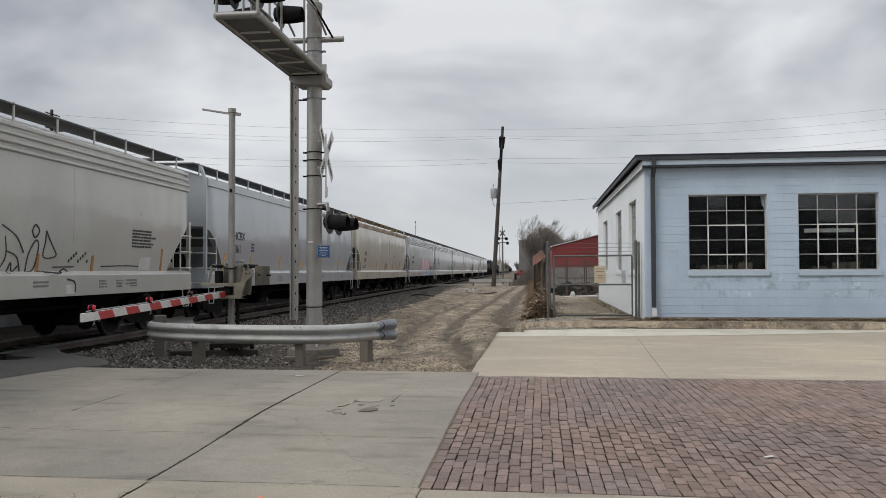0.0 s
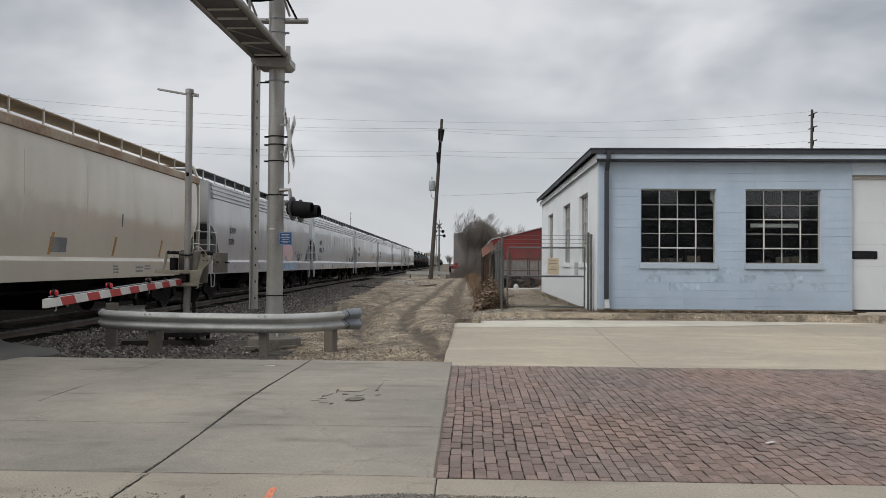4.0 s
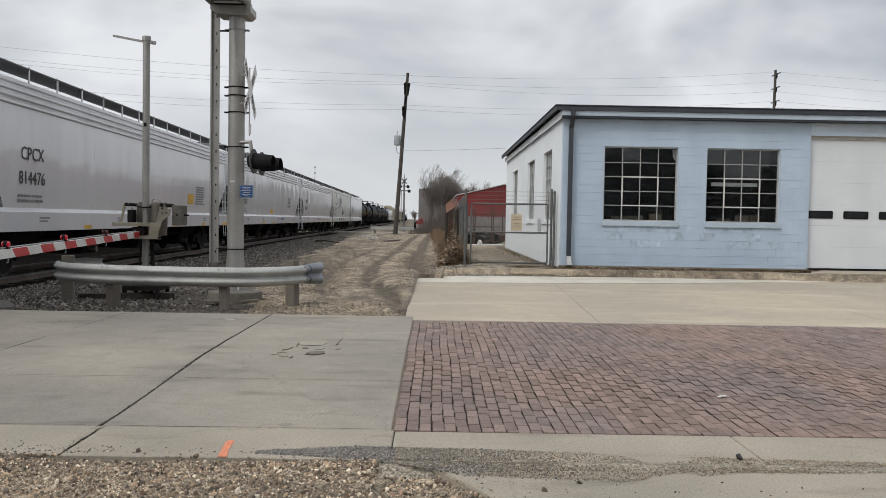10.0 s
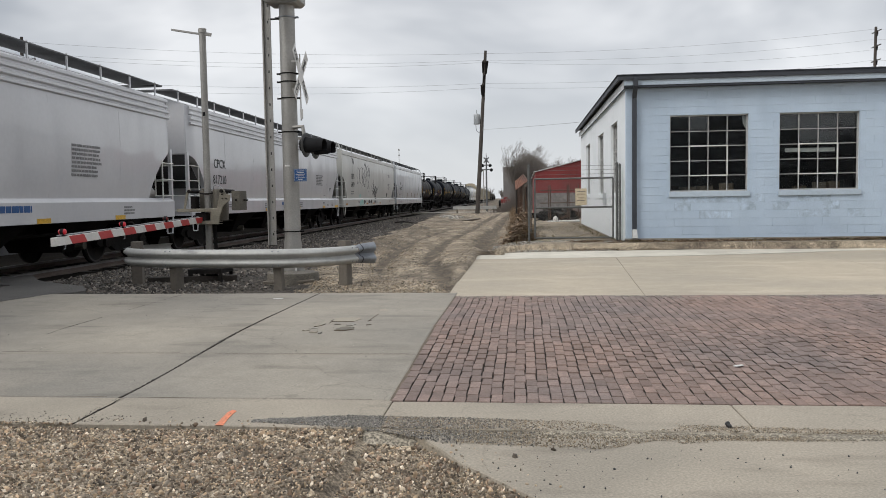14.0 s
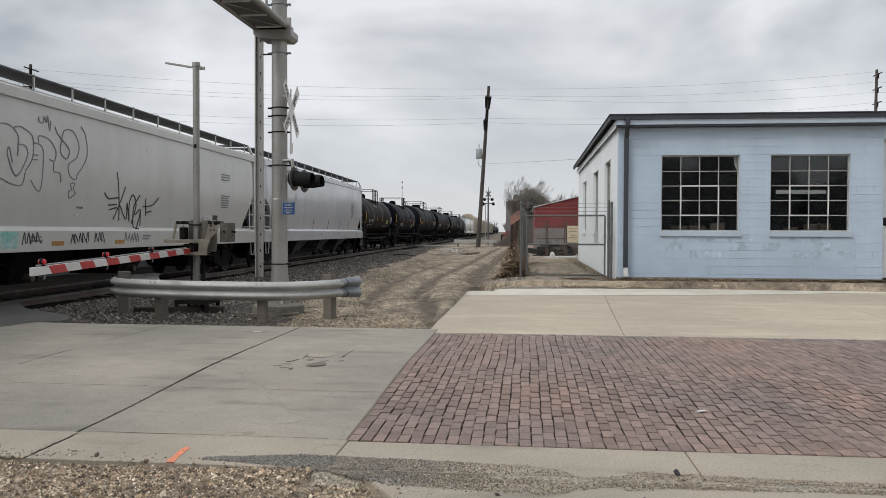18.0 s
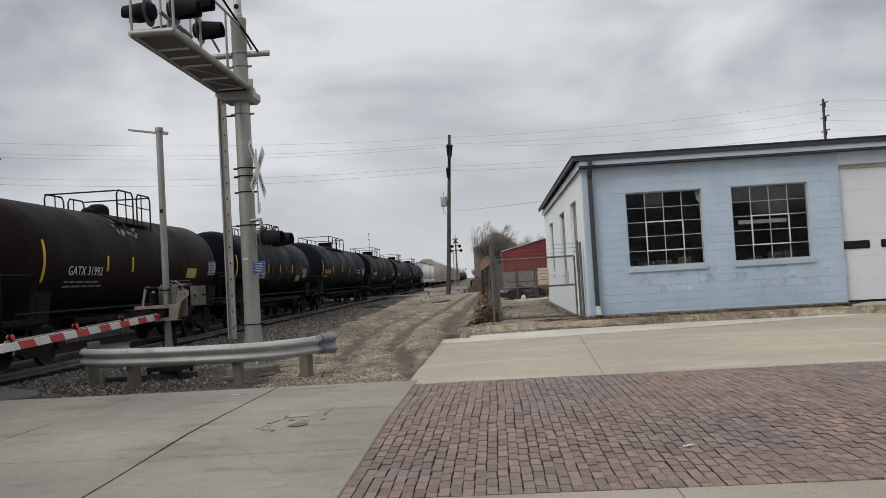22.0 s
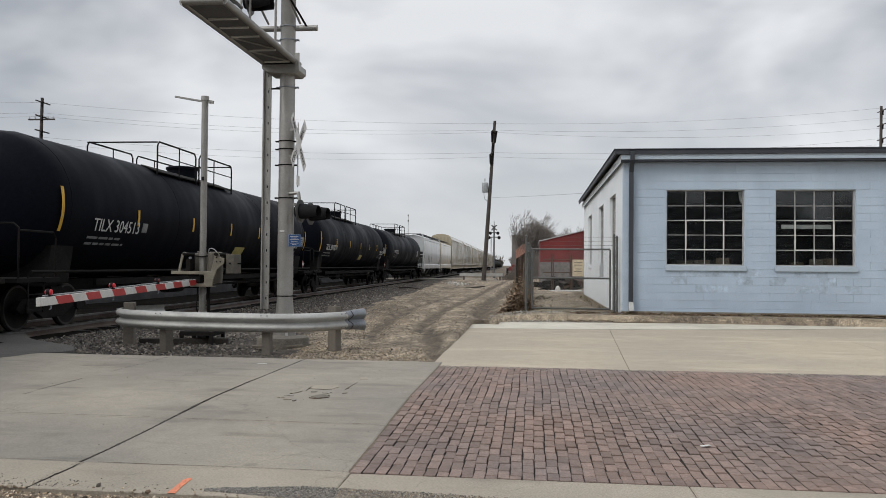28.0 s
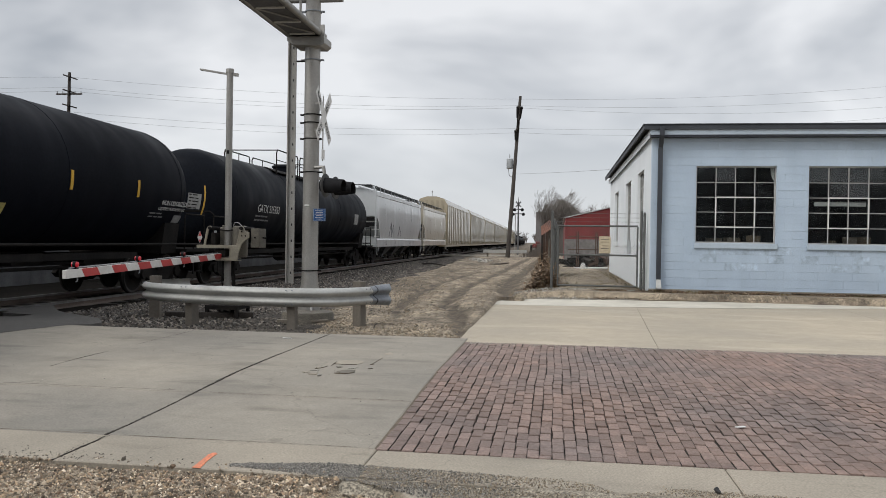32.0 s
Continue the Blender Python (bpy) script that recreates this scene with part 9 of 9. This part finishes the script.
# ---- small things on the road ----
def road_details():
    m = thing("manhole_patch", pose(0, 0, road_z(4.2)), "rough broken patch over a manhole in the concrete road", "manhole")
    rr = random.Random(2)

    def ragged(name, cx, cy, rx, ry, top, material, label, n=18, wild=0.25, square=0.0):
        bm = B()
        ring = []
        for i in range(n):
            a = 2 * math.pi * i / n
            k = 1 + wild * rr.uniform(-1, 1) + square * (1 / max(abs(math.cos(a)), abs(math.sin(a))) - 1)
            ring.append((cx + rx * k * math.cos(a), cy + ry * k * math.sin(a)))
        prism(bm, ring, "z", -0.01, top)
        part(name, bm, material, m, label)

    ragged("fresh_mortar", -0.63, 4.37, 0.15, 0.15, 0.0030, M_GUTTER, "pale mortar smear", 22, 0.08, 0.8)
    ragged("fresh_mortar", -0.34, 5.15, 0.06, 0.12, 0.0020, M_GUTTER, "pale mortar smear", 12, 0.4)
    ragged("sunken_spot", -0.50, 3.73, 0.085, 0.10, 0.0034, M_SPOT, "dark sunken spot")
    ragged("sunken_spot", -0.50, 4.00, 0.045, 0.07, 0.0034, M_PATCH, "dark sunken spot", 14, 0.35)
    ragged("sunken_spot", -0.66, 4.02, 0.03, 0.03, 0.0034, M_SPOT, "dark sunken spot", 10, 0.4)
    for x, y in ((-0.91, 3.62), (-0.86, 3.75), (-0.80, 3.52), (-0.72, 3.47), (-0.86, 3.92)):
        ragged("chipped_edge", x, y, rr.uniform(0.02, 0.05), rr.uniform(0.03, 0.07), 0.0026, rr.choice((M_PATCH, M_GUTTER)), "chipped pale edge", 9, 0.5)
    for pts, wd in ((((-0.785, 4.34), (-0.77, 4.10)), 0.003), (((-0.77, 4.22), (-0.62, 4.205), (-0.52, 4.23)), 0.002), (((-0.355, 4.25), (-0.35, 4.45), (-0.335, 4.80)), 0.003), (((-0.36, 4.25), (-0.33, 4.30)), 0.008), (((-0.79, 4.27), (-0.765, 4.33)), 0.008), (((-0.32, 3.97), (-0.28, 3.99)), 0.009), (((-0.60, 3.62), (-0.50, 3.60), (-0.42, 3.67)), 0.004), (((-0.80, 4.05), (-0.83, 3.92), (-0.88, 3.85)), 0.002)):
        bm = B()
        line = spline([(x, y, 0) for x, y in pts], 6) if len(pts) > 2 else [Vector((*p, 0)) for p in pts]
        loft(bm, [[(p.x - q, p.y - q, -0.01), (p.x - q, p.y - q, 0.0042), (p.x + q, p.y + q, 0.0042), (p.x + q, p.y + q, -0.01)] for p in line for q in [wd * rr.uniform(0.4, 1.0)]])
        part("broken_edge", bm, M_RUT, m, "dark broken edge")
    # dirt-filled crack along the long joint of the road
    cr = thing("road_crack", Matrix(), "ragged black dirt-filled crack along the road joint", "crack", kind="structure")
    for xc, y0, y1, wd in ((-1.63, 1.0, 7.0, 0.0062), (-3.72, 5.2, 6.9, 0.0012), (-3.72, 3.4, 4.6, 0.0006), (-1.60, 0.30, 1.0, 0.004)):
        bm = B()
        rows = []
        for i in range(int((y1 - y0) / 0.025)):
            y = y0 + 0.025 * i
            w = wd * max(0.12, 0.8 + 1.2 * noise.noise((xc, y * 2.1, 0)) + 0.9 * noise.noise((xc, y * 9, 3)) + 1.4 * rr.uniform(-1, 1))
            xm = xc + 0.014 * noise.noise((xc, y * 1.7, 6)) + rr.uniform(-0.007, 0.007)
            z = road_z(y)
            rows.append([(xm - w, y, z - 0.01), (xm - w, y, z + 0.0015), (xm + w, y, z + 0.0015), (xm + w, y, z - 0.01)])
        loft(bm, rows)
        part("crack_fill", bm, M_JOINT, cr)
    for yc, x0, x1 in ((2.58, -6.4, -3.8), (2.56, -3.65, -1.75), (2.53, -1.5, 0.42), (1.015, -6.4, -3.8), (1.015, -3.65, -1.7), (1.015, -1.5, 0.40)):
        bm = B()
        rows = []
        for i in range(int((x1 - x0) / 0.05)):
            x = x0 + 0.05 * i
            w = (0.0010 if yc > 2 else 0.0016) * max(0.05, 0.5 + 1.3 * noise.noise((x * 1.9, yc, 3)) + 0.5 * rr.uniform(-1, 1))
            ym = yc + 0.012 * noise.noise((x * 1.3, yc, 6))
            z = road_z(ym)
            rows.append([(x, ym + w, z - 0.01), (x, ym + w, z + 0.0015), (x, ym - w, z + 0.0015), (x, ym - w, z - 0.01)])
        loft(bm, rows)
        part("crack_fill", bm, M_RUT, cr)
    o = thing("orange_mark", Matrix(), "orange spray-painted survey mark on the gutter", "paint mark")
    bm = B()
    z = road_z(0.6) + 0.0015
    prism(bm, [(-0.612, 0.292), (-0.556, 0.292), (-0.566, 0.37), (-0.580, 0.44), (-0.586, 0.52), (-0.592, 0.585), (-0.590, 0.64), (-0.612, 0.665), (-0.632, 0.66), (-0.644, 0.60), (-0.634, 0.53), (-0.628, 0.45), (-0.618, 0.38)], "z", z, z + 0.002)
    part("paint", bm, M_ORANGE, o)
    s = thing("white_scrap", pose(3.19, 2.09, road_z(2.1) + 0.012, 0, 0, 30), "scrap of white paper on the brick road", "litter")
    bm = B()
    box(bm, -0.045, 0.045, -0.016, 0.016, 0, 0.006)
    part("paper", bm, M_WHITE, s)
    s2 = thing("white_scrap", pose(-2.05, 6.3, road_z(6.3) + 0.004, 0, 0, -12), "scrap of white paper on the concrete road", "litter")
    bm = B()
    box(bm, -0.07, 0.07, -0.02, 0.02, 0, 0.006)
    part("paper", bm, M_WHITE, s2)
    bm = B()
    bmesh.ops.create_icosphere(bm, subdivisions=2, radius=0.019)
    for v in bm.verts:
        v.co *= 1 + 0.8 * noise.noise(v.co * 60)
    st = solid("dark_stone", bm, M_MARK, "dark lump of stone in the gutter", "stone", smooth=60)
    st.location = (2.69, 0.378, 0.04)
    b = thing("timber_offcut", pose(-4.75, 9.75, 0.0, 0, 0, 16), "weathered timber lying in the ballast", "timber")
    bm = B()
    box(bm, -0.8, 0.8, -0.09, 0.09, 0, 0.11)
    part("board", bm, M_TIE, b, bevel=0.01)
    b2 = thing("timber_offcut", pose(-2.5, 9.2, 0.03, 0, 0, 14), "pale split timber lying in the gravel", "timber")
    bm = B()
    box(bm, -0.7, 0.2, -0.05, 0.05, 0, 0.05)
    part("board", bm, M_WOOD, b2, bevel=0.01)

    b3 = thing("timber_offcut", pose(-1.95, 47, 0.1, 0, 0, 78), "pale board lying beside the lane", "timber")
    bm = B()
    box(bm, -1.7, 1.7, -0.16, 0.16, 0, 0.06)
    part("board", bm, M_WOOD, b3)
    b4 = thing("timber_offcut", pose(-5.6, 43, 0.05, 0, 2, -32), "dark branch lying on the ballast", "timber")
    bm = B()
    tube(bm, [(-0.9, 0, 0.03), (-0.2, 0.06, 0.1), (0.9, 0, 0.04)], 0.05, 6, 0.03)
    part("branch", bm, M_TIE, b4)


road_details()


# ---- gravel and stones ----
def stone_field(name, count, place, size, material, label, category, seed):
    rr = random.Random(seed)
    shapes = []
    for k in range(6):
        bm = B()
        bmesh.ops.create_icosphere(bm, subdivisions=1, radius=1.0)
        shapes.append([(v.co * (1 + 0.6 * noise.noise(v.co * 1.5 + Vector((k * 7, 0, 0))))).copy() for v in bm.verts])
        faces = [[v.index for v in f.verts] for f in bm.faces]
        bm.free()
    verts, polys = [], []
    for _ in range(count):
        x, y, z = place(rr)
        s = size[0] + (size[1] - size[0]) * rr.random() ** 1.6
        m = pose(x, y, z + s * 0.15, rr.uniform(0, 360), rr.uniform(0, 360), rr.uniform(0, 360)) @ Matrix.Diagonal((s, s * rr.uniform(0.6, 1), s * rr.uniform(0.35, 0.75), 1))
        base = len(verts)
        verts += [m @ p for p in rr.choice(shapes)]
        polys += [[base + i for i in f] for f in faces]
    me = bpy.data.meshes.new(name)
    me.from_pydata(verts, [], polys)
    me.materials.append(material)
    tagged(new(name, me), label, category, kind="stuff")


def ballast_place(rr):
    y = 7.2 + 52 * rr.random() ** 2.1
    x = track_x(y) + rr.uniform(1.6, ballast_edge(y) + 0.3)
    if y < 9.95 and x < asph_edge(y) + 0.08:
        y += 3.2
        x += 0.5
    return x, y, max(-0.045, min(0.02, 0.02 - 0.018 * (x - track_x(y) - 2)))


def shoulder_place(rr):
    """Thick on the shoulder, with stragglers over the gutter's edge."""
    while True:
        x, y = rr.uniform(-4.8, 1.6), 0.40 - 2.6 * rr.random() ** 1.4
        edge = 0.275 + 0.05 * noise.noise((x * 1.3, 0, 4)) + 0.03 * noise.noise((x * 5, 0, 2)) + 0.05 * smooth01((-1.2 - x) / 1.5)
        if x > 0.55:
            edge = 0.26 - 1.25 * (x - 0.55)
        if y < edge or rr.random() < 0.03:
            return x, y, max(ground_z(x, y) if y < 0.3 else -1, road_z(y) if y > 0.28 else -1, 0.0 if x > 0.75 else -1)


def lane_place(rr):
    while True:
        y = 7.1 + 36 * rr.random() ** 2.2
        x = rr.uniform(-4.4, 0.28) if y < 10.5 else rr.uniform(-4.6, 0.25 if y < 15 else 1.0)
        patch = noise.noise((x * 0.7, y * 0.35, 3)) + 0.5 * noise.noise((x * 2.1, y * 1.1, 8))
        if rr.random() > 0.95 * damp_at(x, y) and rr.random() < 0.45 + 1.2 * patch:
            return x, y, ground_z(x, y)


STRIP = ((-0.4, 0.40, 0.42), (0.26, 0.29, 0.58), (0.5, 0.25, 0.55), (0.9, 0.05, 0.54), (1.35, 0.0, 0.52), (1.85, -0.05, 0.48), (2.6, 0.15, 0.43), (3.4, 0.18, 0.37), (8.5, 0.2, 0.32))


def strip_at(rr, x, lump):
    """A point of the washed gravel along the gutter."""
    for a, b in zip(STRIP, STRIP[1:]):
        if x <= b[0]:
            break
    k = (x - a[0]) / (b[0] - a[0])
    near, far = a[1] + (b[1] - a[1]) * k, a[2] + (b[2] - a[2]) * k
    y = near + (far - near) * rr.random() + rr.gauss(0, 0.012)
    return (x, y, road_z(y) + 0.001 if y > 0.29 else 0.004) if noise.noise((x * 1.6, y * 5, 6)) > lump else None


def strip_place(rr):
    while True:
        p = strip_at(rr, -0.4 + 1.9 * rr.random(), -0.7)
        if p and rr.random() < 1.05 - 0.9 * max(0, p[0] - 0.5):
            return p


def wash_place(rr):
    while True:
        p = strip_at(rr, 0.5 + 7.5 * rr.random() ** 1.7, -0.3)
        if p:
            return p


def apron_place(rr):
    x = rr.uniform(0.5, 3.7)
    y = kerb_at(x, 2) + 0.03 + 1.9 * rr.random() ** 1.3
    return x, y, (0.16 + 0.17 * smooth01((y - 14.9) / 1.5) - 0.004 - 0.13 * smooth01((1.5 - x) / 1.0)) if x > 0.6 else ground_z(x, y)


def speck_place(rr):
    x, y = 1.0 + 5 * rr.random() ** 1.5, 0.1 - 2.0 * rr.random()
    return x, y, 0.001


stone_field("ballast_stones", 54000, ballast_place, (0.016, 0.056), M_STONE, "loose dark ballast stones beside the track", "stones", 21)
stone_field("shoulder_stones", 5000, shoulder_place, (0.008, 0.025), M_PEBBLE, "flat brown and grey stones on the near shoulder", "gravel", 31)


def joint_place(rr):
    """Grit caught in the long joint of the road."""
    y = 0.5 + 6.4 * rr.random()
    return -1.63 + rr.gauss(0, 0.008) + 0.012 * noise.noise((-1.63, y * 1.7, 6)), y, road_z(y) - 0.001


def gutter_place(rr):
    """Dark grit washed onto the gutter from the shoulder."""
    while True:
        x, y = rr.uniform(-4.6, 0.1), 0.33 + abs(rr.gauss(0, 0.12))
        if rr.random() < (1.0 if x < -1.2 and noise.noise((x * 1.5, 0, 7)) > -0.1 else 0.25):
            return x, y, road_z(y) + 0.001


def fleck_place(rr):
    """Chips and crumbs on the open road."""
    y = 1.1 + 5.7 * rr.random() ** 1.3
    return rr.uniform(-5.5, 0.35), y, road_z(y)


stone_field("joint_grit", 700, joint_place, (0.002, 0.0065), M_STONE, "dark grit in the road joint", "grit", 32)
stone_field("gutter_grit", 550, gutter_place, (0.0018, 0.007), M_STONE, "dark grit washed over the gutter", "grit", 33)
stone_field("road_flecks", 120, fleck_place, (0.003, 0.008), M_PALE, "pale chips on the concrete road", "grit", 34)
stone_field("road_crumbs", 70, fleck_place, (0.002, 0.006), M_MARK, "dark crumbs on the concrete road", "grit", 35)
stone_field("shoulder_gravel", 66000, shoulder_place, (0.0027, 0.012), M_PEBBLE, "coarse pale gravel on the near shoulder", "gravel", 22)
stone_field("lane_gravel", 30000, lane_place, (0.004, 0.021), M_LANEST, "pale gravel strewn over the dirt lane", "gravel", 23)
def rubble_place(rr):
    """Broken pale concrete tipped beside the track."""
    k = rr.random()
    return -5.0 + 1.8 * k + rr.gauss(0, 0.35), 61 - 9 * k + rr.gauss(0, 1.6), 0.05


def clod_place(rr):
    """Dark clods and chips over the lane and the ballast's edge."""
    y = 7.3 + 40 * rr.random() ** 1.9
    x = track_x(y) + ballast_edge(y) + rr.gauss(0.6, 0.9)
    return x, y, max(ground_z(x, y), -0.04)


stone_field("pale_rubble", 130, rubble_place, (0.04, 0.16), M_PALE, "broken pale concrete rubble beside the track", "rubble", 28)
stone_field("clods", 2200, clod_place, (0.006, 0.024), M_STONE, "dark clods and stone chips on the dirt", "stones", 29)
stone_field("gate_gravel", 4500, apron_place, (0.006, 0.022), M_PALE, "pale crushed stone before the yard gate", "gravel", 25)


def dust_place(rr):
    """Sand swept onto the bricks from the drive."""
    x, y = rr.uniform(0.5, 13), 6.62 - abs(rr.gauss(0, 0.17)) * (1.2 + noise.noise((rr.uniform(0, 1), 0, 3)))
    return x, y, road_z(y) - 0.001


stone_field("brick_sand", 26000, dust_place, (0.0015, 0.0045), M_PALE, "pale sand washed over the edge of the bricks", "sand", 27)
stone_field("drive_specks", 260, speck_place, (0.003, 0.009), M_MARK, "scattered dark bits on the concrete", "gravel", 26)
stone_field("gutter_gravel", 11000, strip_place, (0.0025, 0.0075), M_WASHED, "fine grey gravel fanned out on the gutter", "gravel", 24)
stone_field("washed_gravel", 22000, wash_place, (0.0022, 0.0065), M_LANEST, "fine tan gravel washed along the gutter", "gravel", 30)


# ---- brick paving ----
def build_bricks():
    pav = thing("brick_paving", Matrix(), "worn dark red brick street paving in long courses", "paving", kind="structure")
    bm = B()
    box(bm, 0.45, 14, 0.975, 6.615, -0.15, 0.0)
    part("joint_bed", bm, M_SAND, pav)
    bm = B()
    n = 24
    top = [[bm.verts.new((x, 0.975 + 5.64 * j / n, road_z(0.975 + 5.64 * j / n) - 0.022)) for x in (0.45, 14)] for j in range(n + 1)]
    for a, b in zip(top, top[1:]):
        bm.faces.new((a[0], a[1], b[1], b[0]))
    part("joint_sand", bm, M_SAND, pav)
    bm = B()
    loft(bm, [[(0.432, y, -0.05), (0.432, y, road_z(y) - 0.005), (0.464, y, road_z(y) - 0.008), (0.464, y, -0.05)] for y in (0.98, 2, 3, 4, 5, 6, 6.62)])
    part("edge_fill", bm, M_RUT, pav, "dirt packed along the edge of the bricks")
    W, LN = 0.0885, 0.197

    def corners(w, l):
        g, h, e = 0.0030, 0.0038, 0.0038
        low = [(g, e, -0.05), (w - g, e, -0.05), (w - g, l - e, -0.05), (g, l - e, -0.05)]
        mid = [(g, e, -h), (w - g, e, -h), (w - g, l - e, -h), (g, l - e, -h)]
        top = [(g + h, e + h, 0), (w - g - h, e + h, 0), (w - g - h, l - e - h, 0), (g + h, l - e - h, 0)]
        return low + mid + top

    QUADS = [(8, 9, 10, 11)] + [(a + i, a + (i + 1) % 4, b + (i + 1) % 4, b + i) for a, b in ((0, 4), (4, 8)) for i in range(4)]
    rr = random.Random(31)
    cache, verts, polys, count = {}, [], [], 0
    x = 0.455
    k = 0
    while x < 13.8:
        y = 0.985 - (LN / 2 if k % 2 else 0) + rr.uniform(-0.035, 0.035)
        while y < 6.6:
            a, b = max(0.98, y), min(6.61, y + LN)
            if b - a > 0.05:
                drift = 0.016 * noise.noise((x * 1.3, y * 0.8, 2)) + 0.007 * noise.noise((x * 7, y * 2.5, 8))
                sink = 0.006 * noise.noise((x * 1.1, y * 1.1, 4))
                m = pose(x + drift + rr.uniform(-0.003, 0.003), a, road_z((a + b) / 2) + sink + rr.uniform(-0.003, 0.002), rr.uniform(-0.7, 0.7), rr.uniform(-1.4, 1.4), rr.uniform(-1.8, 1.8))
                if x < 1.75 and y < 4.3 and count < 300:
                    l = round((b - a) * 50) / 50
                    if l not in cache:
                        me = bpy.data.meshes.new("brick")
                        me.from_pydata(corners(W, l), [], QUADS)
                        me.materials.append(M_PAVER)
                        me.materials.append(M_SAND)
                        for q in (2, 4):
                            me.polygons[q].material_index = 1
                        cache[l] = me
                    o = part("brick", cache[l], M_PAVER, pav)
                    o.matrix_basis = m
                    count += 1
                else:
                    base = len(verts)
                    verts += [m @ Vector(p) for p in corners(W, b - a)]
                    polys += [[base + i for i in q] for q in QUADS]
            y += LN
        x += W
        k += 1
    me = bpy.data.meshes.new("bricks")
    me.from_pydata(verts, [], polys)
    me.materials.append(M_PAVER2)
    me.materials.append(M_SAND)
    me.polygons.foreach_set("material_index", [1 if i % 9 in (2, 4) else 0 for i in range(len(polys))])
    o = new("bricks", me)
    o.parent = pav
    tagged(o, "worn dark red paving bricks", kind="stuff")


build_blocks()
build_bricks()


def motions():
    """The train rolls past at a steady pace."""
    for car, front in MOVING:
        rows = []
        for t in (0.0, 8.0, 16.0, 24.0, 32.0):
            y = front - SPEED * t
            rows.append((t, pose(track_x(y), y, RAIL_Z, 0, 0, 1.26)))
        walk(car, rows)


motions()
